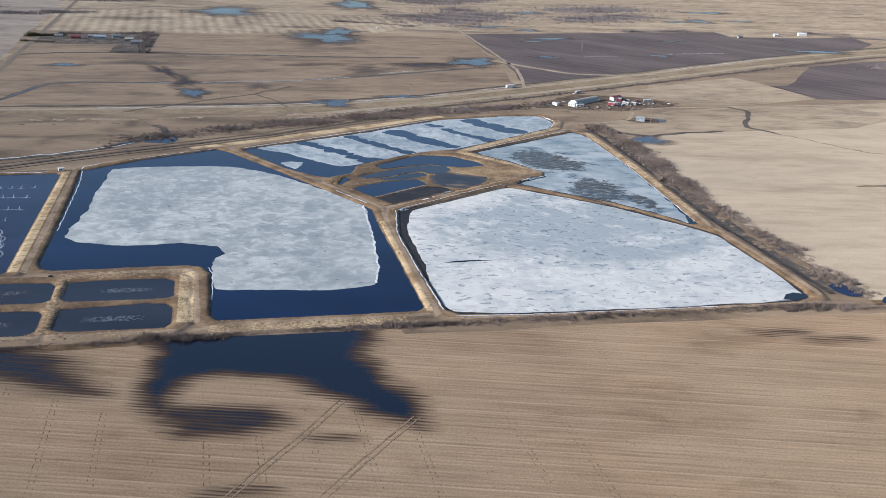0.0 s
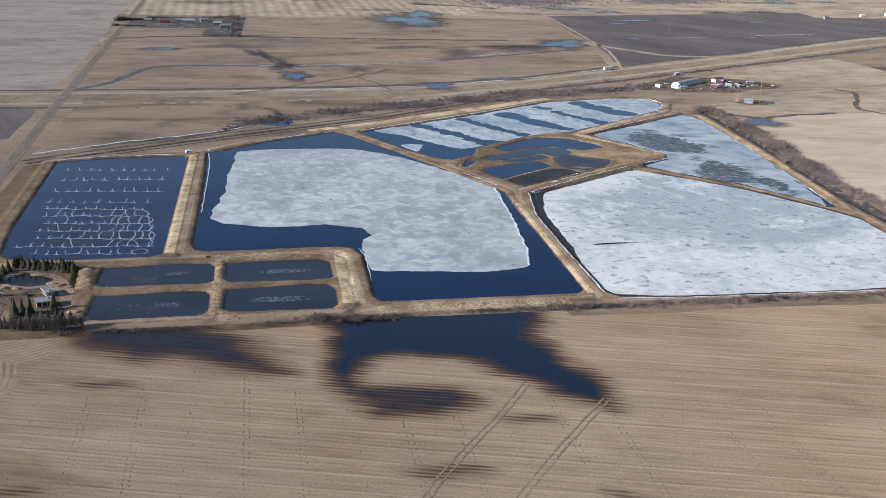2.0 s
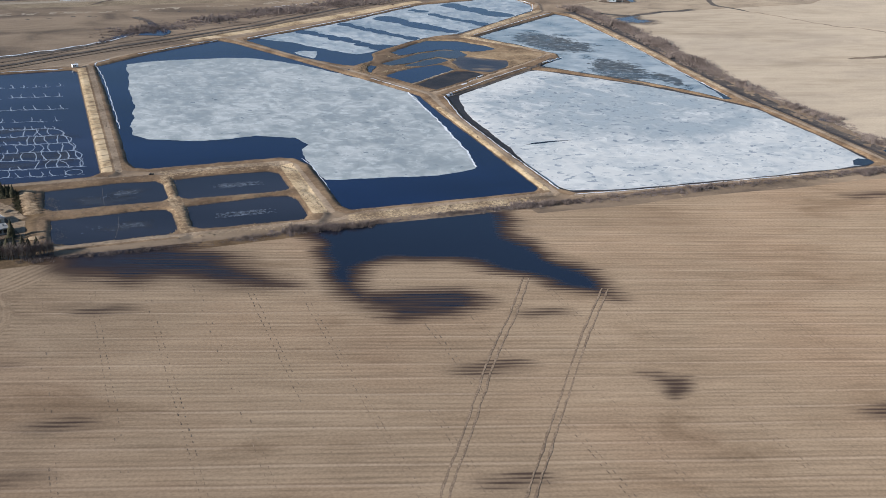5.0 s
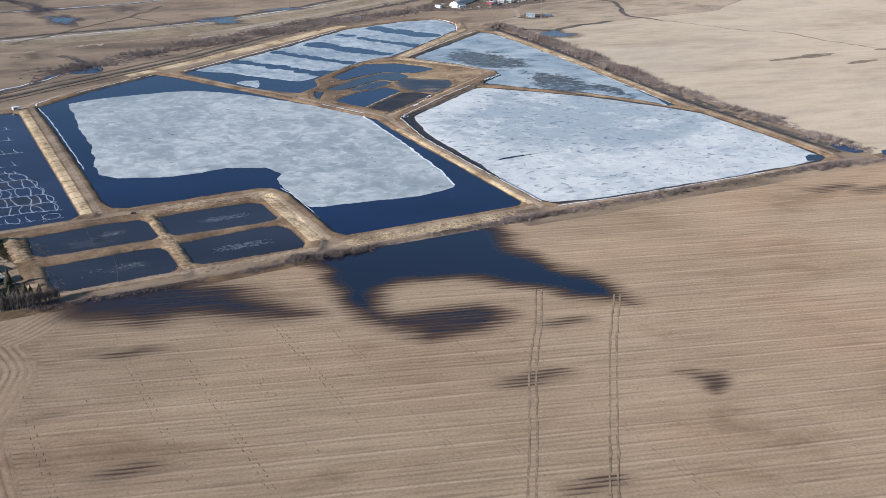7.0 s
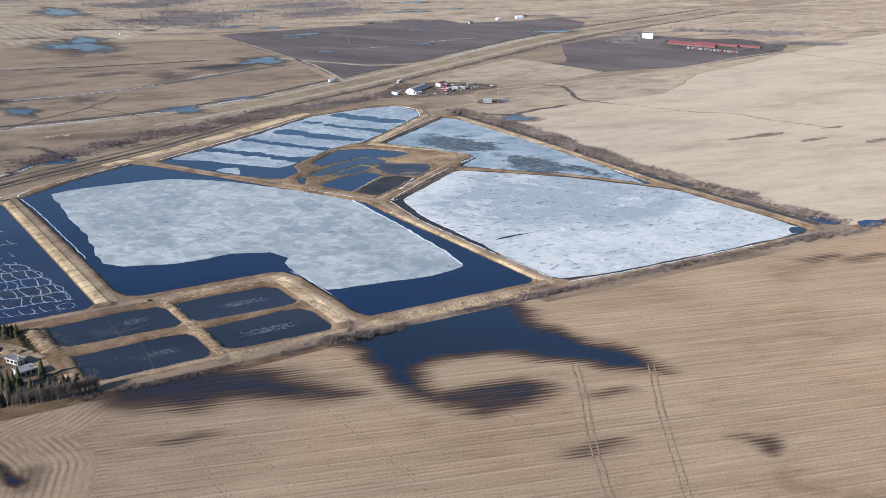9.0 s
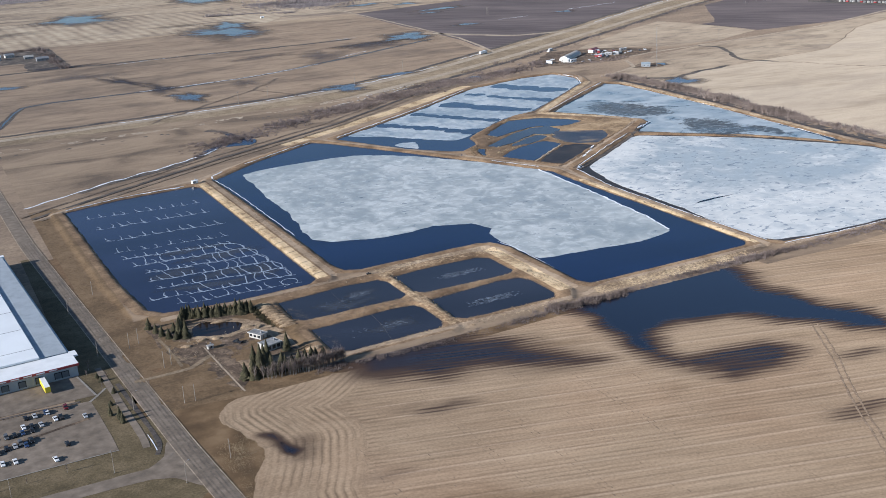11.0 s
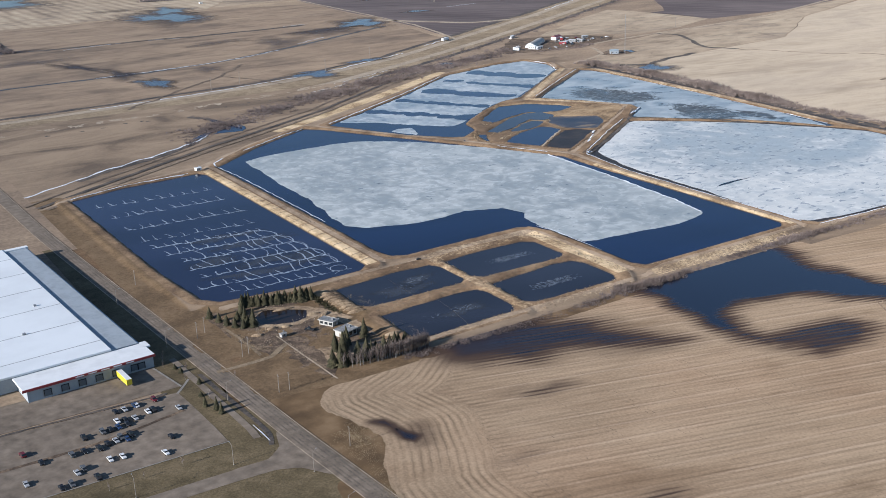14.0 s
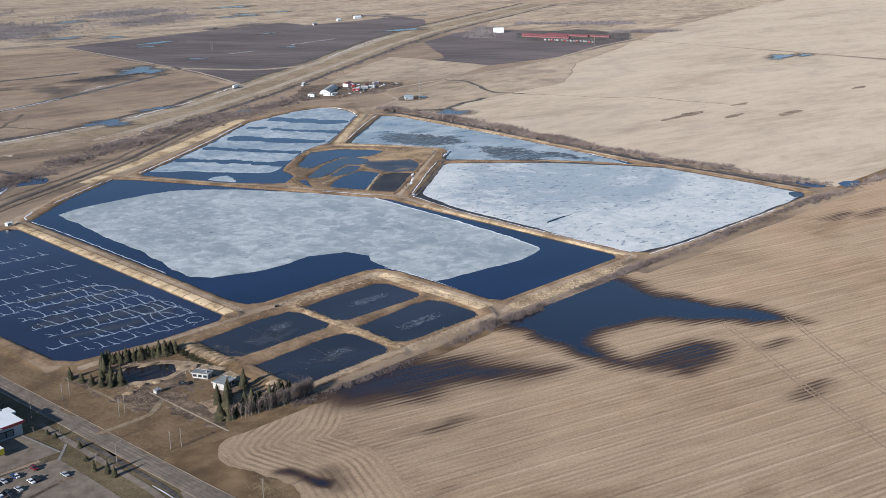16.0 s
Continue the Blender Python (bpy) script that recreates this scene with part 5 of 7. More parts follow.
def warehouse():
    top = tagged(empty("warehouse", in_plan(0, 0, 0.17), WEST), "long warehouse with white flat roof, grey walls and a red band", "warehouse")
    block("wall", top, -150, -1.5, 17, 214, 0, 7.2, M_CLAD, "grey-blue clad wall")
    block("wall", top, -60, -0.3, 0.3, 17, 0, 5.6, M_CLAD, "pale blue-grey front wall")
    # side away from the sun: shade put into a darker cladding colour
    block("wall", top, -1.5, -0.6, 17.2, 214, 0, 5.9, M_CLAD_DARK, "side wall with shade in its dark colour")
    main = block("roof", top, -150.5, -15, 16, 213, 7.2, 8.3, M_ROOF, "white roof membrane", 0.15)
    for k in range(6):
        block("roof_seam", main, -150, -15.6, 30 + 32 * k, 30.35 + 32 * k, 8.3, 8.38, M_GREY, "thin grey roof seam")
    block("roof_ridge", main, -71.4, -70.9, 16.5, 212, 8.3, 8.5, M_GREY, "grey ridge line")
    lower = block("lower_roof", top, -14.8, -0.3, 18, 209, 5.9, 6.4, M_ROOF_GREY, "lower blue-grey roof strip")
    for k in range(14):
        block("roof_rib", lower, -14.6, -0.4, 24 + 13 * k, 24.2 + 13 * k, 6.4, 6.48, M_GREY)
    block("parapet", top, -15, -0.2, 209.2, 213, 5.9, 7.9, M_WHITE, "white end parapet")
    front = block("front_roof", top, -62, 0.4, -0.4, 16.4, 6.0, 6.9, M_WHITE, "white canopy roof", 0.1)
    block("corner_canopy", top, -0.8, 2.6, 11, 17.8, 6.05, 6.9, M_WHITE, "white roof corner")
    block("fascia", front, -62.2, 0.6, -0.75, -0.45, 5.7, 6.9, M_RED, "red sign band")
    for k in range(5):
        block("sign_bar", front, -38 + 6.0 * k, -34 + 6.0 * k, -0.85, -0.78, 6.0, 6.55, M_WHITE, "plain pale sign bar")
    for x in (-6.5, -10.0, -19.0, -27.0, -35.0, -43.0, -51.0):
        door = block("dock_door", top, x - 1.5, x + 1.5, 0.05, 0.28, 1.0, 4.0, M_CLAD_DARK, "dark dock door")
        block("door_seal", door, x - 1.8, x + 1.8, -0.2, 0.03, 4.0, 4.3, M_BLACK)
        block("door_seal", door, x - 1.8, x - 1.52, -0.2, 0.03, 1.0, 4.0, M_BLACK)
        block("door_seal", door, x + 1.52, x + 1.8, -0.2, 0.03, 1.0, 4.0, M_BLACK)
    for k in range(8):
        block("roof_vent", top, -140 + 16 * k, -138.6 + 16 * k, 60 + (k * 37) % 110, 61.4 + (k * 37) % 110, 8.3, 9.2, M_GREY, "grey roof vent")
    return top


warehouse()


def trailer(at, turn):
    top = tagged(empty("semi_trailer", at, turn), "yellow box trailer parked at a loading dock", "trailer")
    bm = bmesh.new()
    part("box_body", box(bm, (2.6, 14.5, 2.8), (0, 0, 1.2), 0.06), M_YELLOW, top, "bright yellow box body")
    bm = bmesh.new()
    part("roof_panel", box(bm, (2.5, 14.3, 0.06), (0, 0, 4.0)), M_WHITE, top, "pale roof panel")
    bm = bmesh.new()
    part("chassis", box(bm, (1.2, 13.5, 0.35), (0, 0, 0.85)), M_BLACK, top)
    for y in (4.2, 5.5):
        for x in (-1.0, 1.0):
            bm = bmesh.new()
            part("wheel", tube(bm, (x - 0.25, y, 0.5), (x + 0.25, y, 0.5), 0.5, 0.5, 10), M_BLACK, top)
    for x in (-0.8, 0.8):
        bm = bmesh.new()
        part("landing_leg", tube(bm, (x, -4.5, 0.0), (x, -4.5, 0.9), 0.09, 0.09), M_GREY, top)
    return top


trailer((-296.3, 633.0, 0.17), WEST)


def car(name, kind, paint, colour):
    """kind: sedan, van or pickup. Nose towards +y."""
    top = tagged(empty(name), f"{colour} {kind} parked on asphalt", "car", "parked cars")
    long, wide, high = {"sedan": (4.7, 1.8, 0.62), "van": (4.8, 1.9, 0.75), "pickup": (5.6, 1.95, 0.72)}[kind]
    bm = bmesh.new()
    box(bm, (wide, long, high), (0, 0, 0.32), 0.14)
    part("body", bm, paint, top, f"{colour} painted body")
    y0, y1, top_z = {"sedan": (-1.5, 0.85, 1.45), "van": (-2.2, 1.1, 1.75), "pickup": (-0.4, 1.2, 1.75)}[kind]
    bm = bmesh.new()
    box(bm, (wide - 0.16, y1 - y0, top_z - 0.3 - high), (0, (y0 + y1) / 2, 0.3 + high))
    for v in bm.verts:
        if v.co.z > high + 0.35:
            v.co.x *= 0.82
            v.co.y = (y0 + y1) / 2 + (v.co.y - (y0 + y1) / 2) * 0.72
    part("windows", bm, M_GLASS, top, "dark glass")
    bm = bmesh.new()
    box(bm, ((wide - 0.16) * 0.84, (y1 - y0) * 0.74, 0.06), (0, (y0 + y1) / 2, top_z - 0.02), 0.02)
    part("roof", bm, paint, top)
    if kind == "pickup":
        bm = bmesh.new()
        box(bm, (wide - 0.3, 2.0, 0.04), (0, -1.6, 0.33 + high))
        part("cargo_bed", bm, M_BLACK, top, "dark cargo bed")
    for x in (-wide / 2 + 0.06, wide / 2 - 0.06):
        for y in (-long * 0.3, long * 0.31):
            bm = bmesh.new()
            part("wheel", tube(bm, (x - 0.11, y, 0.33), (x + 0.11, y, 0.33), 0.33, 0.33, 10), M_BLACK, top)
    for x in (-wide * 0.34, wide * 0.34):
        bm = bmesh.new()
        part("headlight", box(bm, (0.32, 0.06, 0.14), (x, long / 2 - 0.01, 0.66), 0.02), M_WHITE, top)
    return top


CAR_KINDS = {}
for key, kind, paint, colour in (("w", "sedan", M_CARS[0], "white"), ("b", "sedan", M_CARS[1], "black"), ("g", "van", M_CARS[2], "dark grey"), ("u", "sedan", M_CARS[3], "dark blue"),
                                 ("r", "van", M_CARS[4], "dark red"), ("s", "sedan", M_CARS[5], "silver"), ("p", "pickup", M_CARS[0], "white"), ("k", "pickup", M_CARS[1], "black")):
    CAR_KINDS[key] = (kind, paint, colour)
CAR_MADE = {}
CAR_NAMES = {"sedan": "sedan", "van": "van", "pickup": "pickup_truck"}


def park(key, x, y, z, turn, label=""):
    """The first car of a kind is built where it stands, the next ones are copies."""
    kind, paint, colour = CAR_KINDS[key]
    m = pose(x, y, z, 0, 0, turn)
    if key in CAR_MADE:
        ob = copy_thing(CAR_MADE[key], m)
    else:
        ob = CAR_MADE[key] = car(CAR_NAMES[kind], kind, paint, colour)
        ob.matrix_basis = m
    return tagged(ob, label)


LOT_CARS = [("b", -309, 604), ("s", -305, 604), ("u", -300, 605), ("w", -299.4, 604.6), ("r", -291, 605.5), ("w", -297, 595.5), ("k", -294.5, 596), ("s", -284.5, 591), ("w", -311, 594.5), ("b", -307.5, 594), ("s", -303.5, 593),
            ("g", -319, 588.5), ("b", -315.5, 588.6), ("u", -312, 589), ("b", -308, 589.4), ("k", -327, 588), ("g", -314, 579), ("k", -309.5, 579.4), ("b", -320, 577), ("s", -316.5, 577.4), ("u", -312, 576), ("g", -335, 576), ("b", -330, 576.2), ("k", -324, 575),
            ("b", -296, 567), ("w", -323, 563), ("w", -318, 562.4), ("g", -334, 562), ("s", -337, 560), ("w", -302.5, 555), ("k", -331, 551.8), ("b", -345, 552), ("g", -341, 552.4), ("r", -352, 588), ("b", -347, 577), ("s", -356, 563)]
for i, (key, x, y) in enumerate(LOT_CARS):
    park(key, x, y, 0.17, WEST + (180 if i % 3 else 0) + random.uniform(-3, 3))


def lamp_post(at, turn):
    top = tagged(empty("street_lamp", at, turn), "tall pale street lamp with a curved arm", "street lamp", "street lamps")
    bm = bmesh.new()
    part("pole", tube(bm, (0, 0, 0), (0, 0, 8.6), 0.14, 0.08, 8), M_PALEWOOD, top)
    bm = bmesh.new()
    part("arm", tube(bm, (0, 0, 8.5), (2.0, 0, 9.2), 0.06, 0.05), M_PALEWOOD, top)
    bm = bmesh.new()
    part("lamp_head", box(bm, (0.8, 0.3, 0.15), (2.3, 0, 9.15), 0.04), M_GREY, top, "grey lamp head")
    bm = bmesh.new()
    part("base", box(bm, (0.5, 0.5, 0.3), (0, 0, 0), 0.05), M_KERB, top)
    return top


post = lamp_post((-263.5, 586, 0.1), 0)
for x, y, turn in ((-283, 530, 90), (-323, 528.5, 90), (-259, 506, 30), (-266.5, 661, 0), (-270, 735, 0), (-262, 470, 0)):
    copy_thing(post, pose(x, y, 0.1, 0, 0, turn))


def utility_pole(at, turn, high=9.0):
    top = tagged(empty("utility_pole", at, turn), "grey wooden utility pole with crossarm", "utility pole", "utility poles")
    bm = bmesh.new()
    part("pole", tube(bm, (0, 0, 0), (0, 0, high), 0.17, 0.11, 8), M_PALEWOOD, top)
    bm = bmesh.new()
    part("crossarm", box(bm, (2.4, 0.12, 0.14), (0, 0, high - 0.9)), M_WOOD, top)
    for x in (-1.05, 0.0, 1.05):
        bm = bmesh.new()
        part("insulator", tube(bm, (x, 0, high - 0.76), (x, 0, high - 0.45), 0.06, 0.05), M_GREY, top)
    return top


pole = utility_pole((-241.5, 579, 0.15), 80)
for x, y, turn in ((-236.5, 578.5, 80), (-238, 516, 90), (-244.5, 666, 85), (-250, 662, 85), (-240, 626, 85), (-236, 628, 85), (-252, 760, 85)):
    copy_thing(pole, pose(x, y, 0.15, 0, 0, turn))

# ---- plants ----
def spruce_mesh(seed, high, wide):
    """Rings of drooping boughs with ragged tips and gaps."""
    rng = random.Random(seed)
    verts, faces = [], []
    rings = 13
    for k in range(rings):
        u = k / rings
        z = high * (0.1 + 0.88 * u)
        r = wide * (1 - u) ** 0.85 * rng.uniform(0.85, 1.1) + 0.12
        n = max(6, int(15 * (1 - u * 0.5)))
        spin = rng.uniform(0, 1)
        for j in range(n):
            a = (j + spin + rng.uniform(-0.3, 0.3)) / n * math.tau
            reach = r * rng.uniform(0.6, 1.15)
            droop = high * 0.1 * rng.uniform(0.7, 1.3)
            w = reach * 0.42
            b = len(verts)
            ca, sa = math.cos(a), math.sin(a)
            verts += [(0, 0, z + high * 0.1), (ca * reach * 0.6 - sa * w, sa * reach * 0.6 + ca * w, z - droop * 0.25), (ca * reach, sa * reach, z - droop),
                      (ca * reach * 0.6 + sa * w, sa * reach * 0.6 - ca * w, z - droop * 0.25), (ca * reach * 0.55, sa * reach * 0.55, z + droop * 0.25)]
            faces += [(b, b + 1, b + 4), (b + 1, b + 2, b + 4), (b + 2, b + 3, b + 4), (b + 3, b, b + 4)]
    return mesh_of("crown", verts, faces, M_SPRUCE)


def spruce(seed, high, wide):
    top = tagged(empty("spruce_tree"), "dark green spruce with drooping boughs", "tree", "yard spruces")
    crown = new("crown", spruce_mesh(seed, high, wide))
    crown.parent = top
    bm = bmesh.new()
    part("trunk", tube(bm, (0, 0, -0.1), (0, 0, high * 0.9), wide * 0.09, 0.03), M_WOOD, top)
    return top


def bare_tree_mesh(seed, high):
    """Forking limbs and fine twigs without leaves."""
    rng = random.Random(seed)
    bm = bmesh.new()
    for _ in range(24):
        z = high * rng.uniform(0.12, 0.75)
        a = rng.uniform(0, math.tau)
        l = high * rng.uniform(0.18, 0.34)
        tip = (math.cos(a) * l * 0.5, math.sin(a) * l * 0.5, z + l)
        tube(bm, (0, 0, z), tip, 0.04, 0.018, 3)
        for _ in range(5):
            b = a + rng.uniform(-1, 1)
            m = l * rng.uniform(0.3, 0.7)
            f = rng.uniform(0.35, 0.95)
            s = Vector((0, 0, z)).lerp(Vector(tip), f)
            tube(bm, s, s + Vector((math.cos(b) * m * 0.5, math.sin(b) * m * 0.5, m)), 0.03, 0.012, 3)
    return bm


def bare_tree(seed, high):
    top = tagged(empty("poplar_tree"), "bare grey poplar with thin upright branches", "tree", "bare poplars")
    part("crown", bare_tree_mesh(seed, high), M_TWIG, top)
    bm = bmesh.new()
    part("trunk", tube(bm, (0, 0, -0.1), (0, 0, high * 0.85), 0.1, 0.04, 6), M_BARK, top, "pale bark")
    return top


def brush(name, line, width, count, high, mat, label, seed, stems=36, spread=1.8, heights=None, clump=1.0, category="bushes"):
    """A strip of leafless shrubs: clumps of thin upright twigs, as one body of stuff."""
    rng = np.random.default_rng(seed)
    pts = np.array(curve_points(line, 4.0, False, 0.0), float)
    pick = rng.integers(0, len(pts) - 1, count)
    f = rng.random(count)[:, None]
    centre = pts[pick] * (1 - f) + pts[pick + 1] * f + rng.normal(0, width / 2.6, (count, 2))
    scale = high * rng.uniform(0.45, 1.15, count) * (0.75 + 0.35 * np.sin(centre[:, 0] * 0.05 + centre[:, 1] * 0.07))
    n = count * stems
    c, h = np.repeat(centre, stems, 0), np.repeat(scale, stems)
    a, r = rng.uniform(0, math.tau, n), np.sqrt(rng.random(n)) * spread * np.repeat(rng.uniform(0.6, 1.3, count), stems) * clump
    bx, by = c[:, 0] + np.cos(a) * r, c[:, 1] + np.sin(a) * r
    base = np.array([heights(x, y) for x, y in centre]) if heights else np.full(count, 0.1)
    bz = np.repeat(base, stems) - 0.05
    tall = h * rng.uniform(0.5, 1.1, n) * (1.1 - 0.5 * r / max(spread * clump * 1.3, 0.1))
    lean = rng.normal(0, 0.3, (n, 2)) + np.stack([np.cos(a), np.sin(a)], -1) * 0.25
    tx, ty = bx + lean[:, 0] * tall, by + lean[:, 1] * tall
    w = (0.03 + 0.03 * h) * rng.uniform(0.6, 1.4, n)
    sa = rng.uniform(0, math.tau, n)
    verts = np.empty((n, 3, 3))
    verts[:, 0] = np.stack([bx + np.cos(sa) * w, by + np.sin(sa) * w, bz], -1)
    verts[:, 1] = np.stack([bx - np.cos(sa) * w, by - np.sin(sa) * w, bz], -1)
    verts[:, 2] = np.stack([tx, ty, bz + tall], -1)
    me = bpy.data.meshes.new(name)
    me.vertices.add(n * 3)
    me.vertices.foreach_set("co", verts.ravel())
    me.loops.add(n * 3)
    me.loops.foreach_set("vertex_index", np.arange(n * 3))
    me.polygons.add(n)
    me.polygons.foreach_set("loop_start", np.arange(0, n * 3, 3))
    me.update(calc_edges=True)
    me.materials.append(mat)
    return tagged(new(name, me), label, category, kind="stuff")


SPRUCES = [spruce(s, h, w) for s, h, w in ((1, 7.6, 2.7), (2, 8.6, 2.9), (3, 6.6, 2.6), (4, 12.5, 3.6))]
spots = [(-214.5, 688.5), (-211.5, 688), (-208.3, 686.8), (-204.8, 685.8), (-201.5, 684.5), (-198.5, 683), (-195.5, 682), (-192.5, 681), (-189.5, 680), (-186.5, 679), (-183.5, 678), (-180.8, 677), (-216, 687), (-213, 688), (-210, 686), (-206.5, 685), (-203, 684), (-200, 682), (-197, 681), (-194, 680), (-191, 679), (-188, 678), (-185, 677), (-182, 676), (-179.5, 675)]
spots += [(-235, 684), (-233, 676), (-231, 669), (-229, 664), (-226, 660), (-223, 661), (-220, 664), (-222, 668), (-220, 676), (-218, 681), (-224, 672),
         (-209, 589), (-206, 587.5), (-203, 588), (-200, 587), (-196, 588), (-193, 587), (-189, 588), (-186, 587), (-182, 588), (-178, 588), (-175, 590), (-172, 592), (-168, 592), (-190, 592), (-184, 593)]
for i, (x, y) in enumerate(spots):
    m = pose(x + random.uniform(-0.5, 0.5), y + random.uniform(-0.5, 0.5), height_at(x, y) - 0.1, 0, 0, random.uniform(0, 360))
    if i < 3:
        SPRUCES[i].matrix_basis = m
    else:
        ob = copy_thing(SPRUCES[i % 3], m)
        s = random.uniform(0.62, 1.18) if y > 600 else random.uniform(0.85, 1.4)
        ob.scale = (s, s, s * random.uniform(0.9, 1.1))
for x, y in ((-272, 633), (-271, 627), (-272, 597), (-268, 610)):
    copy_thing(SPRUCES[2], pose(x, y, 0.1, 0, 0, random.uniform(0, 360))).scale = (0.6, 0.6, random.uniform(0.4, 0.65))
BIG = [(-198, 600), (-195, 604), (-192, 608), (-200, 605), (-180, 612), (-223, 664), (-220.5, 659)]
SPRUCES[3].matrix_basis = pose(-198, 600, 0.1)
for x, y in BIG[1:]:
    copy_thing(SPRUCES[3], pose(x, y, 0.1, 0, 0, random.uniform(0, 360))).scale = (0.85,) * 3
POPLARS = [bare_tree(11, 8.0), bare_tree(12, 9.0), bare_tree(13, 6.5)]
for i in range(90):
    u = i / 89
    x, y = -206 + 46 * u ** 0.55 + random.uniform(-0.8, 0.8), 583.5 - 2.5 * math.sin(u * 3.1) + random.uniform(-1.6, 1.4)
    m = pose(x, y, 0.1, 0, 0, random.uniform(0, 360))
    if i < 3:
        POPLARS[i].matrix_basis = m
    else:
        copy_thing(POPLARS[i % 3], m).scale = (random.uniform(0.75, 1.1),) * 3
for x, y in ((-330, 540), (-316, 541), (-300, 541.5), (-270, 592), (-276, 638), (-274, 645), (-268, 628), (-272, 618), (-252, 606)):
    copy_thing(POPLARS[2], pose(x, y, 0.1, 0, 0, random.uniform(0, 360))).scale = (random.uniform(0.5, 0.8),) * 3

for x, y, s_ in ((-274.1, 585.8, 0.75), (-271, 579.9, 0.9), (-270.6, 575.1, 0.82)):  # the bushy trees beside the road ditch
    copy_thing(SPRUCES[0], pose(x, y, 0.1, 0, 0, 31 * x)).scale = (s_ * 0.75, s_ * 0.75, s_)

# shrubs along the dikes, the highway and far off
brush("shrubs", [(-175, 578), (-110, 576), (-60, 578), (-30, 581), (-5, 580)], 5, 420, 1.9, M_TWIG_DARK, "grey leafless shrubs along the field edge", 31, heights=height_at)
brush("shrubs", [(-40, 582), (-15, 580), (5, 579)], 4, 140, 3.6, M_TWIG, "tall grey leafless willows at the field edge", 32, heights=height_at)
brush("shrubs", [(0, 582), (60, 584), (110, 584), (180, 583), (300, 584), (390, 586)], 4.5, 900, 1.9, M_TWIG_DARK, "dark leafless brush between dike and field", 33, heights=height_at)
brush("shrubs", [(95, 585), (130, 584), (165, 584)], 5, 150, 3.4, M_TWIG, "tall grey brush below the dike corner", 34, heights=height_at)
brush("shrubs", [(340, 583), (420, 580), (480, 578)], 8, 240, 3.6, M_TWIG, "grey willow thicket at the field corner", 35)
brush("shrubs", [(420, 1178), (426, 1100), (422, 1010), (412, 930), (404, 850)], 15, 1800, 4.8, M_TWIG_BELT, "belt of grey leafless shrubs along the dike", 36)
brush("shrubs", [(407, 850), (406, 780), (406, 700), (405, 640), (407, 600)], 11, 650, 3.3, M_TWIG_BELT, "grey-brown brush belt along the dike", 37)
brush("shrubs", [(-95, 1118), (-30, 1150), (54, 1200), (119, 1226), (180, 1252), (250, 1285), (330, 1290), (410, 1325)], 24, 2600, 3.4, M_TWIG_DARK, "dark willow brush between highway and dike", 38)
brush("shrubs", [(60, 1190), (150, 1228), (250, 1268), (330, 1282)], 22, 1500, 3.6, M_TWIG, "grey willow brush between highway and dike", 39)
brush("shrubs", [(300, 1322), (440, 1396), (640, 1505), (900, 1655), (1130, 1780)], 15, 600, 4.0, M_TWIG_DARK, "dark brush along the highway", 40, stems=14)
brush("shrubs", [(-104, 1088), (-80, 1112), (-58, 1136), (-48, 1160), (-56, 1196)], 7, 260, 2.6, M_TWIG_DARK, "dark willows along a creek", 45, heights=height_at)
brush("shrubs", [(425, 1290), (480, 1275), (520, 1290)], 10, 120, 3.0, M_TWIG, "grey brush round a yard", 41)
brush("weeds", [(-232, 502), (-238, 492), (-241, 480), (-243, 470)], 5, 200, 0.9, M_TWIG_STRAW, "pale dry weeds beside the road", 42, stems=10, category="weeds")
brush("weeds", [(-232, 655), (-232, 632), (-222, 622), (-214, 600)], 4, 140, 0.9, M_TWIG_STRAW, "pale dry weeds along a yard fence", 43, stems=10, category="weeds")
brush("hedge", [(-178, 682), (-177, 664), (-176, 646)], 3.0, 90, 3.2, M_SPRUCE, "dark evergreen hedge beside earth windrows", 46, stems=40, spread=1.3, category="hedge")
brush("weeds", [(-231, 526), (-234, 514), (-238, 505)], 11, 300, 1.0, M_TWIG_STRAW, "heap of pale dry brush beside the field corner", 47, stems=14, category="weeds")
brush("shrubs", [(-222, 640), (-205, 645), (-195, 632), (-200, 618)], 12, 45, 1.3, M_TWIG, "grey leafless yard shrubs", 44)

# far woods: distance haze put into paler, greyer twig and floor colours
M_WOODS = mottled("hazed leaf litter under far woods", (0.15, 0.127, 0.12), (0.21, 0.178, 0.167), (0.28, 0.235, 0.21), (40, 10, 4), 0.95)
M_HAZY_TWIG = mottled("far twigs with haze in their grey", (0.17, 0.147, 0.143), (0.235, 0.205, 0.2), (0.3, 0.262, 0.252), (60, 12, 3), 0.95)
FAR_WOODS = [((1330, 1500), (1420, 1440), 40, 220), ((1080, 1640), (1250, 1780), 40, 200), ((1360, 1780), (1500, 1600), 60, 200), ((-900, 2700), (-500, 2600), 120, 260), ((1280, 2130), (1360, 2080), 14, 90),
             ((470, 2400), (640, 2560), 170, 900), ((560, 2650), (600, 2690), 60, 160), ((800, 2450), (1000, 2560), 110, 560), ((860, 2700), (1050, 2760), 150, 560), ((560, 2900), (700, 3020), 130, 420),
             ((838, 2198), (985, 2215), 14, 160), ((1247, 2192), (1337, 2174), 12, 110), ((-428, 2473), (-337, 2485), 40, 260), ((-334, 2515), (-266, 2507), 36, 220), ((-334, 2842), (-180, 2846), 60, 320),
             ((402, 2496), (485, 2487), 50, 260), ((255, 2358), (336, 2334), 12, 80), ((336, 2334), (408, 2270), 12, 80), ((499, 2975), (556, 2858), 90, 320), ((-900, 3300), (700, 3320), 200, 900)]
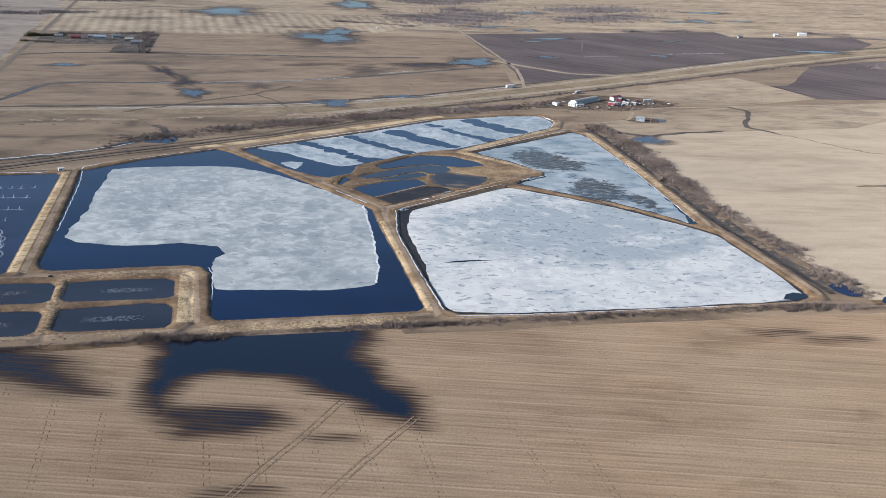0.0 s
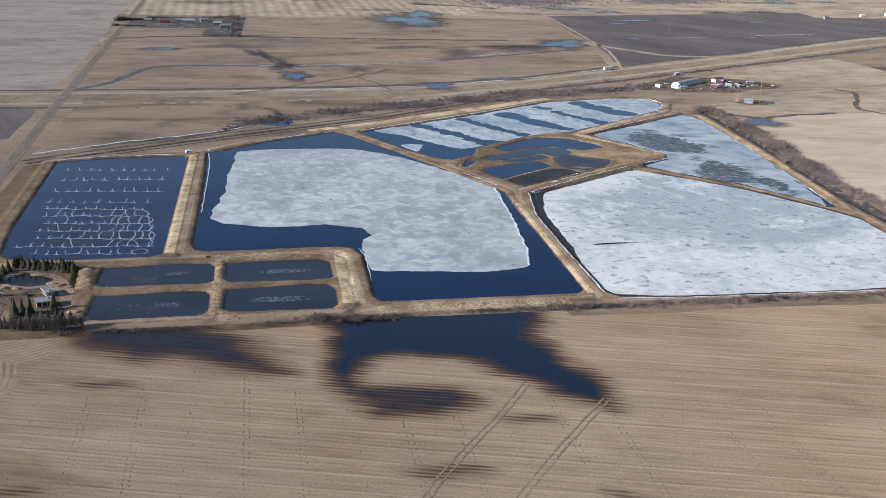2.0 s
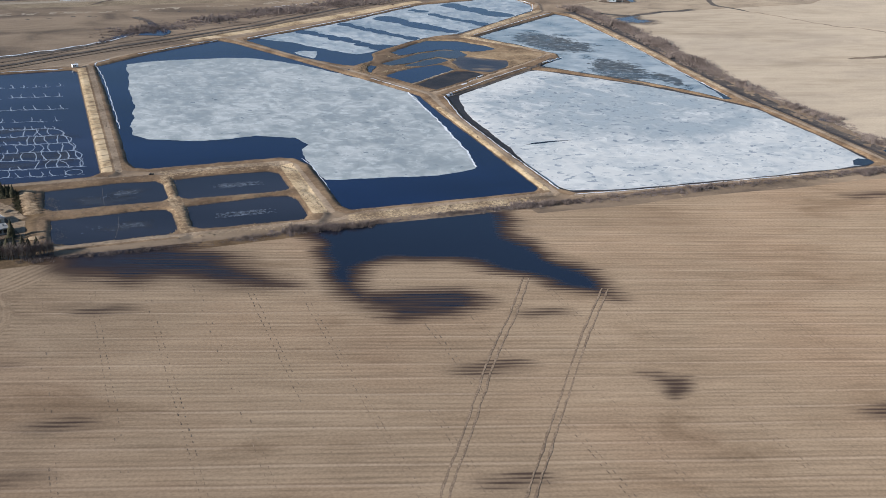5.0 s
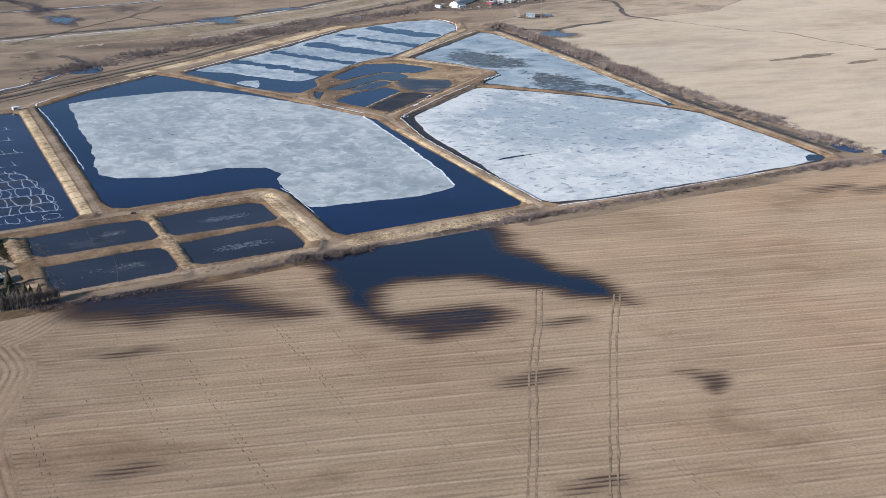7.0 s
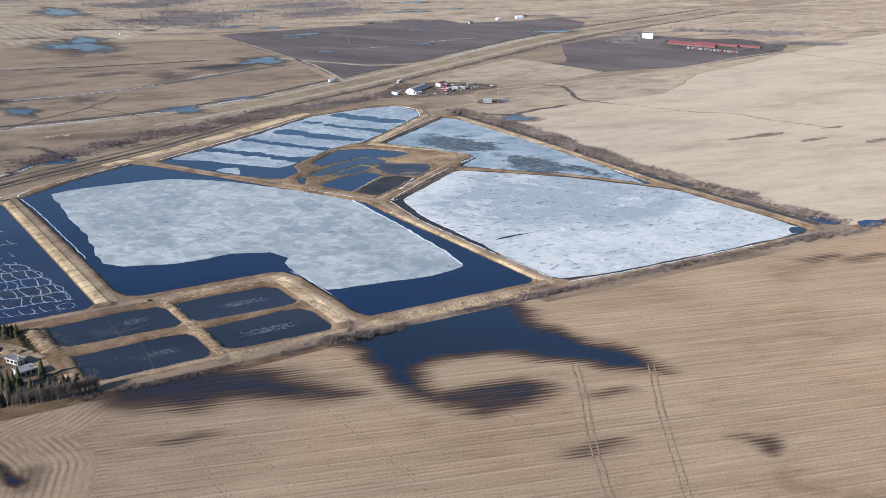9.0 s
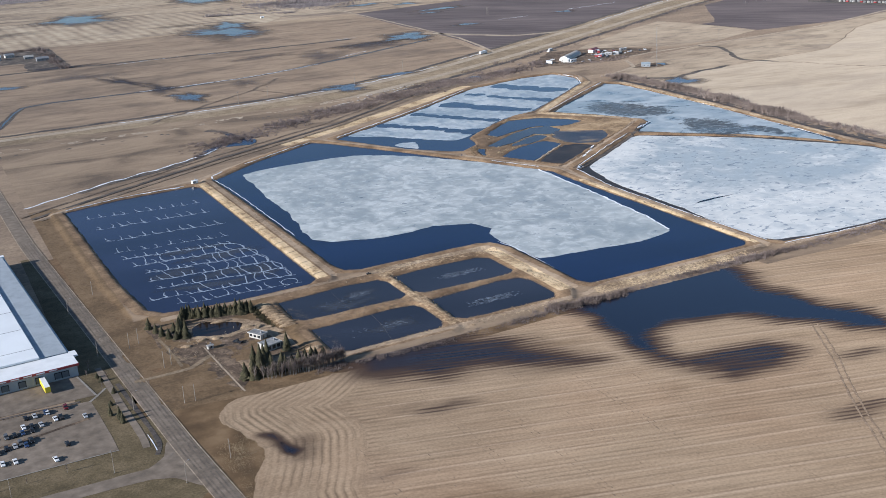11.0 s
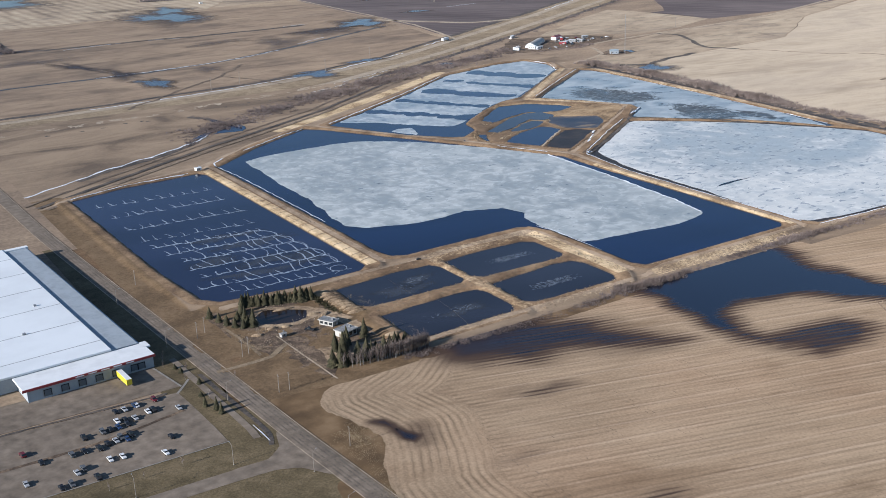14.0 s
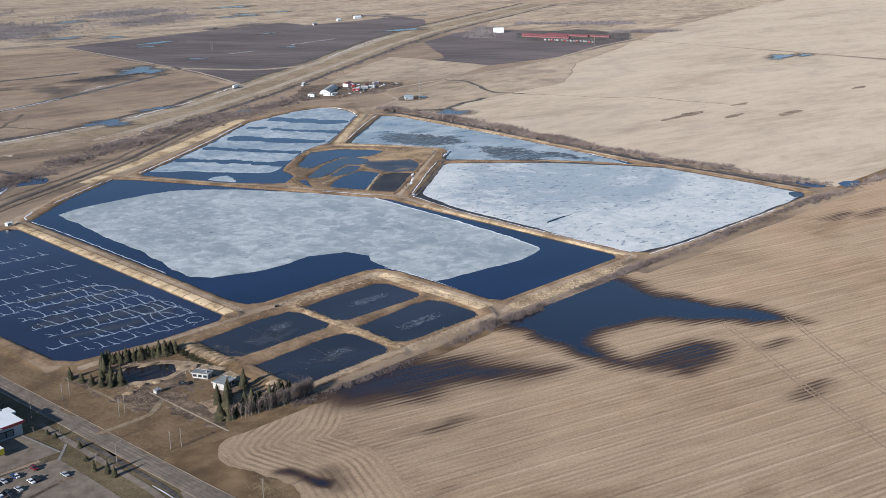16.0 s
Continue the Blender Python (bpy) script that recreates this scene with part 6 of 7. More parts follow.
for k, (a, b, w, n) in enumerate(FAR_WOODS):
    if w > 30:
        along = Vector((b[0] - a[0], b[1] - a[1])).normalized()
        side = Vector((-along.y, along.x)) * w * 0.42
        sheet("wood_floor", [(a[0] - along.x * w * 0.3, a[1] - along.y * w * 0.3), (a[0] + side.x, a[1] + side.y), (b[0] + side.x, b[1] + side.y), (b[0] + along.x * w * 0.3, b[1] + along.y * w * 0.3), (b[0] - side.x, b[1] - side.y), (a[0] - side.x, a[1] - side.y)], 0.3 + 0.005 * k, M_WOODS, 0, "brown floor of leafless woods", "ground", step=8, wobble=26, size=40, round_off=0.4)
    brush("far_woods", [a, b], w, n * 2, 7.0, M_HAZY_TWIG, "distant leafless grey woods", 60 + k, stems=16, spread=3.4, category="woods")

# ---- the farmyard ----
sheet("yard", [(-237, 688), (-212, 692), (-182, 682), (-168, 690), (-164, 650), (-166, 594), (-206, 590), (-215, 577), (-233, 632), (-236, 655)], 0.21, M_YARD, 0, "grey-brown trampled farmyard ground", "ground", step=6, wobble=1.5)
sheet("bare_earth", [(-212, 676), (-190, 673), (-180, 660), (-172, 640), (-166, 612), (-172, 606), (-180, 628), (-186, 648), (-196, 662)], 0.26, M_EARTH, 0, "bare orange-brown earth in a farmyard", "ground", step=4, wobble=2.2, size=9)
sheet("bare_earth", [(-206, 612), (-186, 608), (-176, 600), (-190, 595), (-208, 598)], 0.26, M_EARTH, 0, "bare straw-coloured earth in a farmyard", "ground", step=4, wobble=2.0, size=9)
sheet("bare_earth", [(-221, 661), (-217, 676), (-206, 680), (-194, 673), (-184, 664), (-188, 651), (-199, 646), (-212, 649)], 0.275, M_EARTH, 0, "sandy rim of a farmyard pond", "ground", step=3, wobble=2.2, size=7)
sheet("water", [(-217, 659), (-214, 672), (-205, 676), (-196, 670), (-188, 662), (-191, 654), (-201, 651), (-210, 654)], 0.31, M_BROWN, 0, "dark farmyard pond", "water", step=3, wobble=1.6, size=6)
ribbon("fence_line", [(-216, 640), (-215.2, 616), (-213.4, 576)], 0.9, 0.27, M_GRAVEL, "pale worn edge of a yard", "path", step=3, ragged=0.5)


def mound(at, turn, long, wide, high, seed):
    rng = random.Random(seed)
    bm = bmesh.new()
    bmesh.ops.create_icosphere(bm, subdivisions=2, radius=1.0)
    for v in bm.verts:
        k = 1 + 0.25 * noise.noise(v.co * 2.3 + Vector((seed, 0, 0)))
        v.co = Vector((v.co.x * long / 2 * k, v.co.y * wide / 2 * k, max(v.co.z, -0.1) * high * k))
    me = bpy.data.meshes.new("earth_mound")
    bm.to_mesh(me)
    bm.free()
    me.materials.append(M_EARTH)
    ob = new("earth_mound", me)
    ob.matrix_basis = pose(*at, 0, 0, turn)
    return tagged(ob, "long heap of bare orange-brown earth", "mound", "earth mounds")


for k in range(10):  # windrows side by side, each in the next one's shade
    u = k / 9
    x, y = -172.0 + 3.5 * u, 679 - 37 * u
    mound((x, y, height_at(x, y) - 0.3), -12, 10.5, 2.0, 2.0, k)
for x, y, l, w in ((-214, 650, 6, 3), (-207, 648, 5, 3), (-224, 646, 6, 3), (-188, 655, 8, 3), (-183, 651, 7, 3), (-198, 671, 12, 3), (-168, 604, 9, 4), (-173, 599, 8, 3)):
    mound((x, y, height_at(x, y)), random.uniform(-40, 40), l, w, 1.1, x)


def house(at, turn, wide, long, high, roof_mat, wall_mat, label, gable=0.0, windows=3, name="house"):
    top = tagged(empty(name, at, turn), label, "house")
    bm = bmesh.new()
    part("wall", box(bm, (long, wide, high), (0, 0, 0)), wall_mat, top)
    bm = bmesh.new()
    l, w = long / 2 + 0.4, wide / 2 + 0.4
    vs = [bm.verts.new(p) for p in ((-l, -w, high + 0.01), (l, -w, high + 0.01), (l, w, high + 0.01), (-l, w, high + 0.01), (-l, 0, high + 0.2 + gable), (l, 0, high + 0.2 + gable))]
    for f in ((0, 1, 5, 4), (2, 3, 4, 5), (1, 2, 5), (3, 0, 4), (3, 2, 1, 0)):
        bm.faces.new([vs[i] for i in f])
    roof = part("roof", bm, roof_mat, top)
    bm = bmesh.new()
    part("chimney", box(bm, (0.6, 0.6, 1.2), (long * 0.2, 0.2, high + gable * 0.6)), M_GREY, roof)
    for side in (-1, 1):
        for k in range(windows):
            bm = bmesh.new()
            x = -long / 2 + long * (k + 0.6) / (windows + 0.2)
            window = part("window", box(bm, (1.2, 0.08, 1.0), (x, side * (wide / 2 + 0.02), high * 0.4)), M_GLASS, top, "dark window")
            bm = bmesh.new()
            part("window_frame", box(bm, (1.5, 0.1, 0.12), (x, side * (wide / 2 + 0.03), high * 0.4 + 1.02)), M_WHITE, window)
    bm = bmesh.new()
    part("door", box(bm, (0.95, 0.08, 2.0), (-long / 2 + 1.0, -wide / 2 - 0.03, 0.05)), M_WOOD, top, "brown door")
    return top


def flat_house(at, turn, long, wide, high, wall_mat, label, openings):
    """A flat-roofed house: walls, roof slab with a pale fascia, roof curbs, dark openings on all sides."""
    top = tagged(empty("house", at, turn), label, "house")
    block("wall", top, -long / 2, long / 2, -wide / 2, wide / 2, 0, high, wall_mat)
    roof = block("roof", top, -long / 2 - 0.5, long / 2 + 0.5, -wide / 2 - 0.5, wide / 2 + 0.5, high, high + 0.28, M_ROOF_WORN, "pale worn flat roof")
    for x0, x1, y0, y1 in ((-long / 2 - 0.6, long / 2 + 0.6, -wide / 2 - 0.62, -wide / 2 - 0.5), (-long / 2 - 0.6, long / 2 + 0.6, wide / 2 + 0.5, wide / 2 + 0.62), (-long / 2 - 0.62, -long / 2 - 0.5, -wide / 2 - 0.5, wide / 2 + 0.5), (long / 2 + 0.5, long / 2 + 0.62, -wide / 2 - 0.5, wide / 2 + 0.5)):
        block("fascia", roof, x0, x1, y0, y1, high - 0.12, high + 0.42, M_OFFWHITE, "off-white fascia board")
    for k in range(3):
        x = -long / 2 + long * (k + 0.5) / 3
        block("roof_curb", roof, x - 0.12, x + 0.12, -wide / 2, wide / 2, high + 0.28, high + 0.36, M_GREY)
    block("chimney", top, long * 0.28, long * 0.28 + 0.8, -0.4, 0.4, high + 0.28, high + 1.3, M_GREY, "grey chimney")
    for side in (-1, 1):
        for k in range(openings):
            x = -long / 2 + long * (k + 0.5) / openings
            half = long / openings * 0.34
            y = side * wide / 2
            window = block("window", top, x - half, x + half, min(y, y + side * 0.06), max(y, y + side * 0.06), 0.8, high - 0.5, M_GLASS, "wide dark window")
            block("sill", window, x - half - 0.1, x + half + 0.1, min(y, y + side * 0.2), max(y, y + side * 0.2), 0.68, 0.79, M_OFFWHITE)
        x = side * long / 2
        block("door", top, min(x, x + side * 0.07), max(x, x + side * 0.07), -0.6, 0.5, 0.02, 2.1, M_WOOD, "brown door")
    return top


M_ROOF_WORN = painted("worn pale roofing", (0.29, 0.29, 0.28), 0.8, 0, 0.45, 2.2)
flat_house((-187.5, 637.5, 0.2), -62, 8.5, 4.4, 2.6, M_OFFWHITE, "low off-white house with a worn flat roof in a farmyard", 3)
flat_house((-186.5, 619.5, 0.2), 16, 8.5, 7.0, 3.2, M_OFFWHITE, "flat-roofed off-white house with wide dark windows among spruces", 3)
house((-213.5, 637, 0.2), 10, 2.2, 2.9, 1.8, M_ROOF_WORN, M_OFFWHITE, "small off-white shed in a bare farmyard", 0.3, 1, "shed")
park("k", -199, 636, 0.21, 40)

# ---- the machine yard beyond the ponds ----
sheet("yard", [(392, 1300), (412, 1342), (470, 1398), (545, 1372), (588, 1322), (560, 1292), (500, 1278), (430, 1282)], 0.12, M_YARD, 0, "grey-brown machine yard", "ground", step=8, wobble=3)
sheet("yard", [(478, 1195), (470, 1215), (500, 1228), (520, 1212), (505, 1190)], 0.13, M_YARD, 0, "bare ground round a hut", "ground", step=8, wobble=2)


def quonset(at, turn, wide, long, high):
    top = tagged(empty("quonset_shed", at, turn), "long pale grey arched metal shed with a white front", "shed")
    n, ring = 14, []
    verts, faces = [], []
    cuts = 12
    for j in range(cuts + 1):
        for i in range(n + 1):
            a = math.pi * i / n
            bulge = 1 + (0.012 if j % 2 else 0)
            verts.append((-math.cos(a) * wide / 2 * bulge, (j / cuts - 0.5) * long, math.sin(a) * high * bulge))
    for j in range(cuts):
        for i in range(n):
            b = j * (n + 1) + i
            faces.append((b, b + 1, b + n + 2, b + n + 1))
    roof = new("arched_roof", mesh_of("arched_roof", verts, faces, M_ROOF_PALE))
    roof.parent = top
    for s in (-1, 1):
        bm = bmesh.new()
        bm.faces.new([bm.verts.new((-math.cos(math.pi * i / n) * wide / 2 * 0.99, s * long / 2, math.sin(math.pi * i / n) * high * 0.99)) for i in range(n + 1)])
        wall = part("end_wall", bm, M_WHITE, top, "white end wall")
        bm = bmesh.new()
        part("sliding_door", box(bm, (wide * 0.32, 0.15, high * 0.55), (0, s * (long / 2 + 0.1), 0)), M_GREY, wall, "grey sliding door")
    return top


M_ROOF_PALE = painted("galvanised roof", (0.43, 0.4, 0.35), 0.5, 0.0, 0.2, 6)
quonset((464, 1335, 0.12), -52, 13, 52, 5.6)
house((440, 1309, 0.12), -52, 7, 9, 4.0, M_ROOF, M_WHITE, "white office hut in front of a metal shed", 0.6, 3)
house((489, 1205, 0.13), -30, 7, 10, 3.4, M_ROOF_GREY, M_CLAD, "blue-grey metal hut in a dry meadow", 1.6, 2)
house((512, 1352, 0.12), 20, 8, 14, 4.0, M_REDROOF, M_WHITE, "white shed with a red roof in a machine yard", 1.8, 3, "shed")
for i, (x, y) in enumerate([(492, 1310), (500, 1322), (515, 1330), (523, 1358), (485, 1307), (482, 1291), (497, 1299), (503, 1304), (516, 1309), (524, 1319), (536, 1313), (545, 1316), (471, 1402), (420, 1318), (428, 1331), (437, 1336), (412, 1310), (530, 1328), (468, 1296), (455, 1292), (508, 1340), (519, 1343), (528, 1349), (537, 1340), (541, 1330), (552, 1322), (560, 1314), (548, 1338), (506, 1313), (496, 1330), (534, 1320), (572, 1318), (440, 1298), (448, 1303)]):
    park("wpwrspgkws"[i % 10], x, y, 0.14, random.uniform(0, 360))
    if i % 4 == 0:
        house((x + 7, y + 5, 0.13), random.uniform(0, 180), 3, 9, 3.2, M_ROOF, (M_WHITE, M_RED, M_GREY, M_GREY)[i // 4 % 4], "boxy site trailer in a machine yard", 0.1, 2, "site_trailer")


def big_truck(at, turn):
    top = tagged(empty("truck", at, turn), "white box truck standing beside the highway", "truck")
    bm = bmesh.new()
    part("cargo_box", box(bm, (3.0, 14, 3.4), (0, -1, 1.0), 0.06), M_WHITE, top)
    bm = bmesh.new()
    part("cab", box(bm, (2.6, 2.6, 2.6), (0, 7.6, 0.7), 0.25), M_WHITE, top)
    bm = bmesh.new()
    part("windscreen", box(bm, (2.2, 0.06, 0.9), (0, 8.92, 2.1)), M_GLASS, top)
    for y in (-6, -4.6, 4.5, 7.4):
        for x in (-1.1, 1.1):
            bm = bmesh.new()
            part("wheel", tube(bm, (x - 0.2, y, 0.5), (x + 0.2, y, 0.5), 0.5, 0.5, 10), M_BLACK, top)
    return top


big_truck((398, 1455, 0.18), -60)


def mast(at, high):
    top = tagged(empty("radio_mast", at), "thin lattice radio mast", "mast")
    for k in range(3):
        a = k * math.tau / 3
        bm = bmesh.new()
        part("leg", tube(bm, (0.6 * math.cos(a), 0.6 * math.sin(a), 0), (0.3 * math.cos(a), 0.3 * math.sin(a), high), 0.09, 0.07, 4), M_GREY, top)
    for k in range(int(high / 2.5)):
        bm = bmesh.new()
        z = k * 2.5
        part("brace", tube(bm, (0.55, 0, z), (-0.28, 0.48 * (-1) ** k, z + 2.4), 0.05, 0.05, 4), M_GREY, top)
    return top


mast((327, 2236, 0.05), 50)
mast((497, 1194, 0.05), 48)
house((327, 2226, 0.05), 0, 4, 6, 3, M_ROOF, M_WHITE, "small white hut at the foot of a mast", 0.4, 1, "hut")

# ---- farms far off ----
M_YARD_DARK = mottled("dark littered farm soil", (0.05, 0.042, 0.036), (0.095, 0.078, 0.065), (0.2, 0.165, 0.13), (22, 6, 2), 0.95)
ribbon("ditch", [(-296, 1790), (-240, 1815), (-160, 1822), (-60, 1810), (60, 1796), (200, 1775), (330, 1770)], 12, 0.12, M_DITCH, "dark wet swale in front of a farm", "ditch", step=12, wobble=5, ragged=0.7)
sheet("yard", [(-305, 2090), (-95, 2100), (-98, 1812), (-115, 1812), (-160, 1832), (-158, 1930), (-300, 1940)], 0.09, M_YARD_DARK, 0, "dark farmstead ground with hedges", "ground", step=15, wobble=6, size=30)
for x, y, t_, w, l, h, rm, wm, label in ((-231, 2012, 0, 9, 16, 4, M_REDROOF, M_REDROOF, "red barn on a distant farm"), (-262, 2034, 5, 7, 14, 3, M_GREY, M_OFFWHITE, "white shed on a distant farm"), (-205, 2030, 0, 6, 14, 3, M_GREY, M_GREY, "white long shed on a distant farm"),
                                         (-190, 2005, 0, 10, 20, 5, M_ROOF_GREY, M_GREY, "grey shed on a distant farm"), (-165, 2030, 10, 9, 14, 4, M_GREY, M_OFFWHITE, "off-white farmhouse with a grey roof"), (-140, 1985, 4, 5, 14, 3, M_OFFWHITE, M_GREY, "pale low shed on a distant farm"), (-125, 1940, 4, 8, 18, 4, M_GREY, M_GREY, "grey low shed on a distant farm"),
                                         (1182, 1682, -40, 11, 20, 7, M_ROOF, M_WHITE, "bright white machine hall far off"), (1216, 2152, -10, 9, 17, 4, M_ROOF, M_WHITE, "white building beside a far road"), (1150, 2140, 0, 7, 9, 3, M_ROOF, M_WHITE, "small white far building"),
                                         (-312, 2812, 0, 7, 12, 4, M_OFFWHITE, M_OFFWHITE, "white house on a far farm"), (-240, 2810, 0, 6, 14, 4, M_OFFWHITE, M_OFFWHITE, "white shed on a far farm"), (1050, 2100, 0, 6, 9, 3, M_GREY, M_OFFWHITE, "white shed at a field edge")):
    house((x, y, 0.1), t_, w, l, h, rm, wm, label, 2.5, 3, "barn" if "barn" in label or "shed" in label or "hall" in label else "farmhouse")
brush("hedge", [(-112, 2125), (-110, 1815)], 12, 260, 8, M_TWIG_DARK, "dark shelter hedge of a farm", 90, stems=18, spread=2.6, category="hedge")
brush("hedge", [(-314, 2050), (-262, 2058)], 14, 220, 9, M_SPRUCE, "dark spruce shelter belt of a farm", 91, stems=22, spread=2.2, category="hedge")
brush("hedge", [(-310, 1968), (-262, 1964)], 6, 110, 6, M_SPRUCE, "dark low hedge of a farm", 92, stems=18, spread=2.0, category="hedge")
brush("hedge", [(-270, 2090), (-110, 2100)], 8, 220, 5, M_TWIG_DARK, "dark hedge behind a farm", 93, stems=14, spread=2.2, category="hedge")
# long red sheds and stored machines beyond the black field
sheet("yard", [(1100, 1560), (1190, 1640), (1330, 1600), (1330, 1470), (1240, 1400), (1120, 1420)], 0.12, M_DITCH, 0, "dark yard of a machine dealer", "ground", step=15, wobble=6, size=30)
for k, (ax, ay, bx, by) in enumerate(((1154, 1593, 1180, 1500), (1175, 1612, 1200, 1520), (1205, 1575, 1228, 1492), (1232, 1500, 1245, 1455))):
    long = math.hypot(bx - ax, by - ay)
    house(((ax + bx) / 2, (ay + by) / 2, 0.13), math.degrees(math.atan2(by - ay, bx - ax)), 7, long, 2.2, M_REDROOF, M_REDROOF, "long low shed with a red roof", 1.5, 6, "long_shed")
for k in range(16):
    u = k / 15
    house((1131 + 24 * u + random.uniform(-2, 2), 1516 - 92 * u, 0.13), random.uniform(60, 90), 2.6, 4.5, 2.4, M_OFFWHITE, (M_OFFWHITE, M_GREY, M_RED, M_GREY)[k % 4], "pale machine parked in a row", 0.2, 1, "parked_machine")
for x, y in ((1120, 1395), (1230, 1398), (640, 1880), (640, 1876), (1242, 1400), (700, 1320), (50, 1345), (250, 1400), (10, 1330), (163, 1352)):
    copy_thing(pole, pose(x, y, 0.1, 0, 0, 30)).scale = (1.6, 1.6, 1.6)

# ---- snow left along banks ----
M_BUBBLE = painted("thin bubbles", (0.25, 0.29, 0.34), 0.7, 0, 0.3, 2)
M_FOAM = painted("white foam", (0.34, 0.4, 0.475), 0.7, 0, 0.3, 4)
SNOW = [([(-112.5, 990), (-110, 948), (-109.5, 886), (-109.5, 800)], 0.6), ([(-114, 990), (-112, 1002), (-100, 1013)], 1.6), ([(-75, 1028), (-20, 1062), (2, 1073)], 0.9), ([(140, 829), (131.5, 770), (131.2, 690), (132.5, 604)], 0.9), ([(143, 831), (150, 836)], 3.0)]
SNOW += [([(250, 1047), (308, 1092), (380, 1144)], 0.7), ([(268, 921), (297, 941)], 1.6), ([(146, 836), (205, 880), (246, 908)], 0.7), ([(-1.4, 640), (-1.2, 690), (-4, 704)], 0.6), ([(30, 1075), (77, 1104), (154, 1153), (240, 1214)], 1.2), ([(120, 855), (100, 898)], 1.0),
        ([(392, 1110), (386, 970), (377, 870), (369, 780)], 0.7), ([(137, 593), (200, 590), (300, 590)], 0.9), ([(-236, 969), (-194, 981), (-140, 984)], 1.1), ([(378, 1230), (382, 1198), (364, 1160)], 0.8)]
SNOW += [([(116.5, 850), (113, 773), (106, 690), (100, 660)], 1.3)]
for pts, w in SNOW:
    ribbon("snow_bank", pts, w, 0.42, M_SNOW, "thin line of old snow along a pond bank", "snow", kind="", step=3, wobble=0.8, size=8, ragged=1.2, drape=height_at)
for pts, w in (([(-262, 1001), (-219, 1025), (-188, 1044), (-153, 1059), (-115, 1079), (-87, 1100), (-60, 1133)], 5.2), ([(-130, 1313), (-80, 1314), (9, 1320), (128, 1338)], 4.5), ([(165, 1348), (200, 1361), (300, 1403)], 5.0), ([(352, 1436), (400, 1463)], 4.5), ([(700, 1628), (900, 1752), (1000, 1805)], 4.0),
               ([(-70, 1507), (60, 1512), (140, 1530), (190, 1553)], 4.5), ([(236, 1588), (290, 1618)], 4.0), ([(-40, 1790), (60, 1800), (130, 1780)], 3.0), ([(120, 1262), (220, 1300)], 2.0), ([(90, 1235), (200, 1280)], 2.0), ([(620, 1800), (680, 1800)], 4.0), ([(780, 1830), (900, 1850)], 4.0), ([(300, 1780), (340, 1780)], 3.0)):
    ribbon("snow_line", pts, w * 0.4, 0.36 if pts[0][1] < 1100 else 0.2, M_SNOW, "broken line of drifted snow", "snow", kind="", step=5, wobble=3, size=14, ragged=1.35)

house((-130, 989, height_at(-130, 989) - 0.15), 15, 3.0, 4.6, 2.4, M_ROOF, M_WHITE, "small white pump hut on the corner of a dike", 0.2, 1, "pump_hut")
park("k", -100, 692.5, height_at(-100, 692.5), 80, "small dark utility buggy standing on a dike track").scale = (0.62, 0.55, 0.7)

for pts, w in (([(143, 830), (192, 862), (250, 904), (284, 936)], 3.4), ([(257, 905), (274, 894), (299, 861), (329, 816), (355, 772), (365, 752)], 2.4), ([(249, 1040), (296, 1077), (376, 1133)], 1.6)):
    ribbon("ditch", pts, w, 0.5, M_DITCH, "dark wet shoulder of a narrow dike", "ditch", step=3, wobble=0.5, size=12, ragged=0.5, drape=height_at)
ribbon("dry_bar", [(129, 874), (150, 891), (169, 906), (178, 913)], 2.2, 0.4, M_GRAVEL, "pale dry bar between a pool and black mud", "ground", step=2, wobble=0.8, size=8, ragged=0.8, drape=height_at)
ribbon("snow_bank", [(166, 860), (182, 874), (197, 890)], 1.5, 0.42, M_SNOW, "thin line of old snow along black mud", "snow", kind="", step=2, wobble=0.8, size=7, ragged=1.3, drape=height_at)

# ---- seams across the straw slope ----
for k in range(22):
    y = 713 + k * 12.3
    pts = [(-129.0, y), (-125.0, y + 0.6), (-121.2, y + 1.5)]
    line, verts, faces = curve_points(pts, 0.8, False, 0.15, 3), [], []
    for i, (x, yy) in enumerate(line):
        verts += [(x, yy - 0.32, height_at(x, yy) + 0.12), (x, yy + 0.32, height_at(x, yy) + 0.12)]
        if i:
            a = 2 * i
            faces.append((a - 2, a, a + 1, a - 1))
    tagged(new("straw_seam", mesh_of("straw_seam", verts, faces, M_TYRE)), "dark seam between straw mats on a slope", "seam", "straw seams", "structure")

# ---- foam of the aerators ----
def foam_line(verts, faces, pts, width, z, taper=0.0):
    """taper: how far the strip thins out towards its end."""
    line = [Vector((*p, 0)) for p in pts]
    for i, p in enumerate(line):
        way = (line[min(i + 1, len(line) - 1)] - line[max(i - 1, 0)]).normalized()
        side = Vector((way.y, -way.x, 0)) * width / 2 * random.uniform(0.55, 1.35) * (1 - taper * i / len(line))
        verts += [(p.x - side.x, p.y - side.y, z), (p.x + side.x, p.y + side.y, z)]
        if i:
            a = len(verts) - 4
            faces.append((a, a + 1, a + 3, a + 2))


def foam(name, lines, width, label, z=0.29, mat=None):
    """lines: points, or points with a width and a taper of their own."""
    verts, faces = [], []
    for pts in lines:
        if isinstance(pts[0], list):
            foam_line(verts, faces, pts[0], pts[1], z + random.uniform(0, 0.004), pts[2])
        else:
            foam_line(verts, faces, pts, width, z)
    return tagged(new(name, mesh_of(name, verts, faces, mat or M_FOAM)), label, "foam", kind="stuff")


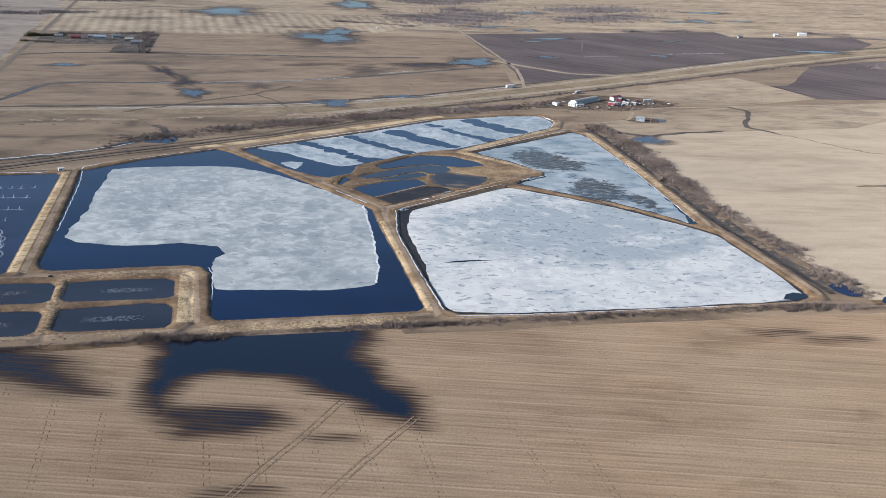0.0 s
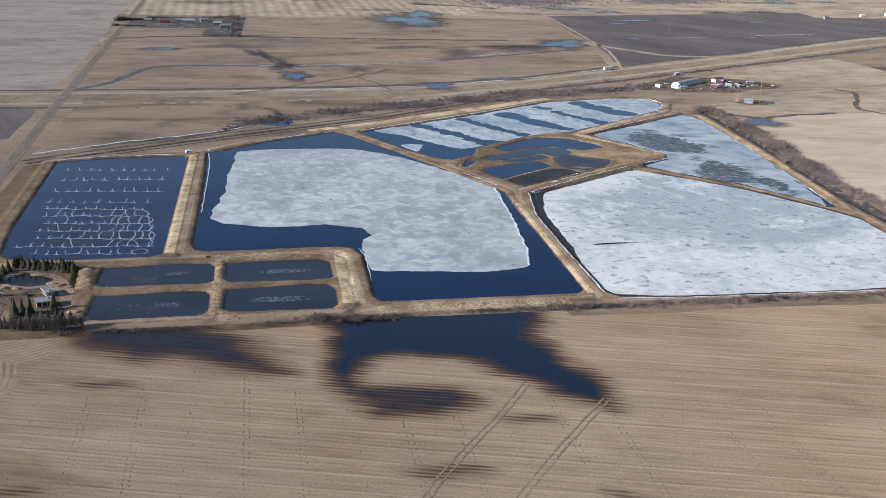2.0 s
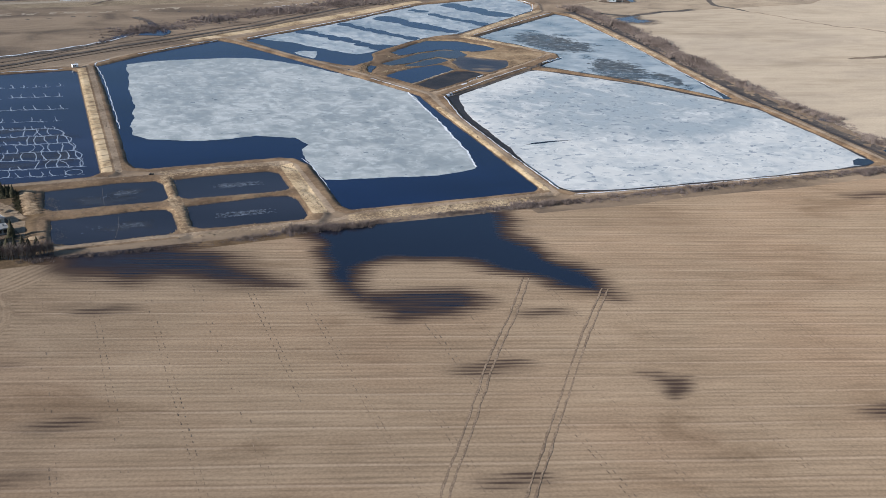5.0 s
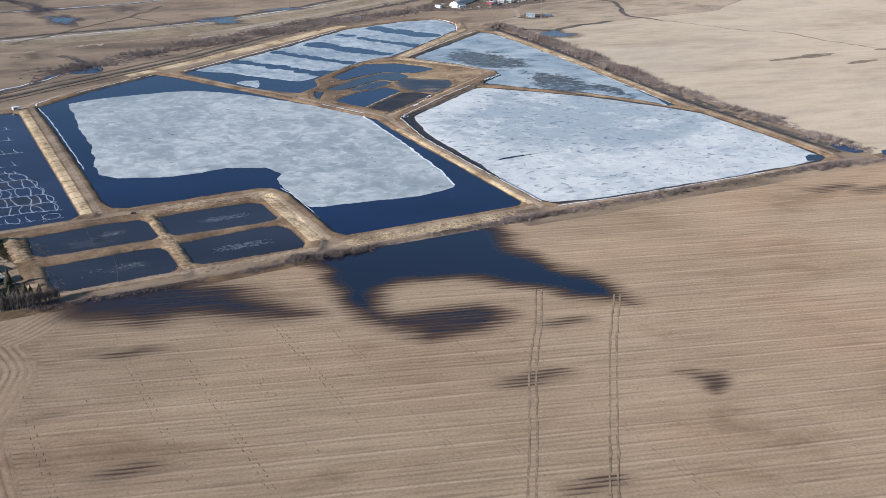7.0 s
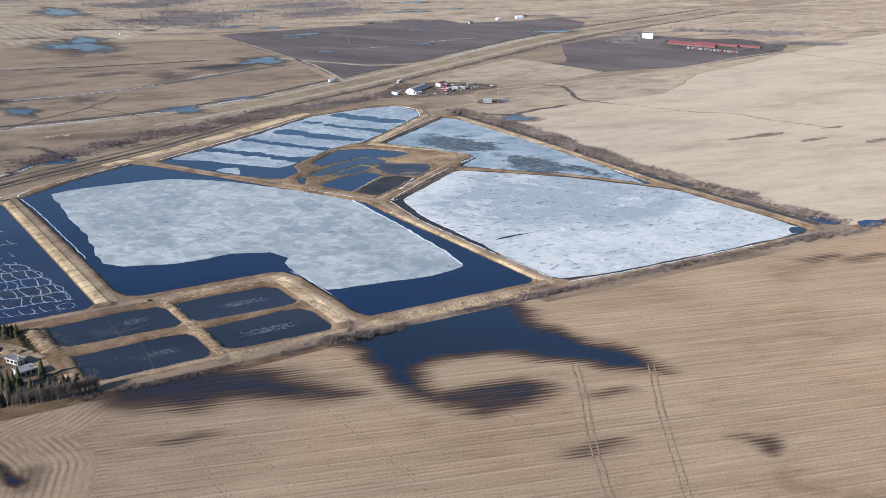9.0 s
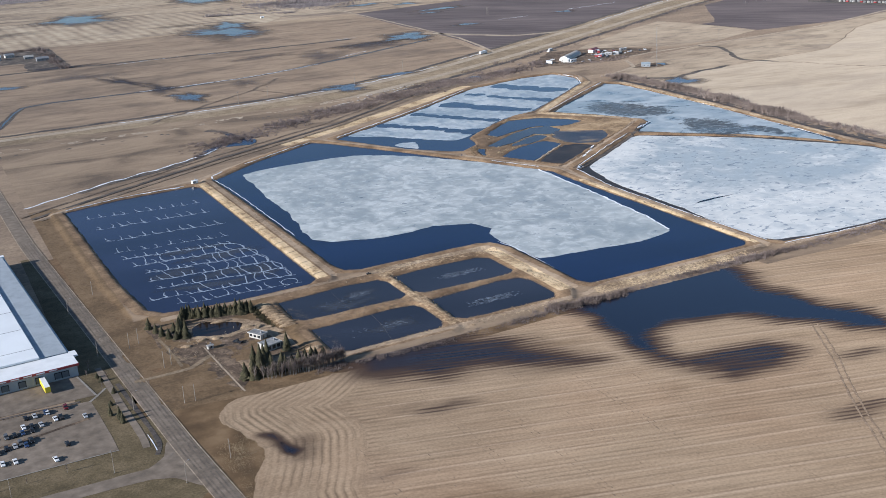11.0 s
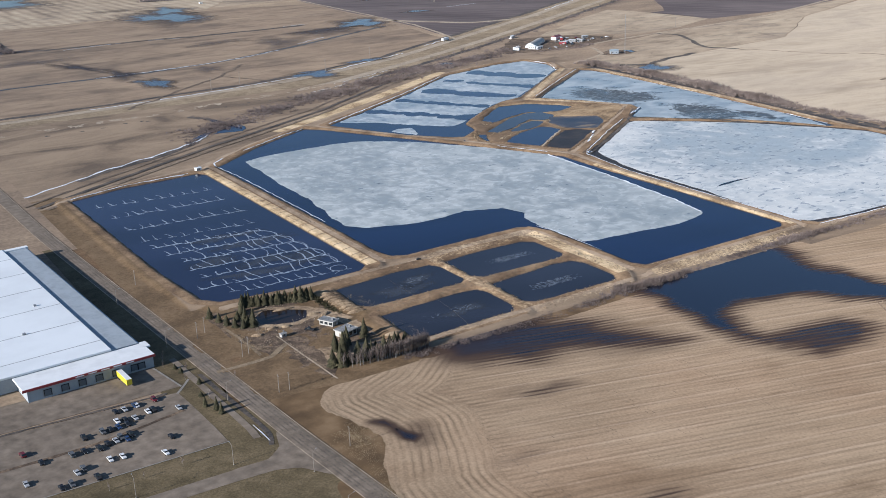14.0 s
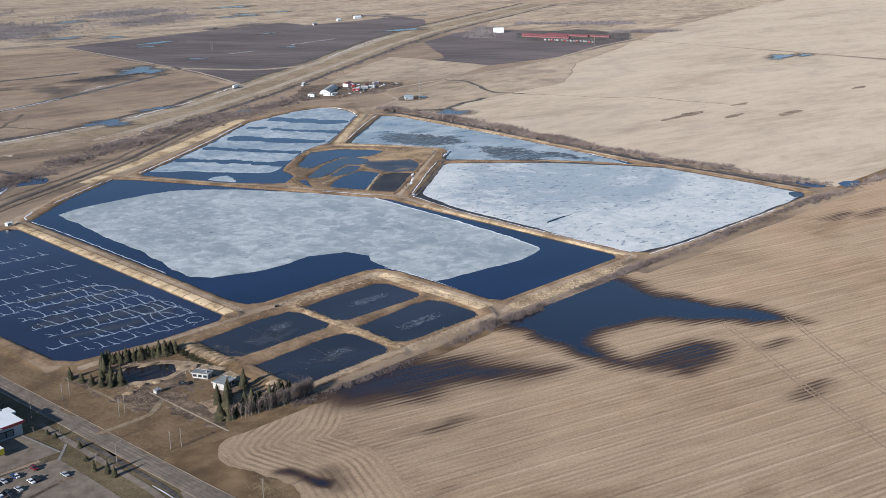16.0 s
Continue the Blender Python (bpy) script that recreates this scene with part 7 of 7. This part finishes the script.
def bowed(a, b, bow, cuts=9, wob=0.5):
    a, b = Vector((*a, 0)), Vector((*b, 0))
    side = Vector((b.y - a.y, a.x - b.x, 0)).normalized()
    return [tuple((a.lerp(b, i / cuts) + side * (bow * math.sin(math.pi * i / cuts) + random.uniform(-wob, wob)))[:2]) for i in range(cuts + 1)]


rng = random.Random(5)
lines = []
GARLANDS = [(-224, 935, -144, 929, 9, 0.45), (-223, 903, -146, 897, 9, 0.48), (-222, 868, -145, 862, 9, 0.48), (-222, 836, -150, 829, 8, 0.1), (-219, 818, -152, 811, 10, 0.9), (-218, 800, -147, 793, 11, 1.0),
            (-214, 781, -145, 774, 11, 1.0), (-215, 763, -143, 756, 11, 1.0), (-213, 746, -140, 738, 11, 1.0), (-221, 729, -139, 722, 12, 1.0), (-208, 713, -150, 707, 9, 0.15)]
chains = []
for x0, y0, x1, y1, n, full in GARLANDS:
    chains.append(([(x0 + (x1 - x0) * (c + rng.uniform(-0.14, 0.14)) / n, y0 + (y1 - y0) * c / n + rng.uniform(-1.3, 1.3)) for c in range(n + 1)], n, full))
for k, (nodes_, n, full) in enumerate(chains):
    above = chains[k - 1][0] if k and full > 0.8 and chains[k - 1][2] > 0.8 else None
    for c, (x, y) in enumerate(nodes_):
        strong = rng.uniform(0.6, 1.05) if full > 0.2 else rng.uniform(0.4, 0.8)
        tall = rng.uniform(6.0, 10.0) * (1.3 if full < 0.5 else 1.0)
        netted = above and rng.random() < (0.9 if c > n - 5 else 0.3)
        if netted:  # the outlets' foam meets: a wall of a cell, up to the row behind
            p = min(above, key=lambda q: abs(q[0] - x + 3))
            lines.append([bowed((x, y), (p[0] + rng.uniform(0.5, 4), p[1] - 0.6), rng.uniform(-2.2, 2.2), 12, 0.35), 1.0 * strong, 0.45])
        else:
            lines.append([bowed((x, y), (x + rng.uniform(-2.6, 0.6), y + tall), rng.uniform(-1.2, 1.6), 7, 0.3), 1.25 * strong, 0.8])
        for a in (rng.uniform(2.6, 3.6), rng.uniform(-0.5, 0.5)):  # foam pushed out to both sides of each outlet
            lines.append([bowed((x, y), (x + 3.2 * math.cos(a), y + 1.7 * math.sin(a)), rng.uniform(-0.5, 0.5), 4, 0.15), 1.1 * strong, 0.8])
        if c < n and rng.random() < full * (1.0 if c > 2 else 0.7):
            lines.append([bowed((x, y), nodes_[c + 1], -rng.uniform(0.3, 1.8), 12, 0.3), rng.uniform(0.5, 0.85), 0.1])
    if above:
        lines.append([bowed(nodes_[-1], above[-1], rng.uniform(1.0, 4.0), 12, 0.35), 0.7, 0.2])
foam("foam", lines, 0.46, "white foam garlands in rows on a dark aerated pond")
lines = [[(-144 + 5.0 * math.cos(a / 16 * math.tau) + rng.uniform(-0.3, 0.3), 712 + 5.2 * math.sin(a / 16 * math.tau)) for a in range(17)], bowed((-150, 704), (-138, 706), -2)]
foam("foam", lines, 0.5, "white foam ring near the corner of a dark pond")
for cx, cy, w, h, n in ((-53, 664, 17, 4.5, 230), (-57, 615, 17, 4.5, 230), (-118, 666, 9, 4, 50), (-119, 613, 10, 4.5, 40), (-133, 662, 12, 5, 14), (-135, 612, 12, 6, 14)):
    lines = []
    for _ in range(n):
        x, y = cx + rng.uniform(-w, w) * rng.uniform(0.5, 1), cy + rng.uniform(-h, h) * 0.8
        lines.append(bowed((x, y), (x + rng.uniform(-1.5, 1.5), y + rng.uniform(-1.2, 1.2)), rng.uniform(-0.5, 0.5), 3, 0.15))
    foam("foam", lines, 0.24 if n > 100 else 0.18, mat=M_BUBBLE, label="fine white bubbles on a small dark pond")

for k, (x, y, a, b) in enumerate(((-118, 666, 15, 9), (-132, 656, 20, 11), (-120, 612, 16, 9))):
    soft_patch("bubble_patch", x, y, a, b, WATER + 0.02, M_MILK, "milky patch of fine bubbles on dark water", "foam", 0.1, k)

for pts in ([(-130, 679), (-130.5, 655), (-131, 646)], [(-124, 634), (-126, 612), (-129.5, 593)]):
    ribbon("air_hose", pts, 0.08, WATER + 0.05, M_WOOD, "thin grey air hose lying across a small pond", "hose", kind="", step=6, wobble=0.3, size=9)
brush("weeds", [(-159, 668), (-158, 652), (-154, 647)], 3.5, 60, 0.8, M_TWIG_STRAW, "pale dead reeds in a pond corner", 48, stems=16, category="weeds")
for k, pts in enumerate(([(136, 972), (168, 986), (200, 1000), (218, 988), (244, 996)], [(118, 936), (144, 942), (168, 957), (186, 962)], [(116, 916), (140, 930), (172, 942), (186, 930)], [(180, 916), (188, 934), (196, 952)], [(232, 965), (252, 962), (262, 950)], [(104, 908), (100, 930), (116, 956)])):
    brush("reeds", pts, 6, 110, 1.0, M_TWIG_STRAW, "dry straw-coloured reeds between wetland pools", 70 + k, stems=14, heights=height_at, category="reeds")
brush("weeds", [(-159, 626), (-156, 614), (-154, 600)], 3.5, 60, 0.8, M_TWIG_STRAW, "pale dead reeds along a pond bank", 49, stems=16, category="weeds")

# the cloudy sheen along the foam rows, put into pale see-through patches
for k, (x, y, a, b, tilt) in enumerate(((-172, 752, 26, 9, -0.1), (-165, 790, 30, 10, -0.1), (-185, 735, 30, 8, -0.1), (-200, 770, 22, 9, -0.1), (-178, 812, 28, 8, -0.1), (-150, 742, 12, 16, 0.0))):
    soft_patch("bubble_patch", x, y, a, b, WATER + 0.012 + 0.004 * k, M_MILK, "faint milky sheen painted on an aerated pond", "foam", tilt, k + 20)

# ---- stones along the small ponds ----
verts, faces = [], []
for poly in POND_G:
    for x, y in curve_points(poly, 1.3, True, 0.3, 3, 0.1):
        if rng.random() < 0.3:
            x, y, s = x + rng.uniform(-0.4, 1.0), y + rng.uniform(-0.4, 1.0), rng.uniform(0.15, 0.42)
            b, z = len(verts), 0.3
            verts += [(x - s, y, z), (x, y - s * 0.8, z), (x + s, y, z), (x, y + s, z), (x, y, z + s * 1.1)]
            faces += [(b, b + 1, b + 4), (b + 1, b + 2, b + 4), (b + 2, b + 3, b + 4), (b + 3, b, b + 4)]
tagged(new("stones", mesh_of("stones", verts, faces, M_EARTH)), "small pale stones along pond edges", "stones", kind="stuff")

# rubble in the farmyard
verts, faces = [], []
for cx, cy, w, h, n in ((-203, 650, 14, 5, 90), (-220, 652, 7, 8, 60), (-190, 652, 6, 6, 50), (-205, 678, 14, 3, 60), (-222, 634, 5, 6, 30), (-215, 618, 1.5, 18, 50), (-228, 672, 5, 10, 40)):
    for _ in range(n):
        x, y, t_ = cx + rng.gauss(0, w * 0.5), cy + rng.gauss(0, h * 0.5), rng.uniform(0.08, 0.36)
        b, z = len(verts), 0.27
        verts += [(x - t_, y, z), (x, y - t_ * 0.8, z), (x + t_, y, z), (x, y + t_, z), (x + t_ * 0.2, y, z + t_ * 0.9)]
        faces += [(b, b + 1, b + 4), (b + 1, b + 2, b + 4), (b + 2, b + 3, b + 4), (b + 3, b, b + 4)]
tagged(new("rubble", mesh_of("rubble", verts, faces, M_GRAVEL)), "scattered pale rubble and scrap in a farmyard", "rubble", kind="stuff")

# ---- clods of straw and earth on the rough dikes ----
def clods(name, areas, mat, label):
    verts, faces = [], []
    for x0, x1, y0, y1, n in areas:
        for _ in range(n):
            x, y, s = rng.uniform(x0, x1), rng.uniform(y0, y1), rng.uniform(0.15, 0.6) ** 1.3 + 0.1
            z, b, a = height_at(x, y) - 0.08, len(verts), rng.uniform(0, 3)
            c, d = math.cos(a) * s, math.sin(a) * s
            verts += [(x - c * 1.5, y - d * 1.5, z), (x + d, y - c, z), (x + c * 1.5, y + d * 1.5, z), (x - d, y + c, z), (x + rng.uniform(-0.1, 0.1), y, z + s * 0.75)]
            faces += [(b, b + 1, b + 4), (b + 1, b + 2, b + 4), (b + 2, b + 3, b + 4), (b + 3, b, b + 4)]
    return tagged(new(name, mesh_of(name, verts, faces, mat)), label, "clods", kind="stuff")


clods("straw_clods", ((-22, -12, 600, 696, 420), (-96, -88, 596, 684, 160), (-164, -20, 685, 698, 160), (-129, -127.6, 704, 984, 160), (0, 120, 588, 602, 200), (-150, -20, 584, 594, 200)), M_EARTH, "loose clods of pale straw on a dike")
clods("earth_clods", ((-160, -24, 634, 645, 380), (-120, -113, 704, 984, 260), (123, 133, 604, 800, 260), (130, 370, 584, 593, 420), (-20, 380, 580, 590, 400)), M_TYRE, "loose brown clods of earth on a dike")

# ---- wheel tracks in the field ----
M_TRACK = mottled("pressed stubble", (0.18, 0.128, 0.086), (0.225, 0.162, 0.11), (0.3, 0.22, 0.15), (9, 3, 0.8), 0.95)
M_RUT = mottled("trodden straw in ruts", (0.185, 0.13, 0.086), (0.25, 0.18, 0.121), (0.32, 0.235, 0.16), (5, 2, 0.7), 0.95)
for pts, wide in (([(60, 490), (36, 452), (11, 416), (-14, 374), (-39, 334), (-70, 280)], 0.85), ([(92, 467), (60, 425), (24, 374), (-13, 321), (-45, 275)], 0.85)):
    for off in (-1.5, 1.5):
        ribbon("wheel_track", pts, wide, 0.15, M_RUT, "brown wheel track pressed into stubble", "wheel track", step=3, wobble=0.3, size=16, shift=off, ragged=1.3)
verts, faces = [], []
for k in range(30):
    x0 = -190.5 + k * 23.3 + rng.uniform(-0.8, 0.8)
    for off in (-1.2, 1.2):
        y = -150.0
        while y < 575:
            y += rng.uniform(2.5, 7) if math.sin(y * 0.02 + k * 2.1) > -0.35 else rng.uniform(8, 26)
            x = x0 + off - (y - 440) * 0.008 + rng.uniform(-0.2, 0.2)
            i, j = int((x - fx[0]) / FINE), int((y - fy[0]) / FINE)
            if y > 570 or x < -225 or wet[j, i] > 0.25:
                continue
            b, l, w = len(verts), rng.uniform(0.4, 1.3), rng.uniform(0.07, 0.15)
            verts += [(x - w, y - l, 0.148), (x + w, y - l, 0.148), (x + w, y + l, 0.148), (x - w, y + l, 0.148)]
            faces.append((b, b + 1, b + 2, b + 3))
tagged(new("tramline_marks", mesh_of("tramline_marks", verts, faces, M_TRACK)), "dotted dark wheel marks across a stubble field", "wheel marks", kind="stuff")
for x, y, a, b in ((711, 797, 26, 7), (652, 835, 22, 5), (615, 878, 45, 6), (726, 871, 20, 4), (946, 826, 20, 4)):
    sheet("damp_soil", [(x + a * math.cos(u * math.tau / 8), y + b * math.sin(u * math.tau / 8)) for u in range(8)], 0.1, M_TYRE, 0, "damp brown hollow in a pale field", "ground", step=4, wobble=5, size=12, round_off=0.4)
ribbon("ditch", [(642, 1296), (651, 1263), (622, 1205), (601, 1161), (618, 1122)], 6, 0.12, M_DITCH, "thin dark field drain", "ditch", wobble=6, ragged=0.7)
ribbon("ditch", [(618, 1122), (640, 1080), (656, 1029), (698, 990), (700, 942), (722, 874)], 2.6, 0.12, M_TYRE, "brown fading field drain", "ditch", step=5, wobble=7, size=18, ragged=2.0)
ribbon("ditch", [(430, 1135), (470, 1118), (505, 1128), (560, 1140)], 8, 0.12, M_DITCH, "thin dark field drain", "ditch", wobble=6, ragged=0.7)
